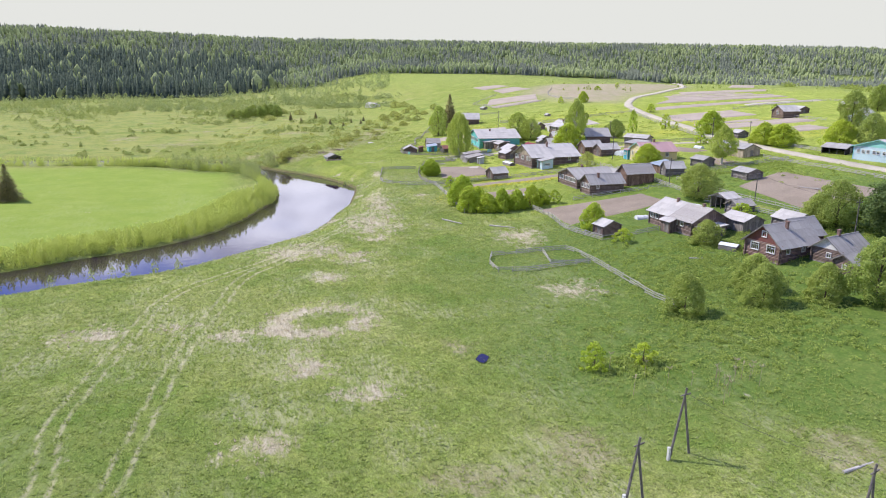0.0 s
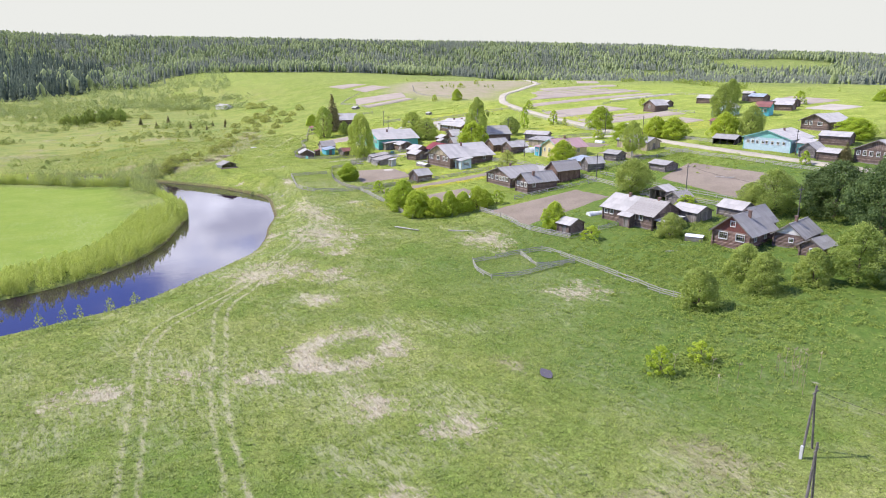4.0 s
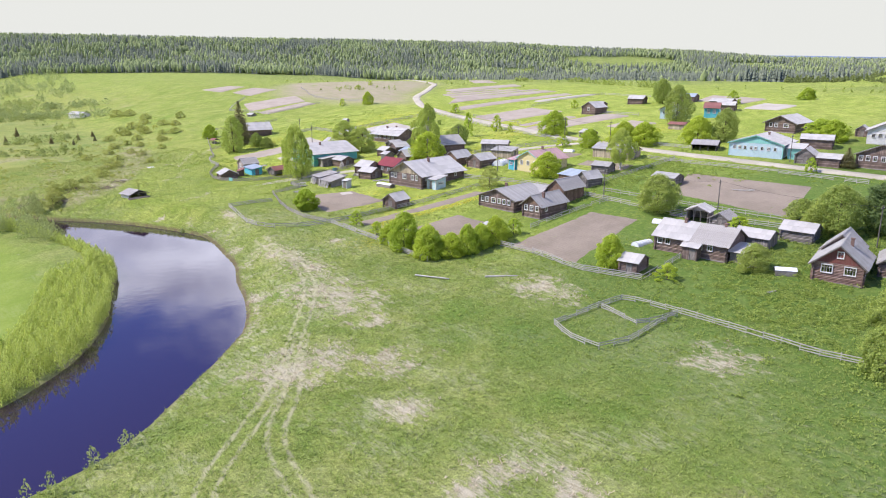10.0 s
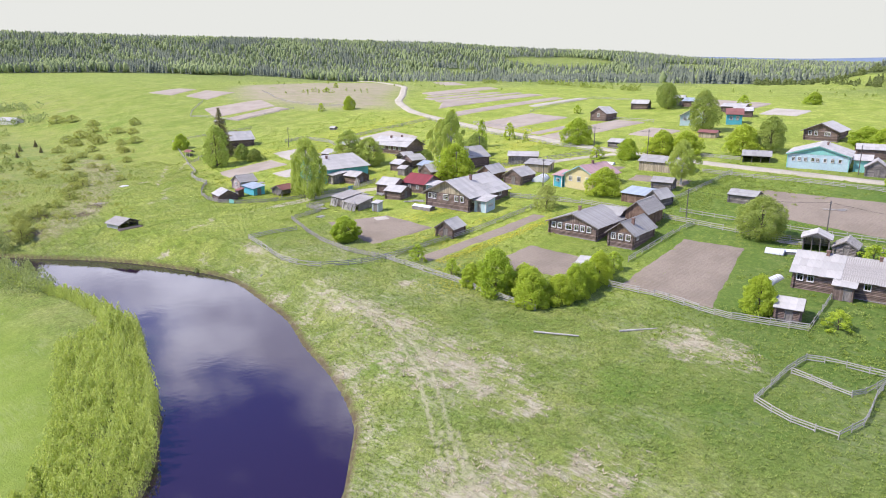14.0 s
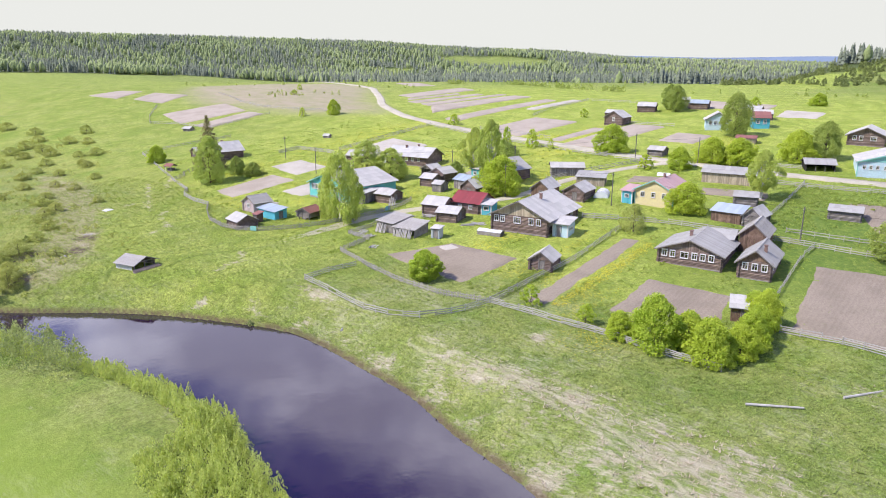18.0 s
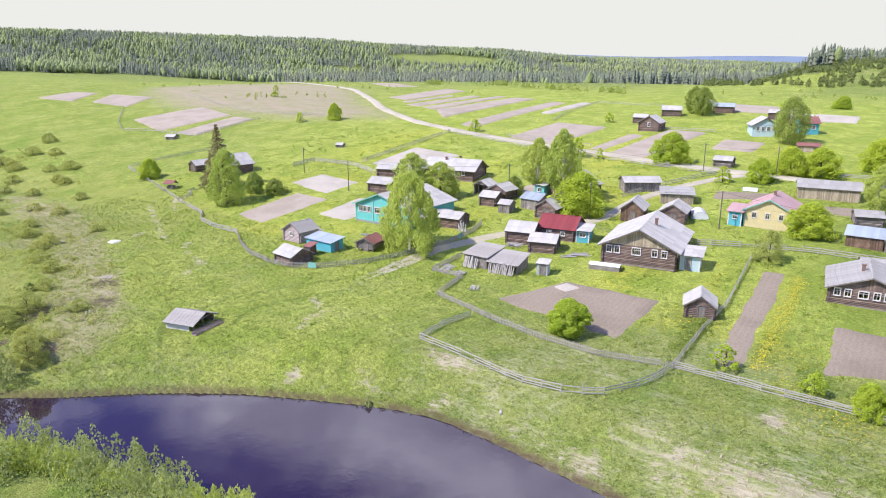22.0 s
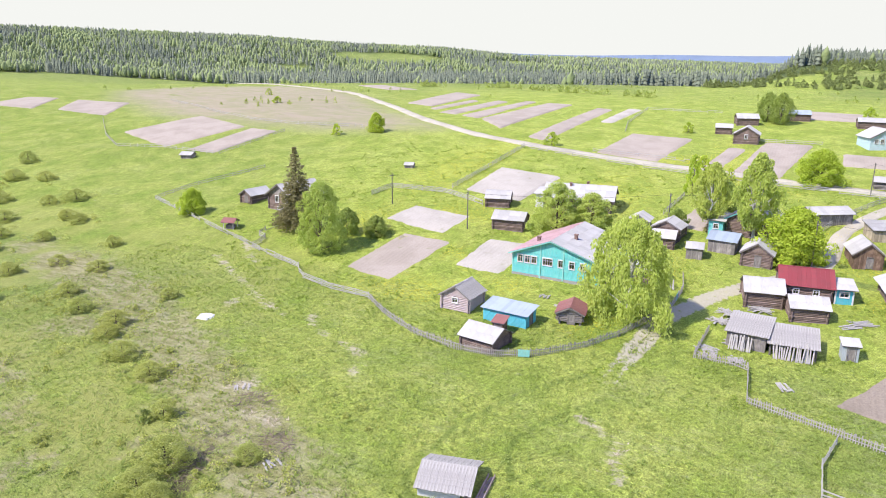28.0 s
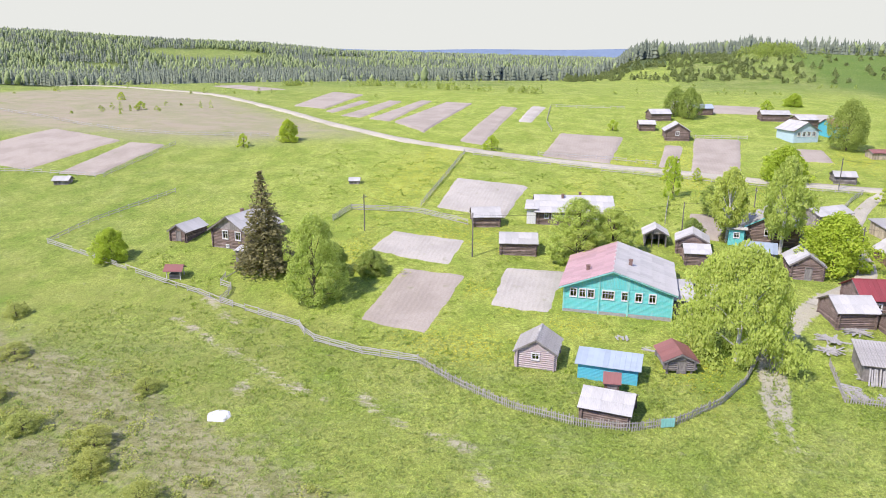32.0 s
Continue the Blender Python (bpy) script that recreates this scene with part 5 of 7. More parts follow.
building("porch", (102.2, 197.2), (102.2, 194.9), 4, 2.7, 0.7, "shed", SKYBLUE, PINK_TIN, "blue boarded porch with red roof", "porch", "board", "seam", front=[(0.5, 1.3, 0.8, 0.6)], trim=WHITE)
building("house", (78.7, 225.1), (79.5, 218.7), 6.5, 2.3, 1.7, "side", LOG, RED_TIN, "dark log cottage with bright red metal roof", "house", roofing="seam", front=windows_at((0.3, 0.7), 0.9, 0.7, 0.7), over=0.45)
building("porch", (79.8, 218.2), (80.2, 216.0), 3, 2.2, 0.5, "shed", SKYBLUE, SLATE_WHITE, "blue and white porch of a red-roofed cottage", "porch", "board", front=[(0.5, 1.0, 1.1, 0.7)], trim=WHITE)
building("house", (105.0, 235.7), (103.8, 227.7), 8, 3.2, 2.3, "front", LOG, SLATE_DARK, "dark log house with teal porch behind birches", "house", front=windows_at((0.4, 0.7), 1.6), over=0.5, trim=TEAL)
building("porch", (103.8, 238.6), (103.6, 236.2), 4, 2.8, 0.6, "shed", TEAL, SLATE, "teal boarded porch of a dark house", "porch", "board", front=[(0.5, 1.3, 0.8, 0.8)])
building("house", (190.6, 210.8), (193.2, 204.0), 8, 3.2, 2.2, "front", PALEBLUE, SLATE_WHITE, "pale blue house with white roof on the upper slope", "house", "siding", front=windows_at((0.2, 0.4, 0.6, 0.8), 1.6))
building("house", (199.5, 198.9), (201.5, 194.5), 6, 3.4, 1.6, "side", SKYBLUE, RUST_TIN, "blue boarded cottage with rust-red roof", "house", "siding", front=windows_at((0.3, 0.7), 1.5))
building("house", (188.0, 244.2), (188.2, 238.0), 7, 2.8, 1.9, "front", LOG, SLATE_WHITE, "small dark log house on the upper slope", "house", front=windows_at((0.5,), 1.4))

# sheds, barns and bath-houses: front corners, depth, wall, rise, ridge, walls, roof, style, roofing, label
SHEDS = [((56.3, 268.0), (56.1, 263.6), 4.6, 2.2, 1.4, "front", PINK, ROOFBOARD, "log", "board", "grey and faded pink log bath-house with dark plank roof"),
         ((55.1, 260.9), (54.5, 254.4), 3.0, 1.85, 0.5, "shed", SKYBLUE, TIN, "siding", "seam", "bright blue boarded shed with zinc roof"),
         ((46.5, 260.1), (45.7, 255.5), 4.4, 1.6, 1.1, "side", LOG, SLATE, "log", "sheet", "brown log shed with grey sheet roof"),
         ((51.4, 257.9), (51.4, 256.4), 1.5, 1.7, 0.4, "shed", BOARD_BROWN, RUST_TIN, "board", "sheet", "small brown board outhouse with red roof"),
         ((58.0, 251.2), (58.6, 248.0), 4.0, 1.7, 0.8, "front", LOG_GREY, RUST_TIN, "log", "sheet", "log storehouse with rusty red roof on stilts"),
         ((90.6, 275.2), (91.4, 269.6), 4.5, 2.1, 1.1, "side", LOG, SLATE, "log", "sheet", "brown log shed with grey roof"),
         ((102.5, 282.0), (103.8, 277.5), 4.5, 1.9, 1.2, "side", LOG, SLATE, "log", "sheet", "low dark log shed with chimney pole"),
         ((83.4, 330.7), (83.1, 327.6), 5.5, 1.8, 1.0, "front", LOG, SLATE_WHITE, "log", "sheet", "log bath-house with pale roof"),
         ((77.3, 315.2), (77.2, 313.4), 1.6, 1.9, 0.3, "shed", BOARD, SLATE_WHITE, "board", "sheet", "pale board outhouse beside a log house"),
         ((100.5, 252.3), (100.6, 248.8), 4, 2.2, 1.0, "front", BOARD, SLATE_WHITE, "board", "sheet", "open woodshed with pale roof"),
         ((98.2, 247.3), (97.8, 242.7), 4.5, 2.3, 1.2, "front", LOG, SLATE_WHITE, "log", "sheet", "log shed with pale gable roof"),
         ((93.1, 246.3), (93.3, 242.8), 4, 2.0, 0.9, "side", LOG, SLATE_WHITE, "log", "sheet", "log shed with white sheet roof"),
         ((95.1, 237.4), (94.5, 233.1), 4.5, 2.2, 1.0, "side", BOARD, TIN, "board", "seam", "board shed with bluish zinc roof")]
SHEDS += [((90.3, 231.6), (90.1, 227.2), 6, 2.3, 1.5, "front", LOG, SLATE_WHITE, "log", "sheet", "dark log barn with white gable roof"),
          ((90.1, 240.1), (90.3, 237.6), 3, 1.8, 0.7, "side", BOARD, SLATE, "board", "sheet", "small grey board shed"),
          ((73.9, 229.3), (74.8, 224.6), 5.2, 2.3, 1.3, "side", LOG, SLATE_WHITE, "log", "sheet", "dark log barn with pale sheet roof"),
          ((71.3, 223.3), (72.3, 219.0), 4.2, 2.0, 1.0, "side", LOG, SLATE_WHITE, "log", "sheet", "small log barn with grey sheet roof"),
          ((60.8, 230.1), (60.5, 225.6), 5, 2.0, 0.8, "shed", BOARD, ROOFBOARD, "board", "board", "ramshackle grey board shed with leaning planks"),
          ((60.1, 225.1), (60.4, 220.0), 4.4, 1.6, 0.9, "shed", BOARD, ROOFBOARD, "board", "board", "old open board shed with grey plank roof"),
          ((62.2, 217.3), (62.5, 215.6), 1.6, 1.9, 0.3, "shed", PALEGREY, SLATE_WHITE, "board", "sheet", "grey-blue outhouse with flat roof"),
          ((95.5, 215.8), (96.2, 211.7), 6.5, 2.4, 1.6, "front", BOARD_BROWN, SLATE, "board", "sheet", "brown board barn with grey roof"),
          ((97.7, 208.9), (98.3, 204.2), 6.5, 2.2, 1.4, "front", LOG, SLATE, "log", "sheet", "dark log barn with grey roof"),
          ((110.2, 212.5), (112.3, 206.4), 4.5, 2.0, 0.7, "shed", BOARD_PALE, SLATE_DARK, "board", "sheet", "pale board shed with dark roof"),
          ((114.9, 222.0), (119.5, 215.6), 4.5, 2.2, 0.9, "side", BOARD, SLATE, "board", "sheet", "long grey board shed beside the lane"),
          ((58.0, 192.6), (58.9, 189.0), 4.6, 1.9, 1.3, "front", LOG, SLATE, "log", "sheet", "dark log bath-house with grey gable roof"),
          ((100.1, 177.3), (100.1, 171.7), 4.4, 2.0, 0.8, "shed", BOARD_BROWN, TIN, "board", "seam", "brown board shed with zinc roof"),
          ((99.9, 171.2), (99.7, 168.0), 5, 2.2, 1.4, "front", LOG_GREY, SLATE, "log", "sheet", "grey log shed with gable roof"),
          ((112.2, 176.8), (113.2, 172.6), 4, 2.0, 0.8, "side", LOG_GREY, SLATE_DARK, "log", "sheet", "grey log shed with dark roof")]
SHEDS += [((127.3, 189.0), (129.0, 177.6), 6, 2.4, 1.2, "side", BOARD_PALE, SLATE_DARK, "board", "sheet", "long pale board barn with dark sheet roof"),
          ((112.9, 159.0), (113.4, 153.6), 4.5, 1.8, 0.8, "side", LOG_GREY, SLATE_DARK, "log", "sheet", "low grey log shed beside a ploughed plot"),
          ((61.6, 129.2), (62.3, 126.2), 4.2, 2.2, 0.9, "side", LOG, SLATE_WHITE, "log", "sheet", "log granary on stilts with pale roof"),
          ((92.3, 136.5), (93.4, 132.5), 4, 2.5, 0.9, "front", BOARD, SLATE_WHITE, "board", "sheet", "open two-storey hay shed with white roof"),
          ((92.8, 131.6), (93.3, 128.3), 4.5, 1.9, 1.0, "front", LOG_GREY, ROOFBOARD, "log", "board", "small log shed with plank roof"),
          ((86.0, 122.8), (86.8, 117.0), 5, 2.1, 1.0, "side", BOARD, SLATE, "board", "sheet", "grey board shed with pale sheet roof"),
          ((94.1, 118.4), (94.8, 113.0), 4.8, 2.1, 1.2, "side", LOG_GREY, SLATE, "log", "sheet", "grey log barn with wide roof"),
          ((57.3, 159.6), (58.2, 156.6), 3.4, 2.0, 0.6, "shed", BOARD_BROWN, SLATE, "board", "sheet", "small board shed among bushes"),
          ((149.6, 171.8), (152.0, 165.7), 6, 1.7, 1.0, "side", DARK, SLATE_DARK, "board", "board", "collapsing dark open shed"),
          ((151.3, 143.4), (152.3, 139.3), 6, 2.3, 1.5, "front", LOG_GREY, SLATE, "log", "sheet", "grey log barn beside the road"),
          ((151.4, 138.0), (152.4, 133.1), 5, 2.1, 0.9, "side", LOG, SLATE, "log", "sheet", "dark log shed beside the road"),
          ((169.0, 150.5), (171.5, 143.2), 5.5, 2.5, 1.1, "side", LOG, SLATE, "log", "sheet", "long log barn with grey roof"),
          ((192.9, 145.8), (193.5, 143.0), 4, 2.1, 1.1, "front", LOG, SLATE, "log", "sheet", "small dark log shed on the slope"),
          ((201.7, 250.8), (202.2, 246.5), 4.5, 2.0, 0.9, "side", LOG, SLATE_WHITE, "log", "sheet", "small log shed on the upper slope"),
          ((220.3, 246.8), (222.0, 240.8), 5, 2.3, 1.2, "side", LOG, SLATE_WHITE, "log", "sheet", "log shed with pale roof on the upper slope"),
          ((235.7, 232.9), (236.8, 226.4), 5, 2.3, 1.1, "side", LOG, TIN, "log", "sheet", "log shed with bluish roof on the upper slope")]
SHEDS += [((147.8, 211.1), (147.8, 207.1), 3.5, 1.7, 0.8, "side", LOG_GREY, SLATE, "log", "sheet", "low grey log shed by the crossroads"),
          ((226.0, 212.7), (226.6, 204.5), 5, 2.2, 1.0, "side", LOG, SLATE, "log", "sheet", "long log shed on the upper slope"),
          ((216.1, 203.9), (218.3, 198.2), 5, 2.2, 1.1, "side", LOG, SLATE_WHITE, "log", "sheet", "log shed with white roof on the upper slope"),
          ((238.5, 238.6), (239.8, 234.6), 3.5, 3.2, 0.8, "side", BOARD, SLATE, "board", "sheet", "tall narrow board shed"),
          ((65.5, 526.0), (69.0, 513.0), 6, 2.2, 1.2, "side", WHITE, SLATE_WHITE, "board", "sheet", "pale farm shed far out in the meadow"),
          ((108.6, 375.3), (109.4, 372.4), 2.5, 1.0, 0.6, "side", BOARD, SLATE_WHITE, "board", "sheet", "tiny board shelter in the pasture"),
          ((121.0, 312.4), (121.5, 310.4), 1.8, 0.7, 0.5, "side", BOARD, SLATE_WHITE, "board", "sheet", "tiny roofed well in the pasture"),
          ((76.5, 245.8), (76.9, 241.6), 4.5, 2.0, 0.9, "side", LOG, SLATE, "log", "sheet", "log shed with leaning poles beside the teal house"),
          ((174.0, 196.0), (174.8, 191.0), 4, 1.6, 0.6, "side", BOARD_PALE, RUST_TIN, "board", "sheet", "low shed with a rusty red roof")]
for L, R, d, wall, rise, ridge, walls, roof, style, roofing, label in SHEDS:
    wide = math.dist(L, R)
    kind = "outhouse" if wide < 2 else "barn" if "barn" in label else "bath_house" if "bath" in label else "granary" if "stilts" in label else "shed"
    wins = windows_at((0.5,), 1.1, 0.8, 0.7) if "bath-house with dark" in label else ()
    side = "right" if ridge in ("side", "shed", "rear") and wide > 3.5 else "front"
    doors = [(side, 0.5 if side == "right" else 0.55, 0.85, min(1.8, wall - 0.15))] if not wins and wall > 1.6 else []
    made = building(kind, L, R, d, wall, rise, ridge, walls, roof, label, kind.replace("_", "-"), style, roofing, front=wins, doors=doors, raised=0.5 if "stilts" in label else 0.0, over=0.35 if wide > 3 else 0.2,
             open_front=("open" in label), chimneys=[])

def river_shed(L, R, d, label):
    """A low open shelter: plank roof on posts, a whitewashed panel in front, one gable end left open."""
    w, turn = math.dist(L, R), math.degrees(math.atan2(R[1] - L[1], R[0] - L[0]))
    t = thing("river_shed", *L, height(*L), turn, label, "shed")
    wall, rise, o = 1.15, 0.85, 0.55
    for px in (0.1, w / 2, w - 0.1):
        for py in (0.1, d - 0.1):
            part("post", shared(("shed_post",), lambda: Geo().tube((0, 0, -0.4), (0, 0, 1.15), 0.08, 0.07, 6), LOG_GREY), LOG_GREY, t, "", pose(px, py, 0))
    part("ridge_post", Geo().tube((w - 0.1, d / 2, -0.4), (w - 0.1, d / 2, wall + rise), 0.08, 0.07, 6), LOG_GREY, t)
    for py in (0.1, d - 0.1):
        part("plate", Geo().tube((-o, py, wall), (w + o, py, wall), 0.08, 0.08, 6), LOG_GREY, t)
    for k in range(4):
        part("board", Geo().box(0, d - 0.02, -0.2 + 0.33 * k, w, d + 0.02, 0.1 + 0.33 * k), BOARD, t)
        part("board", Geo().box(-0.02, 0.1, -0.2 + 0.33 * k, 0.02, d - 0.1, 0.1 + 0.33 * k), BOARD, t)
    tagged(part("gable", boards_under(d, wall, lambda y: wall + (y if y < d / 2 else d - y) * rise / (d / 2)), BOARD, t, "", pose(0, d, 0, 0, 0, -90)), kind="stuff")
    part("whitewashed_board", Geo().box(-0.3, -0.14, -0.1, w - 0.5, -0.06, 0.78), CONCRETE, t, "whitewashed front board")
    part("sill_log", Geo().tube((w, 0, 0.05), (w, d, 0.05), 0.11, 0.1, 8), LOG_GREY, t)
    part("tie_beam", Geo().tube((w - 0.1, 0.1, wall), (w - 0.1, d - 0.1, wall), 0.07, 0.07, 6), LOG_GREY, t)
    kf = rise / (d / 2)
    roof_slope((-o, -o, wall - o * kf), (w + o, -o, wall - o * kf), (w + o, d / 2, wall + rise), (-o, d / 2, wall + rise), "board", ROOFBOARD, t)
    roof_slope((w + o, d + o, wall - o * kf), (-o, d + o, wall - o * kf), (-o, d / 2, wall + rise), (w + o, d / 2, wall + rise), "board", ROOFBOARD, t)
    return t


river_shed((16.8, 249.2), (17.7, 245.4), 4.4, "low open river shed with plank roof and whitewashed board")
trough = thing("trough", 17.0, 243.9, height(17.0, 243.9), 8, "old pinkish plank trough lying beside the river shed", "trough")
for name_, y0_, z1_ in (("base_board", 0.1, 0.1), ("side_board", 0.02, 0.42), ("side_board", 0.6, 0.42)):
    part(name_, Geo().box(0, y0_, -0.1, 5.2, y0_ + (0.5 if z1_ < 0.2 else 0.06), z1_), BOARD_PINK, trough)

# ---- fences ----


def along(line, step):
    p = np.array(line, float)
    seg = np.linalg.norm(np.diff(p, axis=0), axis=1)
    at = np.concatenate([[0], np.cumsum(seg)])
    n_ = max(1, round(at[-1] / step))
    q = np.linspace(0, at[-1], n_ + 1)
    return np.stack([np.interp(q, at, p[:, k]) for k in (0, 1)], -1)


def rail_fence(line, high, rails, label, step=2.4, gaps=0.06):
    pts = along(line, step)
    zs = [height(x, y) for x, y in pts]
    f = thing("rail_fence", 0, 0, 0, 0, label, "fence", "village fences")
    post = shared(("post", "rail"), lambda: Geo().tube((0, 0, -0.3), (0, 0, 1.0), 0.065, 0.055, 6), RAIL)
    rail = shared(("rail",), unit_box(0.035, 0.13), RAIL)
    tops = []
    for (x, y), z in zip(pts, zs):
        lean = (dice.uniform(-4, 4), dice.uniform(-4, 4))
        part("post", post, RAIL, f, "", pose(x, y, z, *lean, dice.uniform(0, 360)) @ Matrix.Diagonal((1, 1, high * dice.uniform(0.98, 1.15), 1)))
        tops.append(z)
    for i in range(len(pts) - 1):
        for k in range(rails):
            if dice.random() < gaps:
                continue
            h0, h1 = (high * (k + 0.7) / rails + dice.uniform(-0.06, 0.06) for _ in range(2))
            part("rail", rail, RAIL, f, "", stretch((*pts[i], tops[i] + h0), (*pts[i + 1], tops[i + 1] + h1)))
    return f


def picket_fence(line, high, label, step=0.26):
    pts = along(line, step)
    f = thing("picket_fence", 0, 0, 0, 0, label, "fence", "village fences")
    stick = shared(("picket",), lambda: Geo().box(-0.05, -0.018, -0.1, 0.05, 0.018, 1.0), PICKET)
    bar = shared(("bar",), unit_box(0.06, 0.08), PICKET)
    run = np.gradient(pts, axis=0)
    ways = np.degrees(np.arctan2(run[:, 1], run[:, 0]))
    for i, (x, y) in enumerate(pts):
        part("picket", stick, PICKET, f, "", pose(x, y, height(x, y), dice.uniform(-5, 5), dice.uniform(-5, 5), ways[i] + dice.uniform(-8, 8)) @ Matrix.Diagonal((1, 1, high * dice.uniform(0.85, 1.15), 1)))
    for i in range(0, len(pts) - 10, 10):
        j = min(i + 10, len(pts) - 1)
        for h in (0.3, 0.75):
            part("bar", bar, PICKET, f, "", stretch((*pts[i], height(*pts[i]) + h * high), (*pts[j], height(*pts[j]) + h * high)))
    return f


GREY_RAILS = "weathered grey rail fence with leaning posts"
for line, high, rails in [
        ([(32.2, 219), (30.3, 209), (29.2, 203), (29.3, 197), (31.3, 193.8), (36.2, 190.8), (42.2, 189.5)], 1.0, 3),
        ([(42.2, 189.5), (42.4, 184.3), (42.2, 178), (42.5, 171.2), (41.7, 166), (41.8, 155.7)], 1.0, 4),
        ([(32.2, 219), (37.5, 219), (42.6, 217.8)], 0.9, 3),
        ([(42.2, 189.5), (52.8, 189.4), (64.8, 188.6), (86, 189.6)], 1.0, 3),
        ([(78.9, 351.4), (74, 337), (70.1, 326), (67.6, 319), (66.3, 314.5), (64.7, 310.9)], 0.9, 3),
        ([(64.7, 310.9), (60.4, 297), (57.5, 294.6), (55.4, 286.7), (54.8, 279.5)], 1.0, 4),
        ([(64.7, 310.9), (68.7, 310.9), (69.5, 313.6), (72, 314), (76.3, 312.6)], 1.0, 3),
        ([(78.9, 351.4), (90, 350.4), (108.4, 345.8)], 0.9, 2),
        ([(98.4, 307.2), (105.3, 306.4), (107.1, 293.5), (104.6, 286.4), (103.4, 283.2)], 1.1, 4),
        ([(110.8, 294), (133.5, 294), (155, 294.3)], 1.1, 3),
        ([(154, 294.3), (152.8, 283), (150.8, 269), (148.5, 256), (146, 243.6), (143, 230), (141, 218), (140, 208)], 1.1, 3),
        ([(182, 459), (172, 435), (160, 410), (153, 389), (151, 370), (156, 348)], 1.0, 2),
        ([(139.8, 446), (122, 422), (113, 406), (116, 390), (115, 368), (142, 367)], 1.0, 2)]:
    rail_fence(line, high, rails, GREY_RAILS)
for line, high, rails in [
        ([(57.4, 153.2), (58.6, 145.3), (57.9, 134.7), (61.3, 124.5)], 1.1, 4), ([(61.3, 124.5), (74, 125.9)], 1.0, 3),
        ([(38.2, 122.3), (36.5, 118.5), (36.3, 113.3), (41.8, 112.1), (49.2, 113), (53.5, 112.8)], 0.9, 3),
        ([(38.2, 122.3), (48.2, 122.4), (53.1, 121.8), (54, 117), (54.4, 112.8)], 0.9, 3),
        ([(54.4, 112.8), (55.1, 102), (55.2, 94.5), (56.5, 89.2)], 1.0, 3), ([(48, 121.9), (46.9, 114.5), (53.3, 113)], 0.8, 3),
        ([(88.2, 199.1), (91.2, 190.6), (93.5, 181.6), (94.1, 170.7), (94.3, 159.7), (94.6, 148), (96.5, 135), (100, 121)], 1.1, 3),
        ([(69, 156.7), (87.8, 157.8), (94, 157.3)], 1.0, 3), ([(105, 168.5), (119.9, 168.4), (137, 169)], 1.0, 3),
        ([(112.9, 248.3), (127.8, 246.9)], 1.0, 3), ([(133.5, 175), (135, 163.4), (137.7, 151), (139.2, 139), (141.5, 122)], 1.0, 3),
        ([(111, 221), (123.6, 216.5), (134, 211.5), (139.5, 208)], 1.1, 3), ([(100, 163.4), (101, 151.2), (102.2, 140.7), (105.5, 121)], 1.0, 2),
        ([(160, 276.5), (160.5, 257), (158, 248)], 1.0, 2), ([(193, 276), (208, 279), (246, 281), (248, 255)], 1.0, 2), ([(193, 238), (193.5, 222)], 1.0, 2), ([(147.5, 197), (150, 180), (151, 173)], 1.0, 3)]:
    rail_fence(line, high, rails, GREY_RAILS)
picket_fence([(54.8, 279.5), (51, 274.5), (47, 267.5), (45.1, 260), (45.3, 255), (47.5, 250.6), (52.5, 245.8), (57.5, 242.7), (62, 241)], 1.0, "grey picket fence curving round the lower yard")
picket_fence([(62, 241), (69.2, 238.4), (76, 238), (81.5, 239)], 1.0, "grey picket fence beside the lane")
picket_fence([(47, 226.3), (45, 220), (43, 214.5), (41, 206), (40.4, 198), (42.2, 189.6)], 0.9, "low grey picket fence along a garden plot")
picket_fence([(64.1, 232.6), (55.6, 233.2), (55.4, 227), (47, 226.3)], 0.9, "grey picket fence round a kitchen garden")


def gate_board(x, y, turn, label):
    t = thing("gate", x, y, height(x, y), turn, label, "gate")
    for i in range(6):
        part("board", Geo().box(-0.7 + i * 0.235, -0.02, 0.1, -0.49 + i * 0.235, 0.02, 1.05), TEAL_LIGHT, t)
    for z in (0.25, 0.8):
        part("crossbar", Geo().box(-0.72, 0.02, z, 0.72, 0.06, z + 0.1), TEAL_LIGHT, t)


gate_board(46.7, 251.6, -70, "small pale teal board gate in the picket fence")
gate_board(72.5, 238.2, 0, "pale teal board gate beside the lane")

# ---- poles ----


def pole(x, y, high, label, crossarm=True):
    t = thing("utility_pole", x, y, height(x, y), dice.uniform(-20, 20), label, "pole", "power poles")
    part("mast", Geo().tube((0, 0, -0.5), (0, 0, high), 0.12, 0.085, 8), POLE, t)
    if crossarm:
        part("crossarm", Geo().box(-0.6, -0.05, high - 0.6, 0.6, 0.05, high - 0.5), POLE, t)
        for px in (-0.5, 0.5):
            part("insulator", Geo().tube((px, 0, high - 0.5), (px, 0, high - 0.36), 0.04, 0.03, 6), CONCRETE, t)
    return t


def frame_pole(x, y, turn, spread, high, label):
    """Two legs that meet at the top, with a concrete stub on one."""
    t = thing("utility_pole", x, y, height(x, y), turn, label, "pole", "power poles")
    part("leg", Geo().tube((-spread / 2, 0, -0.3), (0.15, 0, high), 0.13, 0.1, 8), POLE, t)
    part("leg", Geo().tube((spread / 2, 0, -0.3), (0, 0, high * 0.86), 0.12, 0.1, 8), POLE, t)
    part("stub", Geo().box(-spread / 2 - 0.16, -0.12, -0.3, -spread / 2 + 0.08, 0.12, 1.35), CONCRETE, t, "white concrete stub")
    part("crossarm", Geo().box(-0.55, -0.05, high - 0.7, 0.7, 0.05, high - 0.6), POLE, t)


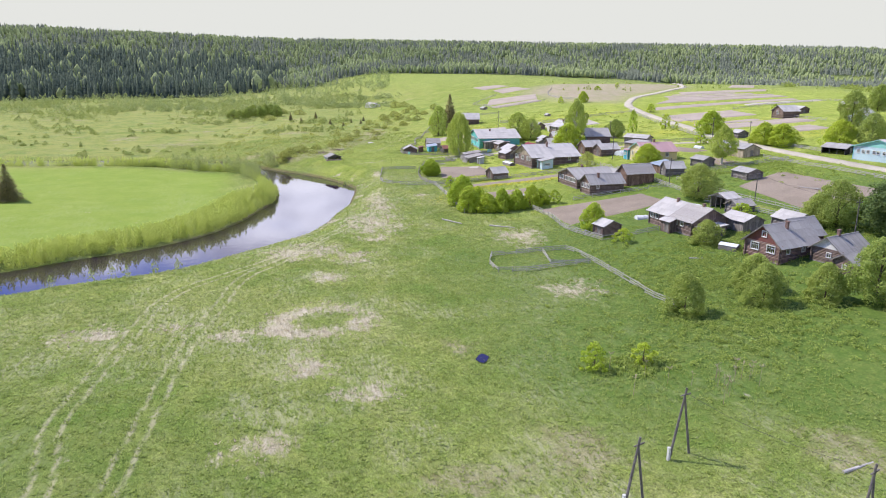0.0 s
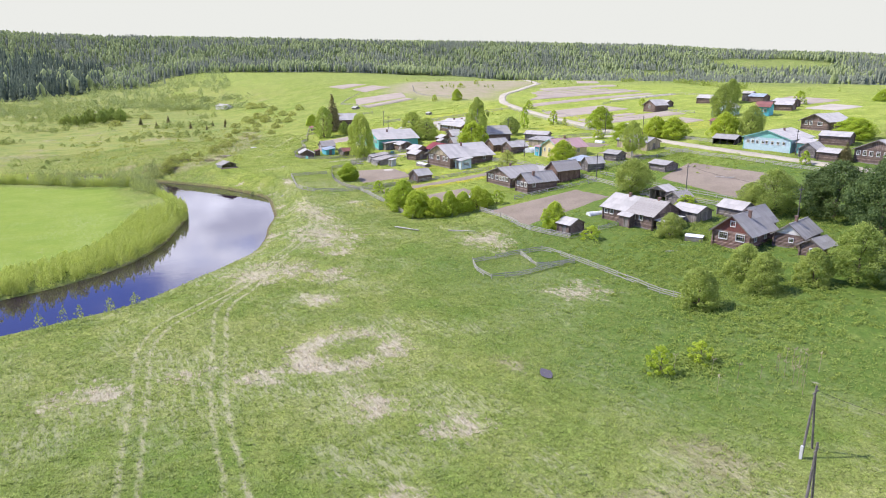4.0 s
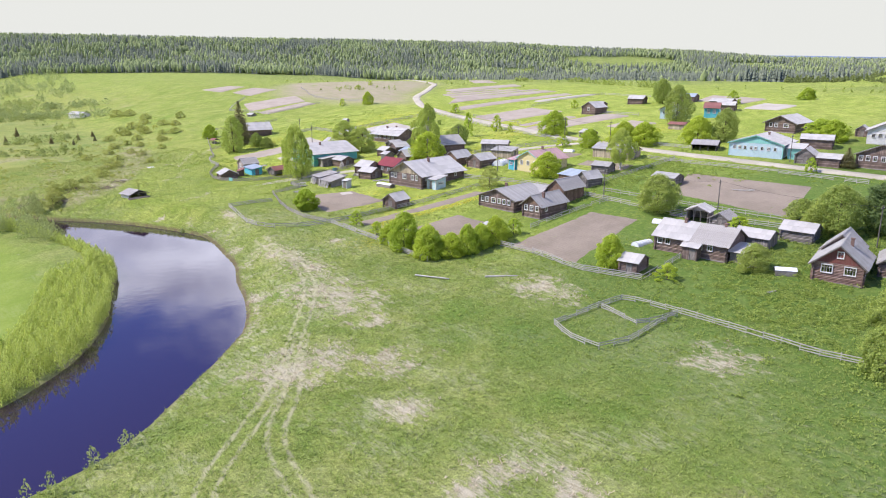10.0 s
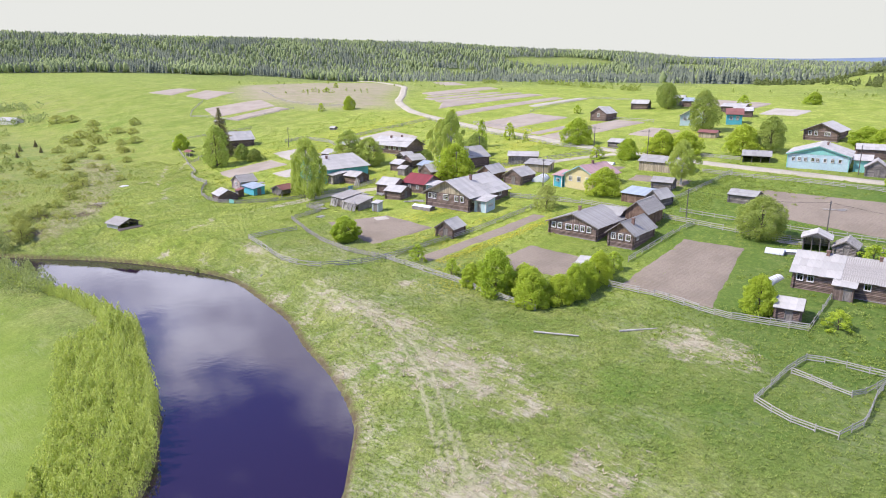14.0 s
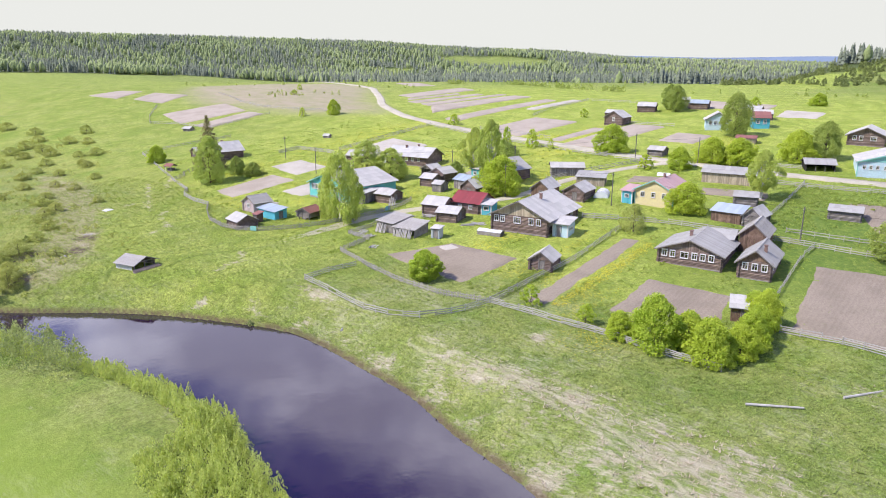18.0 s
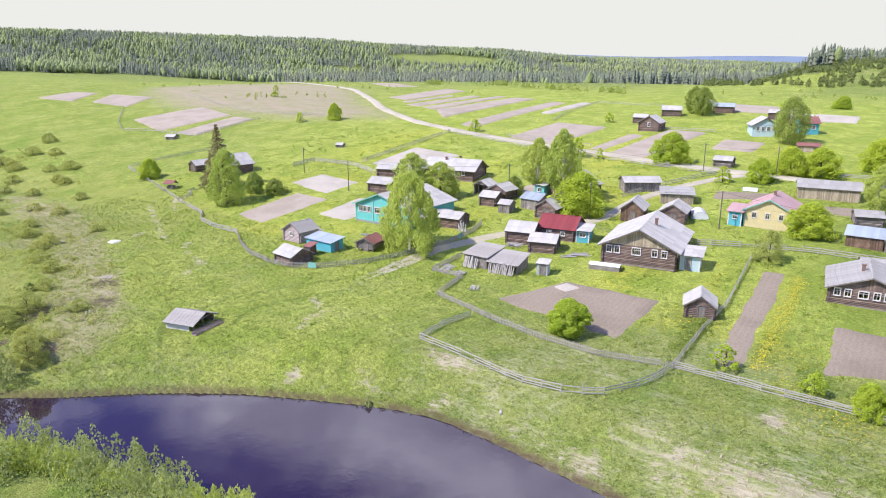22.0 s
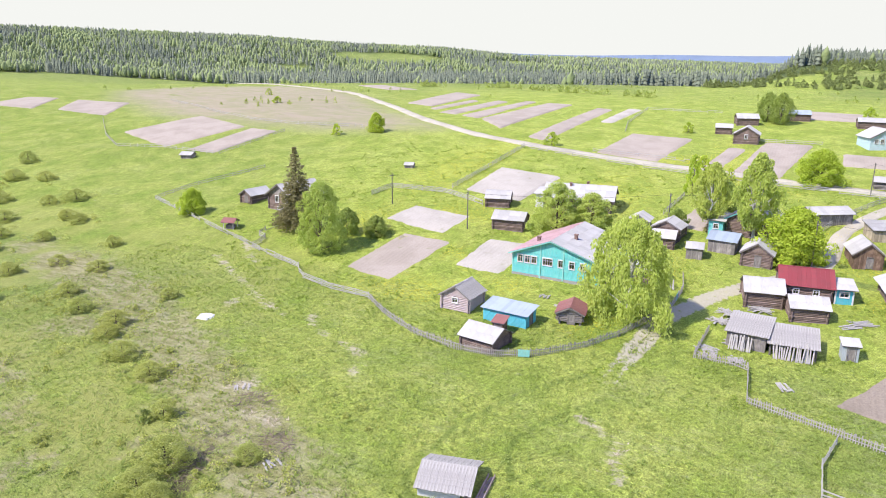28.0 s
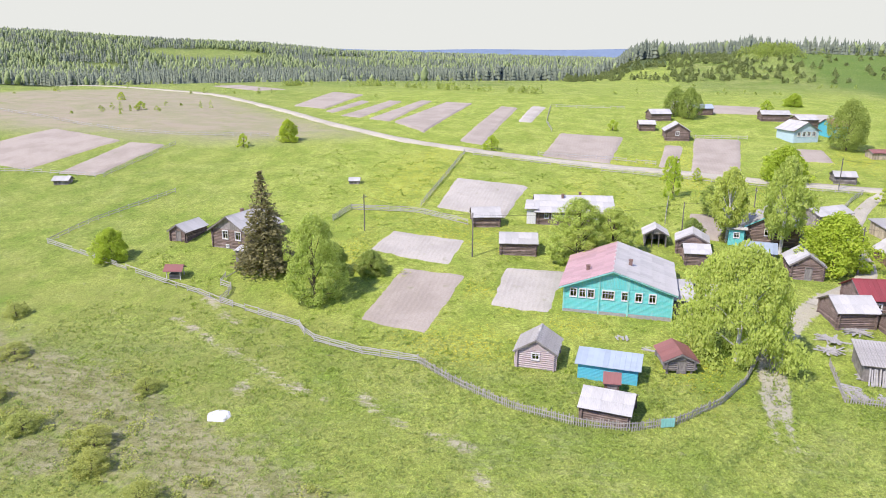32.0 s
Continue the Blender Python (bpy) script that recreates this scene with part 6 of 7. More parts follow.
frame_pole(35.6, 53.4, 15, 2.7, 7.0, "A-shaped grey wooden power pole with a concrete stub")
frame_pole(27.9, 47.6, 20, 2.4, 6.2, "A-shaped dark wooden power pole beside a plank pile")
frame_pole(43.2, 39.5, 20, 2.2, 6.2, "A-shaped dark wooden power pole in the meadow")
for x, y, h in [(88.5, 279.5, 7.2), (95, 300, 6.5), (93.6, 221.5, 7.5), (99, 198, 7.2), (100.5, 104.5, 7.5), (143.8, 196, 7), (105.5, 246, 6.5), (152, 145, 7), (141.5, 212, 7), (115, 233, 7), (103, 136, 6.5), (96, 160, 6.5)]:
    pole(x, y, h, "grey wooden power pole with crossarm")

# ---- small things in the yards ----


def plank_pile(x, y, turn, n_, long, label, mat=RAIL):
    t = thing("plank_pile", x, y, height(x, y), turn, label, "timber")
    for i in range(n_):
        plank = shared(("plank", mat.name), lambda: Geo().box(-0.5, -0.09, 0, 0.5, 0.09, 0.05), mat)
        part("plank", plank, mat, t, "", pose(dice.uniform(-0.3, 0.3), dice.uniform(-0.8, 0.8), 0.03 + 0.045 * (i // 4), dice.uniform(-6, 6), dice.uniform(-5, 5), dice.uniform(-12, 12) if n_ < 18 else dice.gauss(0, 38)) @ Matrix.Diagonal((long * dice.uniform(0.7, 1.1), 1, 1, 1)))


for x, y, turn, n_, long in [(27.2, 46.2, 30, 14, 2.6), (74, 214.8, -60, 16, 3.0), (72.5, 216.3, -50, 12, 2.6), (52.5, 223, 20, 10, 2.2), (57.5, 231.5, 10, 12, 3.0), (64.5, 228, -40, 10, 3.0), (59, 232, 70, 8, 2.5), (64, 266.5, -85, 8, 1.9), (63.5, 252.6, 70, 6, 2.0), (95, 139.5, -70, 10, 4.0), (78.5, 115, 20, 8, 2.5), (120, 140, -60, 10, 5), (73.4, 227.2, -85, 26, 3.2), (70.6, 230.6, 10, 22, 3.2), (67.5, 231.4, 20, 22, 2.8), (62.5, 224.2, -80, 18, 1.6), (61.6, 229.4, -70, 14, 2.2), (57, 228.5, 10, 14, 1.8), (24.8, 276.6, 40, 6, 1.2), (14.5, 263.5, 60, 5, 1.4), (66, 256, 5, 8, 1.5)]:
    plank_pile(x, y, turn, n_, long, "loose pile of weathered grey planks")


def leaning_boards(x, y, turn, n_, label):
    t = thing("leaning_boards", x, y, height(x, y), turn, label, "timber")
    for i in range(n_):
        b_ = shared(("leaning_board",), lambda: Geo().box(-0.08, -0.02, 0, 0.08, 0.02, 1.0), RAIL)
        part("board", b_, RAIL, t, "", pose(0.22 * i + dice.uniform(-0.05, 0.05), -0.7 + dice.uniform(-0.15, 0.15), 0, -dice.uniform(16, 24), dice.uniform(-7, 7), 0) @ Matrix.Diagonal((1, 1, dice.uniform(1.5, 2.3), 1)))


leaning_boards(60.0, 224.6, -87, 20, "row of pale boards leaning on an old shed")
leaning_boards(60.5, 229.6, -93, 12, "grey boards leaning on a ramshackle shed")
leaning_boards(76.4, 241.0, -80, 8, "poles leaning on a log shed")


def half_barrel(x, y, turn, r, long, label, name="greenhouse"):
    """A plastic tunnel on hoops."""
    t = thing(name, x, y, height(x, y), turn, label, "greenhouse")
    k, g = 10, Geo()
    pts = [(sx, r * math.cos(math.pi * i / k), r * 0.95 * math.sin(math.pi * i / k)) for sx in (0, long) for i in range(k + 1)]
    g.add(pts, [(i, i + 1, i + k + 2, i + k + 1) for i in range(k)] + [tuple(range(k, -1, -1)), tuple(range(k + 1, 2 * k + 2))])
    part("film", g, PLASTIC, t)
    for j in range(int(long / 0.8) + 1):
        h = Geo()
        for i in range(k):
            a_, b_ = math.pi * i / k, math.pi * (i + 1) / k
            h.tube((j * 0.8, (r + 0.02) * math.cos(a_), (r + 0.02) * 0.95 * math.sin(a_)), (j * 0.8, (r + 0.02) * math.cos(b_), (r + 0.02) * 0.95 * math.sin(b_)), 0.025, 0.025, 4)
        part("hoop", h, RAIL, t)


half_barrel(103, 202.5, 20, 1.6, 5, "milky plastic tunnel greenhouse")
half_barrel(88, 141, -80, 0.9, 3, "small white plastic tunnel greenhouse")
half_barrel(74, 135.2, -5, 0.9, 4, "small plastic tunnel greenhouse beside a plot")
half_barrel(128, 200, -80, 0.8, 3, "small plastic tunnel greenhouse in a garden")


def cold_frame(x, y, turn, w, d, h, label):
    t = thing("cold_frame", x, y, height(x, y), turn, label, "cold frame")
    part("box", Geo().box(0, 0, -0.3, w, 0.08, h).box(0, d - 0.08, -0.3, w, d, h).box(0, 0.08, -0.3, 0.08, d - 0.08, h).box(w - 0.08, 0.08, -0.3, w, d - 0.08, h), BOARD, t)
    part("cover", Geo().slab((-0.06, -0.06, h), (w + 0.06, -0.06, h), (w + 0.06, d / 2, h + 0.35), (-0.06, d / 2, h + 0.35), 0.03).slab((-0.06, d / 2, h + 0.35), (w + 0.06, d / 2, h + 0.35), (w + 0.06, d + 0.06, h), (-0.06, d + 0.06, h), 0.03), PLASTIC, t)


cold_frame(68.6, 211.1, -81, 4.9, 1.9, 0.8, "long low cold frame with pale film cover")
cold_frame(77.4, 110.7, -56, 3.2, 2.2, 0.9, "old glazed garden frame in tall grass")
cold_frame(88.2, 139.0, -60, 3.0, 1.2, 0.5, "low board garden frame with film cover")


def well_roof(x, y, turn, label):
    t = thing("well", x, y, height(x, y), turn, label, "well")
    for px, py in ((-1, -0.9), (1, -0.9), (1, 0.9), (-1, 0.9)):
        part("post", shared(("well_post",), lambda: Geo().tube((0, 0, -0.2), (0, 0, 1.4), 0.07, 0.07, 6), WHITE), WHITE, t, "", pose(px, py, 0))
    part("shaft", wall_geo(1.4, 0, 0.8, [], "siding"), BOARD, t, "", pose(-0.7, -0.7, 0))
    for k in range(1, 4):
        part("shaft_side", wall_geo(1.4, 0, 0.8, [], "siding"), BOARD, t, "", Matrix.Rotation(radians(90 * k), 4, "Z") @ pose(-0.7, -0.7, 0))
    roof_slope((-1.4, -1.3, 1.3), (1.4, -1.3, 1.3), (1.4, 0, 2.0), (-1.4, 0, 2.0), "sheet", RUST_TIN, t)
    roof_slope((1.4, 1.3, 1.3), (-1.4, 1.3, 1.3), (-1.4, 0, 2.0), (1.4, 0, 2.0), "sheet", RUST_TIN, t)


well_roof(70.8, 321.8, -75, "well with white posts and red roof")


def log_beam(x, y, turn, long, r, label, lift=0.0):
    t = thing("log", x, y, height(x, y) + lift, turn, label, "log")
    part("trunk", Geo().tube((0, 0, r), (long, 0.1, r * 0.8), r, r * 0.75, 8), RAIL, t)


for x, y, turn, long in [(44, 143, -35, 5.5), (35.5, 151, -60, 6), (70, 108, -15, 4), (25, 203, 30, 3), (48, 47, 10, 4)]:
    log_beam(x, y, turn, long, 0.16, "bleached fallen log in the grass")


def water_line(line, label):
    """A wire hung slack between two points."""
    a_, b_ = (Vector(p) for p in line)
    n_, r = 10, 0.018
    at = lambda i: a_.lerp(b_, i / n_) - Vector((0, 0, 0.8 * 4 * (i / n_) * (1 - i / n_)))
    side_ = (b_ - a_).cross(Vector((0, 0, 1))).normalized() * r
    ring_ = (side_, Vector((0, 0, r)), -side_, Vector((0, 0, -r)))
    g = Geo().add([at(i) + q for i in range(n_ + 1) for q in ring_], [(4 * i + j, 4 * i + (j + 1) % 4, 4 * i + 4 + (j + 1) % 4, 4 * i + 4 + j) for i in range(n_) for j in range(4)] + [(3, 2, 1, 0), (4 * n_, 4 * n_ + 1, 4 * n_ + 2, 4 * n_ + 3)])
    tagged(new("power_line", g.mesh("power_line", WIRE)), label, "cable", "power lines")


def top_of(x, y, h):
    return (x, y, height(x, y) + h)


for p, q in [((93.6, 221.5, 7.2), (99, 198, 6.9)), ((99, 198, 6.9), (96, 160, 6.2)), ((88.5, 279.5, 6.9), (95, 300, 6.2)), ((88.5, 279.5, 6.9), (105.5, 246, 6.2)), ((105.5, 246, 6.2), (115, 233, 6.7)), ((115, 233, 6.7), (141.5, 212, 6.7)), ((141.5, 212, 6.7), (143.8, 196, 6.7)), ((35.6, 53.4, 6.6), (43.2, 39.5, 5.8)), ((96, 160, 6.2), (103, 136, 6.2)), ((103, 136, 6.2), (100.5, 104.5, 7.2))]:
    water_line((top_of(*p), top_of(*q)), "thin black wire between power poles")

def brush_pile(x, y, r, h, label):
    """A heap of thin cut branches."""
    t = thing("brush_pile", x, y, height(x, y), 0, label, "brushwood")
    twig = shared(("branch",), lambda: Geo().tube((0, 0, 0), (1, 0.06, 0.02), 0.022, 0.008, 4), BARK_TWIG)
    for i in range(90):
        a_, d_ = dice.uniform(0, 6.283), r * math.sqrt(dice.random())
        part("branch", twig, BARK_TWIG, t, "", pose(d_ * math.cos(a_), d_ * math.sin(a_), dice.uniform(0.0, h) * (1 - 0.8 * d_ / r), dice.uniform(-12, 12), dice.uniform(-28, 12), dice.uniform(0, 360)) @ Matrix.Diagonal((dice.uniform(0.8, 2.0), 1, 1, 1)))


BARK_TWIG = plain("dry_twigs", (0.26, 0.19, 0.165), 0.95, 0, 0.6, 6)
brush_pile(17.2, 265.2, 2.0, 0.8, "heap of brown cut branches in rough grass")
brush_pile(23.0, 273.5, 2.2, 0.6, "heap of grey-brown cut branches in rough grass")
brush_pile(10.5, 270.0, 2.4, 0.5, "low tangle of brown dead branches in a wet hollow")
brush_pile(1.0, 263.5, 2.6, 0.5, "spread of dark dead branches by a wet hollow")
brush_pile(5.0, 257.3, 1.4, 0.5, "tangle of dark dead branches beside a bush")
stone = thing("pale_rock", 39, 296.5, height(39, 296.5), 30, "pale flat slab of rock in the meadow", "rock")
stone.scale = (0.95, 1.25, 0.45)
part("slab", Geo().add([(-1.2, -0.3, 0.25), (-0.5, -0.8, 0.3), (0.6, -0.7, 0.28), (1.2, 0.0, 0.22), (0.7, 0.7, 0.3), (-0.6, 0.6, 0.27), (-1.5, -0.4, -0.2), (-0.6, -1.1, -0.2), (0.8, -1.0, -0.2), (1.5, 0.0, -0.2), (0.9, 0.9, -0.2), (-0.8, 0.9, -0.2)],
                       [(0, 1, 2, 3, 4, 5)] + [(i + 6, (i + 1) % 6 + 6, (i + 1) % 6, i) for i in range(6)]), CONCRETE, stone)
pond = Geo()
pond.add([(0, 0, 0)] + [((1.3 + 0.35 * math.sin(3 * a_ * 0.7)) * math.cos(a_ * 0.5236), (0.9 + 0.2 * math.cos(a_)) * math.sin(a_ * 0.5236), 0) for a_ in range(12)], [(0, i + 1, (i + 1) % 12 + 1) for i in range(12)])
puddle = new("water_puddle", pond.mesh("water_puddle", WATERSKIN))
puddle.matrix_basis = pose(24, 79.5, height(24, 79.5) + 0.13, 0, 0, 60)
tagged(puddle, "small dark puddle in wet meadow", "puddle", kind="structure")

# ---- trees ----
rng = np.random.RandomState(5)


def leaf_quads(centres, size, tall=1.0, out=None, up=0.55):
    """Small leaf-like diamonds, each an island, round the given centres."""
    n_ = len(centres)
    nrm = rng.normal(size=(n_, 3))
    if out is not None:
        nrm = nrm * 0.7 + out
    nrm[:, 2] += up
    nrm /= np.linalg.norm(nrm, axis=1)[:, None]
    a_ = np.cross(nrm, rng.normal(size=(n_, 3)))
    a_ /= np.linalg.norm(a_, axis=1)[:, None]
    b_ = np.cross(nrm, a_)
    if tall > 1:
        b_ = b_ * 0.35 + np.array([0, 0, -0.8])
        a_ = np.cross(b_, nrm)
        a_ /= np.linalg.norm(a_, axis=1)[:, None] + 1e-6
    s_ = (size * rng.uniform(0.6, 1.3, n_))[:, None]
    p = np.stack([centres - a_ * s_ * 0.5, centres - b_ * s_ * 0.5 * tall, centres + a_ * s_ * 0.5, centres + b_ * s_ * 0.5 * tall], 1)
    return p.reshape(-1, 3), np.arange(4 * n_).reshape(-1, 4)


def crown_points(w, h, low, boughs, per, spread, shape, droop):
    """Leaf centres on rounded boughs set over the crown; shape gives its half-width at each relative height, droop how far sprays hang."""
    t = (np.arange(boughs) + rng.uniform(0.1, 0.9, boughs)) / boughs
    rad = np.interp(t, *shape)
    az = np.arange(boughs) * 2.39996 + rng.uniform(-0.5, 0.5, boughs)
    dent = 1 + 0.16 * np.sin(3 * az + 5 * t) + 0.1 * np.sin(5 * az - 9 * t)
    rb = spread * rng.uniform(0.65, 1.35, boughs)
    rr = np.maximum(rad * w / 2 * dent - 0.6 * rb, 0.05 * w * rad) * np.sqrt(rng.uniform(0.45, 1.0, boughs))
    c = np.stack([rr * np.cos(az), rr * np.sin(az), low + t * (h - low - 0.5 * spread)], -1)
    n_ = boughs * per
    way_ = rng.normal(size=(n_, 3)) + np.repeat(np.stack([0.45 * np.cos(az), 0.45 * np.sin(az), 0 * az + 0.35], -1), per, 0)
    way_ /= np.linalg.norm(way_, axis=1)[:, None]
    big = np.repeat(rb, per)[:, None]
    leaf = np.repeat(c, per, 0) + way_ * big * rng.uniform(0.45, 1.0, (n_, 1)) ** 0.6 * np.array([1, 1, 0.72])
    leaf[:, 2] -= droop * big[:, 0] * rng.uniform(0, 1, n_) ** 2
    leaf[:, 2] = np.maximum(leaf[:, 2], 0.1)
    return leaf, way_, c


ROUND = ([0, 0.12, 0.35, 0.6, 0.85, 1], [0.55, 0.85, 1, 0.92, 0.6, 0.15])
DOME = ([0, 0.15, 0.4, 0.7, 0.9, 1], [0.9, 1, 0.97, 0.75, 0.45, 0.1])
TALL = ([0, 0.15, 0.35, 0.6, 0.85, 1], [0.35, 0.75, 1, 0.85, 0.5, 0.1])
OVAL = ([0, 0.1, 0.3, 0.6, 0.85, 1], [0.75, 0.95, 1, 0.92, 0.66, 0.2])
CONE = ([0, 0.1, 0.3, 0.6, 0.85, 1], [0.8, 1, 0.95, 0.7, 0.38, 0.06])
KINDS = {  # width, height, crown foot, boughs, leaves a bough, bough size, leaf size, leaf length, shape, leaves, bark, droop
    "birch": (12.5, 14, 1.0, 120, 210, 1.2, 0.24, 1.7, OVAL, LEAF_BIRCH, BIRCH_BARK, 1.5), "tallbirch": (7.5, 14, 3.2, 80, 150, 0.8, 0.23, 1.7, TALL, LEAF_BIRCH, BIRCH_BARK, 1.3),
    "poplar": (9.2, 13.4, 0.6, 130, 170, 1.05, 0.23, 1.0, OVAL, LEAF_BIRCH, BARK, 0.5),
    "decid": (8.5, 9.5, 0.9, 110, 165, 1.1, 0.21, 1.0, ROUND, LEAF_GREEN, BARK, 0.3), "dark": (12, 12, 1.0, 110, 150, 1.3, 0.29, 1.0, ROUND, LEAF_DARK, BARK, 0.3),
    "bush": (6.5, 5.8, 0.1, 95, 150, 0.9, 0.2, 1.0, DOME, LEAF_LIME, BARK, 0.2), "roundbush": (5.6, 6.1, 0.1, 120, 190, 0.72, 0.19, 1.0, ROUND, LEAF_LIME, BARK, 0.1),
    "palebush": (5.5, 5.5, 0.05, 40, 150, 0.8, 0.16, 1.0, DOME, LEAF_OLIVE, BARK, 0.2), "shrub": (3.4, 3.4, 0.1, 26, 60, 0.42, 0.2, 1.0, DOME, LEAF_LIME, BARK, 0.2), "dullbush": (6.5, 5.8, 0.1, 80, 130, 0.88, 0.21, 1.0, DOME, LEAF_GREEN, BARK, 0.2)}
LABELS = {"poplar": "dense pale green leafy tree beside a spruce", "birch": "large weeping birch with fresh green leaves", "tallbirch": "tall slender birch with white trunk", "decid": "round-crowned green leafy tree", "dark": "broad dark green tree", "bush": "dense bright green bush", "roundbush": "round bright green bush beside a ploughed plot",
          "palebush": "thin yellow-green willow bush in rough grass", "shrub": "small bright green shrub", "spruce": "dark green spruce with drooping boughs", "smallspruce": "small dark green spruce", "dullbush": "dense green bush in tall grass"}


def trunk_geo(h, r, tips, lean):
    g = Geo()
    p, steps = Vector((0, 0, -0.3)), 4
    for i in range(steps):
        q = Vector((lean[0] * (i + 1) / steps, lean[1] * (i + 1) / steps, h * 0.9 * (i + 1) / steps))
        g.tube(p, q, r * (1 - i / steps * 0.8), r * (1 - (i + 1) / steps * 0.8), 7)
        p = q
    for x, y, z in tips:
        foot = Vector((lean[0] * z / h * 0.6, lean[1] * z / h * 0.6, max(0.3, z * 0.6 - 0.2 * math.hypot(x, y))))
        mid_ = foot.lerp(Vector((x, y, z)), 0.55) + Vector((0, 0, 0.25))
        g.tube(foot, mid_, r * 0.34, r * 0.2, 5)
        g.tube(mid_, (x * 0.92, y * 0.92, z * 0.97), r * 0.2, r * 0.06, 4)
    return g


PROTO = {}


def tree_parts(kind, k):
    if (kind, k) in PROTO:
        return PROTO[kind, k]
    if kind in ("spruce", "smallspruce"):
        h, w = 14.0, 7.0
        pts, g = [], Geo().tube((0, 0, -0.3), (0, 0, h * 0.97), 0.24, 0.03, 7)
        for lv in range(34):
            t = lv / 33
            z, rad = 0.9 + (h - 1.0) * t, (w / 2) * (1 - t) ** 0.92 * rng.uniform(0.72, 1.18) + 0.12
            for b_ in range(44 if t < 0.6 else 22):
                a_ = rng.uniform(0, 6.283)
                for s_ in np.linspace(0.35, 1, max(2, int(rad * 3))):
                    d_ = rad * s_ * rng.uniform(0.85, 1.1)
                    pts.append((d_ * math.cos(a_) + rng.normal(0, 0.1), d_ * math.sin(a_) + rng.normal(0, 0.1), z - 0.33 * d_ + rng.normal(0, 0.09)))
            if lv % 3 == 0:
                a_ = rng.uniform(0, 6.283)
                g.tube((0, 0, z), (rad * 0.8 * math.cos(a_), rad * 0.8 * math.sin(a_), z - 0.25 * rad), 0.05, 0.015, 4)
        v, f = leaf_quads(np.array(pts), 0.36, 1.0, None, 1.2)
        PROTO[kind, k] = (w, h, g.mesh("trunk", BARK), big_mesh("crown", v, f, NEEDLE))
        return PROTO[kind, k]
    w, h, low, boughs, per, spread, size, tall, shape, leaf, bark, droop = KINDS[kind]
    pts, out, c = crown_points(w, h, low, boughs, per, spread, shape, droop)
    v, f = leaf_quads(pts, size, tall, out)
    far = c[np.argsort(-rng.uniform(size=len(c)))][: 16 if h > 7 else 9]
    g = trunk_geo(h, 0.02 * h + 0.02, [tuple(q) for q in far], (rng.uniform(-0.4, 0.4), rng.uniform(-0.4, 0.4)))
    PROTO[kind, k] = (w, h, g.mesh("trunk", bark), big_mesh("crown", v, f, leaf))
    return PROTO[kind, k]


def tree(x, y, h, w, kind, turn=None, flat=1.0):
    k = dice.randrange(3 if kind in ("bush", "decid", "shrub", "dullbush") else 2 if kind in ("birch", "tallbirch", "dark") else 1)
    pw, ph, trunk, crown = tree_parts(kind, k)
    name = "spruce" if "spruce" in kind else "birch" if "birch" in kind else "tree" if kind in ("decid", "dark", "poplar") else "bush"
    label = LABELS[kind]
    t = thing(name, x, y, height(x, y), dice.uniform(0, 360) if turn is None else turn, label, "tree" if name != "bush" else "bush")
    t.scale = (flat * w / pw, w / pw, h / ph)
    part("trunk", trunk, BARK, t)
    part("crown", crown, BARK, t)


TREES = [(75.6, 309.3, 15.2, 9.2, "spruce"), (68.0, 298.0, 12.6, 7.8, "poplar", 30, 0.95), (62.8, 243.0, 14.4, 13.2, "birch", -25, 0.66), (91.2, 263, 10.3, 9.2, "poplar"), (94.4, 257.6, 8.2, 8.6, "poplar"), (101, 231, 16, 8, "tallbirch"), (105.2, 238.7, 13, 7.5, "tallbirch"), (95.6, 224.3, 8.8, 10.9, "bush"), (74.7, 335.8, 5.3, 5.7, "bush"),
         (78.5, 293.4, 3.4, 5, "palebush"), (130.3, 245.9, 8.7, 3.7, "shrub"), (144.7, 239.8, 3.1, 2, "shrub"), (152, 340.5, 5.8, 5.3, "bush"), (143.7, 349, 3.5, 3.3, "shrub"), (193.5, 413, 2.8, 4, "shrub"), (220, 440, 3.1, 3.3, "shrub"), (160.9, 288.5, 3.9, 4.4, "shrub")]
TREES += [(200.2, 258.7, 3.4, 3.5, "shrub"), (232.2, 239, 9.7, 7.6, "decid"), (183.7, 199.5, 13, 10, "decid"), (147, 221.6, 8, 10, "bush"), (106, 238.1, 3.4, 3.7, "smallspruce"), (268, 194.5, 4.7, 7, "bush"), (237.6, 209.5, 5.5, 5.2, "shrub"), (44.4, 203.9, 4.9, 5.7, "roundbush"), (45.4, 184.5, 3.2, 3.2, "shrub"),
          (147.3, 193.6, 6.5, 8.5, "bush"), (149, 187.4, 6.6, 9.6, "bush"), (137, 198.1, 5.5, 6.5, "bush"), (85.8, 187, 5.4, 5.3, "palebush"), (102.3, 183.2, 6.3, 8.2, "bush"), (133.1, 205.5, 3.8, 4.1, "shrub"), (43.6, 164.8, 7, 6.8, "bush"), (43.4, 157.8, 5.7, 6.4, "bush"), (50.5, 154.8, 5.3, 4.6, "bush"), (44, 174.8, 3.1, 3, "shrub")]
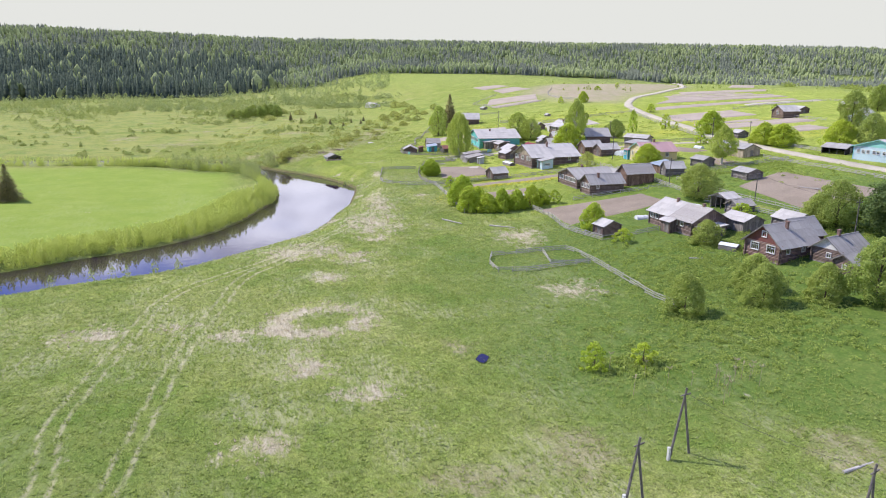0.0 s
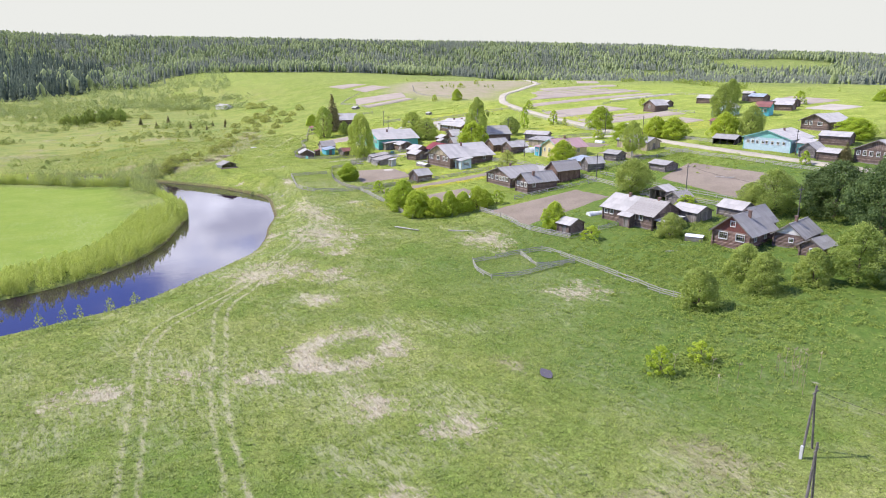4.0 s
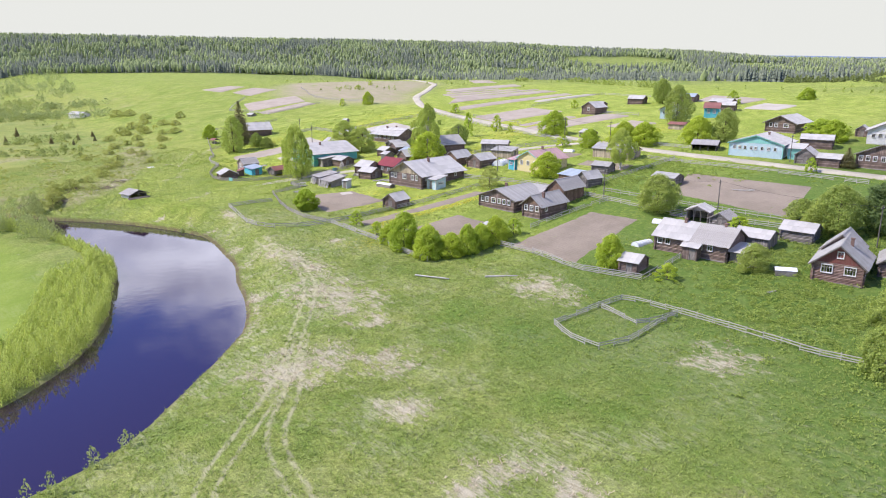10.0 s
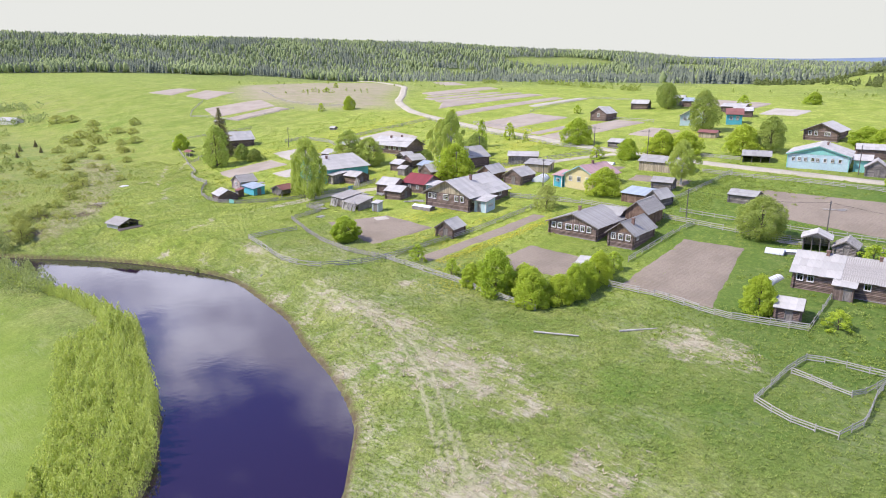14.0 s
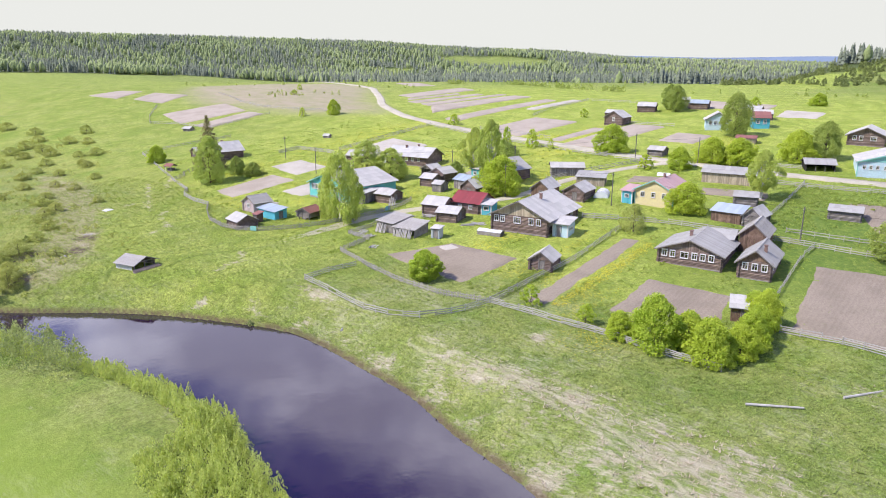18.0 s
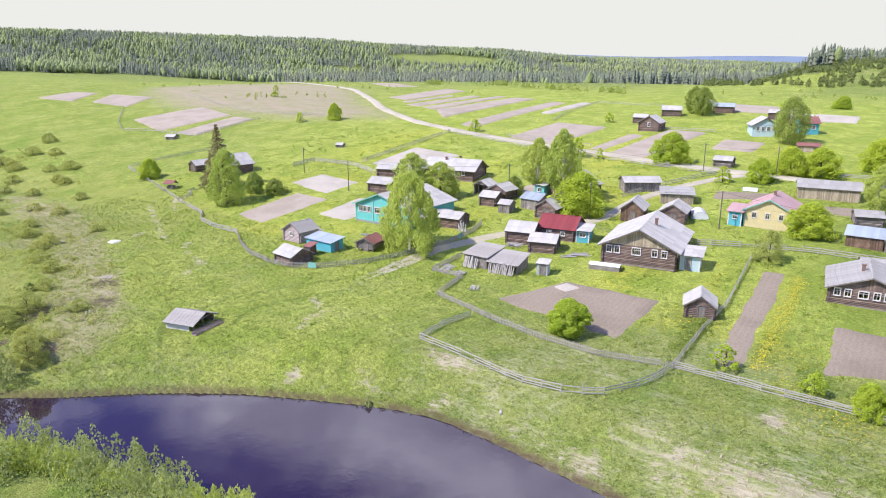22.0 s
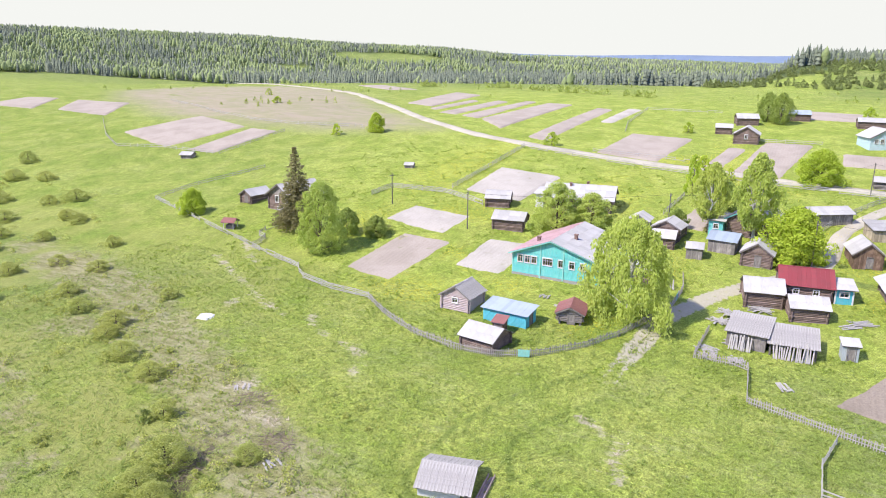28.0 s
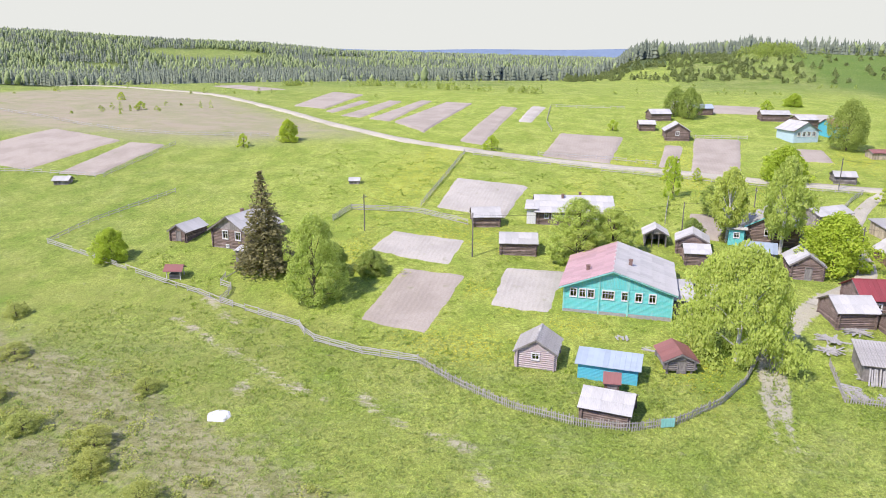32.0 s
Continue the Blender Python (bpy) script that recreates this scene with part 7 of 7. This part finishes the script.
TREES += [(119.5, 173.5, 10.7, 7.5, "tallbirch"), (143.7, 245.7, 5.7, 4.2, "shrub"), (104.9, 244.4, 4, 4.3, "dullbush"), (119.6, 238.5, 6.6, 7.5, "decid"), (76.8, 298.6, 4.9, 4.7, "dullbush"), (77.9, 293, 3.8, 4.6, "dullbush"), (94.2, 144.5, 8, 9.4, "decid"), (62.7, 131.9, 5.8, 5.2, "bush"), (57.9, 155.3, 5.3, 4.8, "bush"),
          (64.3, 121.8, 2.9, 4, "shrub"), (77.3, 114.3, 4.6, 5.8, "dullbush"), (92.4, 125.3, 3.4, 5.5, "shrub"), (188, 153.5, 5, 10, "bush"), (164.8, 170.7, 10, 8, "decid"), (159, 176, 8, 9.3, "bush"), (227.2, 234.7, 10, 8, "decid"), (144.4, 136.2, 3.8, 3, "shrub"), (106.5, 120.3, 4.6, 6.9, "dullbush"), (103.7, 112.6, 9.2, 9.7, "decid")]
TREES += [(111.8, 108, 8.8, 9, "dark"), (70.7, 91, 5.7, 7, "dullbush"), (68.2, 85.6, 6.2, 6, "dullbush"), (56.3, 86.8, 6, 6.2, "dullbush"), (154.1, 131.9, 4.9, 4.9, "smallspruce"), (183, 147.7, 6, 9, "bush"), (109.2, 102.9, 11.5, 14, "dark"), (100.6, 88.3, 14.2, 12.3, "dark"), (101.6, 115.3, 5.8, 6.3, "dullbush"), (81.8, 79.5, 9.5, 8.8, "decid"),
          (76.6, 83.2, 5.7, 5.7, "dullbush"), (36.1, 73.4, 3.6, 3.2, "shrub"), (42.5, 73.2, 2.9, 3.3, "shrub"), (-67.1, 201.1, 9.4, 7, "spruce"), (83.4, 74, 8.2, 7.6, "dark"), (64, 156.5, 3.3, 3.5, "shrub"), (112, 95, 13, 12, "dark"), (92, 79, 7, 7, "decid"), (98, 72, 6, 7, "dark"), (90.5, 86, 6, 6, "dullbush")]
TREES += [(69, 374, 2.2, 4, "palebush"), (63, 356, 2, 4, "palebush"), (10, 272, 3, 5, "palebush"), (5, 268, 2.6, 4, "palebush"), (2.5, 257.5, 3.6, 4.5, "palebush"), (46, 328, 1.8, 4, "palebush"), (51, 363, 2, 4, "palebush"), (31, 305, 2.2, 4.2, "palebush"), (42, 307, 1.6, 3.2, "palebush"),
          (6, 271, 2.4, 4.5, "palebush"), (3.5, 259.5, 3.2, 4, "palebush"), (16, 279, 2, 3, "palebush"), (14, 266, 1.6, 3.2, "palebush"), (24, 295, 2.2, 4, "palebush"), (45, 337, 1.8, 3.6, "palebush"), (27.5, 302.5, 2, 3.4, "palebush"), (56, 337, 2, 3.4, "palebush"), (32, 314, 2, 4, "palebush")]
TREES += [(x, y, h, w, "palebush") for x, y, h, w in ((68, 399, 3.0, 6.5), (79, 402, 2.8, 6), (92, 416, 3.4, 5.5), (81.5, 393, 2.4, 5), (73, 370, 2.6, 5.5), (64, 361, 2, 4.5), (66, 388, 3, 6), (76, 421, 2.8, 6), (53, 353, 2, 4), (58, 373, 2.4, 5), (80, 480, 4, 9), (84, 470, 3.6, 7), (68, 413, 3.4, 7), (61, 408, 3, 7), (83, 440, 3, 6), (17, 480, 3.5, 7), (-2, 442, 3.5, 8), (5, 495, 4, 9), (60, 395, 2.6, 6), (36, 322, 1.9, 4), (22, 288, 1.8, 4), (38, 340, 2, 4.4), (44, 356, 2.2, 5), (28, 330, 2, 4.5), (50, 385, 2.4, 5))]
TREES += [(46.5, 161.5, 4.6, 5.4, "bush"), (47, 155.2, 4.4, 5.0, "bush"), (54.2, 155.2, 4.6, 4.6, "bush"), (61, 157.5, 3.6, 4.4, "bush"), (43.2, 169.5, 3.6, 4.2, "bush")]
for i in range(15):
    TREES.append((-26 + 2.1 * i + dice.uniform(-2, 2), 482 + 9 * math.sin(1.3 * i) + dice.uniform(-3, 3), dice.uniform(4.5, 8), dice.uniform(5, 7.5), "decid"))
TREES += [(x, y, h, 0.62 * h, "smallspruce") for x, y, h in ((30, 395, 3.4), (42, 402, 3.0), (36, 384, 2.4), (25, 442, 4.2), (10, 433, 4.4), (50, 411, 3.0), (46, 391, 2.6), (15, 405, 3.6))]
for spec in TREES:
    tree(*spec)


def stuff(name, v, f, mat, label, category):
    return tagged(new(name, big_mesh(name, v, f, mat)), label, category, kind="stuff")


def scatter_bushes(places, leaf_n, leaf_size, upright=0.6):
    """One lot of leaves for many small bushes: rows of x, y, width, height."""
    p = np.array(places)
    base = np.repeat(p, leaf_n, 0)
    t = rng.uniform(0.03, 1, len(base))
    prof = np.where(t < 0.5, 0.75 + 0.5 * t, 2 - 2 * t) ** 0.6
    az, rr = rng.uniform(0, 6.283, len(base)), np.sqrt(rng.uniform(0.1, 1, len(base)))
    dent = 1 + 0.3 * np.sin(3 * az + base[:, 0])
    x = base[:, 0] + np.cos(az) * rr * prof * base[:, 2] / 2 * dent
    y = base[:, 1] + np.sin(az) * rr * prof * base[:, 2] / 2 * dent
    z = np.repeat(ground(p[:, 0], p[:, 1]), leaf_n) + t * base[:, 3] * (1.08 - 0.3 * rr)
    return leaf_quads(np.stack([x, y, z], -1), leaf_size, upright if upright > 1 else 1.0)


# willows along the inner bank
bank_line = curve(INNER[::-1], 30)
bank_line = bank_line[(bank_line[:, 0] > -110) & (bank_line[:, 1] < 285)]
t_ = np.gradient(bank_line, axis=0)
side_ = np.stack([t_[:, 1], -t_[:, 0]], -1) / np.linalg.norm(t_, axis=1)[:, None]
willows = []
for i in range(3400):
    j = rng.randint(len(bank_line))
    d_ = rng.uniform(0.4, 10.5 if bank_line[j, 1] > 138 else 7.0) if bank_line[j, 1] < 190 else rng.uniform(0.3, 4.5)
    for sgn in (-1, 1):
        q = bank_line[j] + sgn * side_[j] * d_
        if river_off(*q) > 0.2 and q[0] < 6:
            thin = 0.35 if 195 < q[1] < 228 else 1.0
            if rng.uniform() < thin:
                willows.append((*q, rng.uniform(1.0, 1.9), rng.uniform(1.6, 4.6) * (1 - 0.05 * d_) * (0.75 if thin < 1 else 1)))
v, f = scatter_bushes(willows, 110, 0.14, 2.0)
stuff("willow_thicket", v, f, LEAF_WILLOW, "yellow-green willow thicket along the inner bank of the river", "shrubs")
grove = [(x, y, rng.uniform(2.0, 3.6), rng.uniform(3.8, 6.4)) for x, y in zip(rng.uniform(-34, 0, 330), rng.uniform(214, 262, 330)) if 0.4 < river_off(x, y) < 7]
v, f = scatter_bushes(grove, 220, 0.22, 1.3)
stuff("willow_grove", v, f, LEAF_PALE, "grey-green young trees crowding a river spit", "shrubs")
sprigs = [(-27, 122.5, 1.5, 3), (-25, 123.5, 1.5, 2.6), (-21, 126, 1.6, 2.6), (-17.5, 128, 1.4, 2.0), (-30, 121.5, 1.6, 3.0), (20.5, 218, 1.2, 1.0), (-36, 121, 1.5, 2.2)]
v, f = scatter_bushes(sprigs, 90, 0.2, 1.5)
stuff("bank_shrubs", v, f, LEAF_PALE, "thin shrubs standing at the water's edge", "shrubs")

LEAF_SALLOW = leaves("sallow_leaves", (0.22, 0.29, 0.07), (0.40, 0.45, 0.15))
# low shrubs over the wet valley and the pasture
xs, ys = rng.uniform(-420, 75, 9000), rng.uniform(262, 700, 9000)
keep = (waves(xs, ys, 70, 31) + 0.6 * waves(xs, ys, 25, 32) > 0.22 - 0.25 * ease(ys, 450, 600)) & (river_off(xs, ys) > 3) & (xs < 14 + 0.2 * (ys - 262)) & ~forest_at(xs, ys) & (rng.uniform(size=9000) < 0.65 * ease(ys, 255, 380) + 0.3)
valley = [(x, y, rng.uniform(1.4, 3.4) * (1 + 0.6 * ease(y, 300, 450)), rng.uniform(0.6, 1.9) * (1.0 + 1.6 * ease(y, 300, 500))) for x, y in zip(xs[keep], ys[keep])]
v, f = scatter_bushes(valley, 70, 0.45)
stuff("valley_shrubs", v, f, LEAF_SALLOW, "scattered low bushes over a wet meadow", "shrubs")
belt = []
for i in range(3600):
    az, r = math.radians(rng.uniform(-45, 22)), rng.uniform(270, 860)
    x, y = 30 + r * math.sin(az), 170 + r * math.cos(az)
    if x < 75 + 0.16 * max(0, y - 480) and not forest_at(x, y) and waves(x, y, 80, 41) + 0.5 * waves(x, y, 24, 42) + 0.003 * (min(r, 640) - 500) > 0.12:
        belt.append((x, y, rng.uniform(3, 6.5), rng.uniform(3, 8) * (1.0 if r < 640 else 1.35)))
for line, k in (([(-190, 545), (-110, 572), (-50, 585), (10, 592), (40, 575), (64, 537), (76, 505)], 150), ([(-120, 620), (-40, 640), (30, 650), (70, 600), (92, 560)], 90)):
    strip_ = curve(line, 12)
    for j in rng.randint(len(strip_), size=k):
        belt.append((*(strip_[j] + rng.normal(0, 4.5, 2)), rng.uniform(4, 8), rng.uniform(2.8, 5.5)))
v, f = scatter_bushes(belt, 90, 0.62)
stuff("valley_trees", v, f, LEAF_PALE, "light green young birches and willows along the valley foot", "trees")
dots_ = [(x, y, rng.uniform(1.0, 2.6), rng.uniform(1.0, 3.0)) for x, y in zip(rng.uniform(150, 480, 900), rng.uniform(120, 560, 900)) if waves(x, y, 60, 51) > 0.3 and math.hypot(x - 30, y - 170) > 270 and not forest_at(x, y)]
v, f = scatter_bushes(dots_, 40, 0.45)
stuff("pasture_shrubs", v, f, LEAF_GREEN, "small shrubs and saplings dotted over far pasture", "shrubs")

LEAF_SCRUB = leaves("scrub_leaves", (0.19, 0.24, 0.08), (0.34, 0.39, 0.145))
slope = [(x, y, rng.uniform(1.8, 3.6), rng.uniform(2.0, 5.4)) for x, y in zip(rng.uniform(435, 590, 2600), rng.uniform(-120, 290, 2600)) if rng.uniform() < 0.85 * ease(y, 110, 190) + 0.12 and waves(x, y, 40, 52) > -0.1 and abs(y - 235) + abs(x - 480) > 25]
v, f = scatter_bushes(slope, 110, 0.75)
stuff("hillside_saplings", v, f, LEAF_SCRUB, "young pines and bushes spreading up a grassy hillside", "shrubs")
crest_ = [(568 + rng.normal(0, 18), 148 + rng.normal(0, 11), rng.uniform(4, 7), rng.uniform(6, 9)) for _ in range(110)]
v, f = scatter_bushes(crest_, 90, 0.75)
stuff("hilltop_grove", v, f, LEAF_GREEN, "bright green birch grove on the hilltop", "trees")
hedge_ = []
for (ax, ay), (bx, by), k in (((335, 428), (334, 408), 14), ((351, 398), (345, 373), 18), ((331, 361), (301, 287), 42)):
    for _ in range(k):
        u = rng.uniform()
        hedge_.append((ax + u * (bx - ax) + rng.normal(0, 1.5), ay + u * (by - ay) + rng.normal(0, 1.5), rng.uniform(2, 3.6), rng.uniform(2, 4.2)))
v, f = scatter_bushes(hedge_, 60, 0.5)
stuff("sapling_row", v, f, LEAF_GREEN, "broken row of young trees across the far field", "trees")

xs, ys = rng.uniform(-25, 62, 1500), rng.uniform(258, 400, 1500)
keep = (waves(xs, ys, 26, 33) + 0.5 * waves(xs, ys, 9, 34) > 0.12) & (river_off(xs, ys) > 2) & (xs < 26 + 0.22 * (ys - 258))
low_ = [(bx + rng.normal(0, 3.0), by + rng.normal(0, 3.0), rng.uniform(1.0, 2.8), rng.uniform(0.5, 1.7)) for bx, by, _h, _w, kind_ in (q[:5] for q in TREES) if kind_ == "palebush" for _ in range(5)]
low_ += [(x, y, rng.uniform(0.7, 2.2), rng.uniform(0.25, 0.9)) for x, y in zip(xs[keep], ys[keep])]
v, f = scatter_bushes(low_, 60, 0.2)
stuff("marsh_shrubs", v, f, LEAF_OLIVE, "low olive sallow scrub over boggy ground", "shrubs")

xs, ys = rng.uniform(44, 150, 26000), rng.uniform(104, 330, 26000)
keep = (waves(xs, ys, 12, 71) + 0.6 * waves(xs, ys, 4, 72) > 0.1) & (rng.uniform(size=26000) < 0.75)
for tone, quad in FIELDS:
    keep &= ~within(xs, ys, quad)
keep &= (away(xs, ys, [(142, 203), (111, 217), (91, 221.6), (77, 233), (62, 239)]) > 2.2)
rank = [(x, y, rng.uniform(0.4, 1.3), rng.uniform(0.12, 0.38)) for x, y in zip(xs[keep], ys[keep])]
v, f = scatter_bushes(rank, 12, 0.17)
stuff("yard_grass", v, f, GRASS_FRESH, "clumps of fresh tall grass over the yards", "grass")
heads = []
for cx, cy, rx, ry in FLOWERS:
    k = int(9 * rx * ry)
    heads += [(cx + 0.6 * rx * a_, cy + 0.6 * ry * b_) for a_, b_ in rng.normal(size=(min(k, 1100), 2))]
heads += [(a_, b_) for a_, b_ in zip(rng.uniform(47, 81, 2600), 181.3 + rng.normal(0, 0.75, 2600))]
heads = np.array(heads)
for tone, quad in FIELDS:
    heads = heads[~within(heads[:, 0], heads[:, 1], quad)]
v, f = leaf_quads(np.column_stack([heads, ground(heads[:, 0], heads[:, 1]) + 0.18]), 0.12, 1.0, None, 2.0)
stuff("dandelions", v, f, YELLOW, "yellow dandelions in bloom over the grass", "flowers")
weeds = []
for cx, cy, rx, ry, k in [(68, 100, 12, 16, 420), (62, 78, 16, 10, 260), (86, 112, 14, 6, 160), (41, 73.5, 5, 3, 60), (100, 100, 16, 14, 200), (55, 190.5, 10, 1.2, 60), (113, 165, 20, 6, 100), (128, 165, 8, 14, 100)]:
    weeds += [(cx + rng.normal(0, rx * 0.6), cy + rng.normal(0, ry * 0.6), rng.uniform(0.8, 2.2), rng.uniform(0.25, 0.7)) for _ in range(2 * k)]
v, f = scatter_bushes(weeds, 34, 0.2)
stuff("tall_weeds", v, f, LEAF_GREEN, "rank nettles and tall weeds round the yards", "weeds")

# woods


def cone_tree(tiers, sides):
    v, f = [], []
    for i in range(tiers):
        z0, z1 = 0.08 + 0.9 * i / tiers, min(1.0, 0.08 + 0.9 * (i + 1.75) / tiers)
        r = 0.19 * (1 - 0.85 * i / tiers)
        k = len(v)
        for s_ in range(sides):
            a_ = 6.283 * (s_ + 0.37 * i) / sides
            q = r * (1.15 if s_ % 2 else 0.78)
            v.append((q * math.cos(a_), q * math.sin(a_), z0 - (0.03 if s_ % 2 else 0)))
        v.append((0, 0, z1))
        f += [(k + s_, k + (s_ + 1) % sides, k + sides) for s_ in range(sides)]
    return np.array(v), np.array(f)


def round_tree(seed, rings=4, sides=7):
    r = np.random.RandomState(seed)
    v, f = [(0, 0, 0.08)], []
    for i in range(rings):
        t = (i + 0.6) / rings
        rad = 0.27 * math.sin(math.pi * min(1, 0.15 + 0.85 * t)) ** 0.7
        for s_ in range(sides):
            a_ = 6.283 * (s_ + 0.5 * i) / sides
            q = rad * r.uniform(0.65, 1.25)
            v.append((q * math.cos(a_), q * math.sin(a_), 0.1 + 0.85 * t + r.uniform(-0.05, 0.05)))
    v.append((0, 0, 1.0))
    f += [(0, 1 + (s_ + 1) % sides, 1 + s_) for s_ in range(sides)]
    for i in range(rings - 1):
        for s_ in range(sides):
            a_, b_ = 1 + i * sides + s_, 1 + i * sides + (s_ + 1) % sides
            f += [(a_, b_, b_ + sides), (a_, b_ + sides, a_ + sides)]
    k = 1 + (rings - 1) * sides
    f += [(k + s_, k + (s_ + 1) % sides, len(v) - 1) for s_ in range(sides)]
    return np.array(v), np.array(f)


def plant(template, x, y, h, wide):
    v, f = template
    n_ = len(x)
    a_ = rng.uniform(0, 6.283, n_)
    c, s_ = np.cos(a_)[:, None], np.sin(a_)[:, None]
    sx = (h * wide)[:, None]
    px = x[:, None] + sx * (v[None, :, 0] * c - v[None, :, 1] * s_)
    py = y[:, None] + sx * (v[None, :, 0] * s_ + v[None, :, 1] * c)
    pz = ground(x, y)[:, None] + h[:, None] * v[None, :, 2]
    return np.stack([px, py, pz], -1).reshape(-1, 3), (f[None] + (np.arange(n_) * len(v))[:, None, None]).reshape(-1, 3)


def wood_material(name, dark, light):
    m, n = material(name)
    each = n.add("ShaderNodeNewGeometry").outputs["Random Per Island"]
    p = n.add("ShaderNodeNewGeometry").outputs["Position"]
    c = n.mix(each, dark, light)
    c = n.mix(n.ramp(n.noise(0.006, p, 4, 0.65), 0.42, 0.6, 0.0, 0.6), c, [1.1 * q for q in light])
    c = n.mix(n.ramp(n.noise(0.45, p, 4, 0.7), 0.4, 0.65, 0.0, 0.4), c, [0.6 * q for q in dark])
    return finish(m, n, c, 0.9, n.noise(0.9, p, 3), 0.5, spec=0.1)


# Conifer greens are paler than needles, with distance haze put into the colour.
CONIFER = wood_material("hazed_conifer_wood", (0.135, 0.163, 0.118), (0.22, 0.25, 0.172))
DARK_CONIFER = wood_material("old_spruce_wood", (0.07, 0.10, 0.075), (0.125, 0.16, 0.105))
BROADLEAF = wood_material("broadleaf_wood", (0.21, 0.265, 0.11), (0.325, 0.385, 0.17))


def sown(n_, r0, r1):
    az, r = np.radians(rng.uniform(-48, 118, n_)), np.sqrt(rng.uniform(r0 ** 2, r1 ** 2, n_))
    x, y = 30 + r * np.sin(az), 170 + r * np.cos(az)
    k = forest_at(x, y)
    return x[k], y[k]


def mixed(x, y):
    """1 where the wood is mostly conifers."""
    return waves(x, y, 220, 61) + 0.7 * waves(x, y, 60, 62) + rng.uniform(-0.5, 0.5, len(x)) > -0.02


for n_, r0, r1, tiers, sides in ((30000, 530, 1000, 5, 7), (72000, 1000, 2050, 3, 6)):
    x, y = sown(n_, r0, r1)
    con = mixed(x, y)
    nearer = r0 < 700
    old = (np.degrees(np.arctan2(x - 30, y - 170)) < -2 + 6 * waves(x, y, 90, 64)) & nearer
    belt_ = (x > 420) & (y < 780) & nearer
    con = (con & ~old) | (old & (rng.uniform(size=len(x)) < 0.93)) | (belt_ & (rng.uniform(size=len(x)) < 0.85))
    h = rng.uniform(8.5, 14.5, len(x)) * (1.0 if nearer else 0.9) * np.where(nearer & (y < 280), 0.85, 1) * np.where(rng.uniform(size=len(x)) < 0.25, rng.uniform(0.5, 0.9, len(x)), 1) * (1 + 0.3 * waves(x, y, 45, 63))
    h = h * np.where(old, 1.5, 1.0) * np.where(belt_, 1.12, 1.0)
    for which, mat_, name, label in ((con & ~old, CONIFER, "conifer_forest", "green spruce and pine forest over the hills"), (con & old, DARK_CONIFER, "old_spruce_forest", "tall dark spruce stand above the wet valley")):
        if which.any():
            v, f = plant(cone_tree(tiers, sides), x[which], y[which], h[which], rng.uniform(0.8, 1.15, which.sum()) * np.where(old[which], 0.8, 1.0))
            stuff(name, v, f, mat_, label, "forest")
    h = h * 0.9
    v, f = plant(round_tree(3, 4 if nearer else 3, 7 if nearer else 6), x[~con], y[~con], h[~con], rng.uniform(0.8, 1.15, (~con).sum()))
    stuff("broadleaf_forest", v, f, BROADLEAF, "light green birch wood among the spruces", "forest")

# grass tufts over the near meadow
n_ = 100000
x, y = rng.uniform(-45, 62, n_), rng.uniform(42, 330, n_)
ok = (river_off(x, y) > 0.6) & (x > np.interp(y, [42, 110, 140, 165, 180, 205, 230, 260, 300, 330], [-60, -60, -16, 1, 7, 11, 5, -22, -60, -60]))
for tone, quad in FIELDS:
    ok &= ~within(x, y, quad)
x, y = x[ok], y[ok]
strawy = np.zeros(len(x))
for cx, cy, rx, ry in DRY + DRY2:
    strawy = np.maximum(strawy, bump(x, y, cx, cy, rx, ry))
strawy = np.maximum(strawy, np.exp(-((np.hypot((x - 5.5) / 1.1, y - 96.5) - 5.5) / 2.6) ** 2))


def tufts(x, y, h, blades):
    b_ = np.repeat(np.stack([x, y, ground(x, y) + 0.02], -1), blades, 0)
    k = len(b_)
    a_, lean = rng.uniform(0, 6.283, k), rng.uniform(0.8, 2.2, k)
    hh = np.repeat(h, blades) * rng.uniform(0.6, 1.2, k)
    d_ = np.stack([np.cos(a_), np.sin(a_), np.zeros(k)], -1)
    s_ = np.stack([-np.sin(a_), np.cos(a_), np.zeros(k)], -1) * (0.055 * rng.uniform(0.6, 1.4, k))[:, None]
    foot = b_ + d_ * 0.08
    tip = foot + d_ * (hh * lean)[:, None] + np.array([0, 0, 1.0]) * hh[:, None]
    return np.stack([foot - s_, foot + s_, tip], 1).reshape(-1, 3), np.arange(3 * k).reshape(-1, 3)


pale_ = strawy + rng.uniform(-0.25, 0.25, len(x)) > 0.45
v, f = tufts(x[~pale_], y[~pale_], rng.uniform(0.09, 0.28, (~pale_).sum()), 4)
stuff("meadow_grass", v, f, GRASS, "tufts of green meadow grass", "grass")
pick_ = np.flatnonzero(pale_)[::3]
v, f = tufts(x[pick_], y[pick_], rng.uniform(0.12, 0.3, len(pick_)), 5)
stuff("dry_grass", v, f, STRAW, "tufts of bleached dry grass", "grass")
stalks = [(49 + rng.normal(0, 2.6), 66 + rng.normal(0, 1.6)) for _ in range(16)] + [(37.5, 66), (41, 70), (38, 73)]
g = Geo()
for x, y in stalks:
    z, h = height(x, y), rng.uniform(1.6, 2.6)
    g.tube((x, y, z), (x + 0.1, y, z + h), 0.035, 0.02, 4)
    for k in range(6):
        a_ = rng.uniform(0, 6.283)
        g.tube((x + 0.1, y, z + h * 0.92), (x + 0.1 + 0.35 * math.cos(a_), y + 0.35 * math.sin(a_), z + h + rng.uniform(0, 0.25)), 0.015, 0.03, 3)
tagged(new("dry_hogweed", g.mesh("dry_hogweed", STRAW)), "tall bleached dry hogweed stalks", "weeds", kind="stuff")
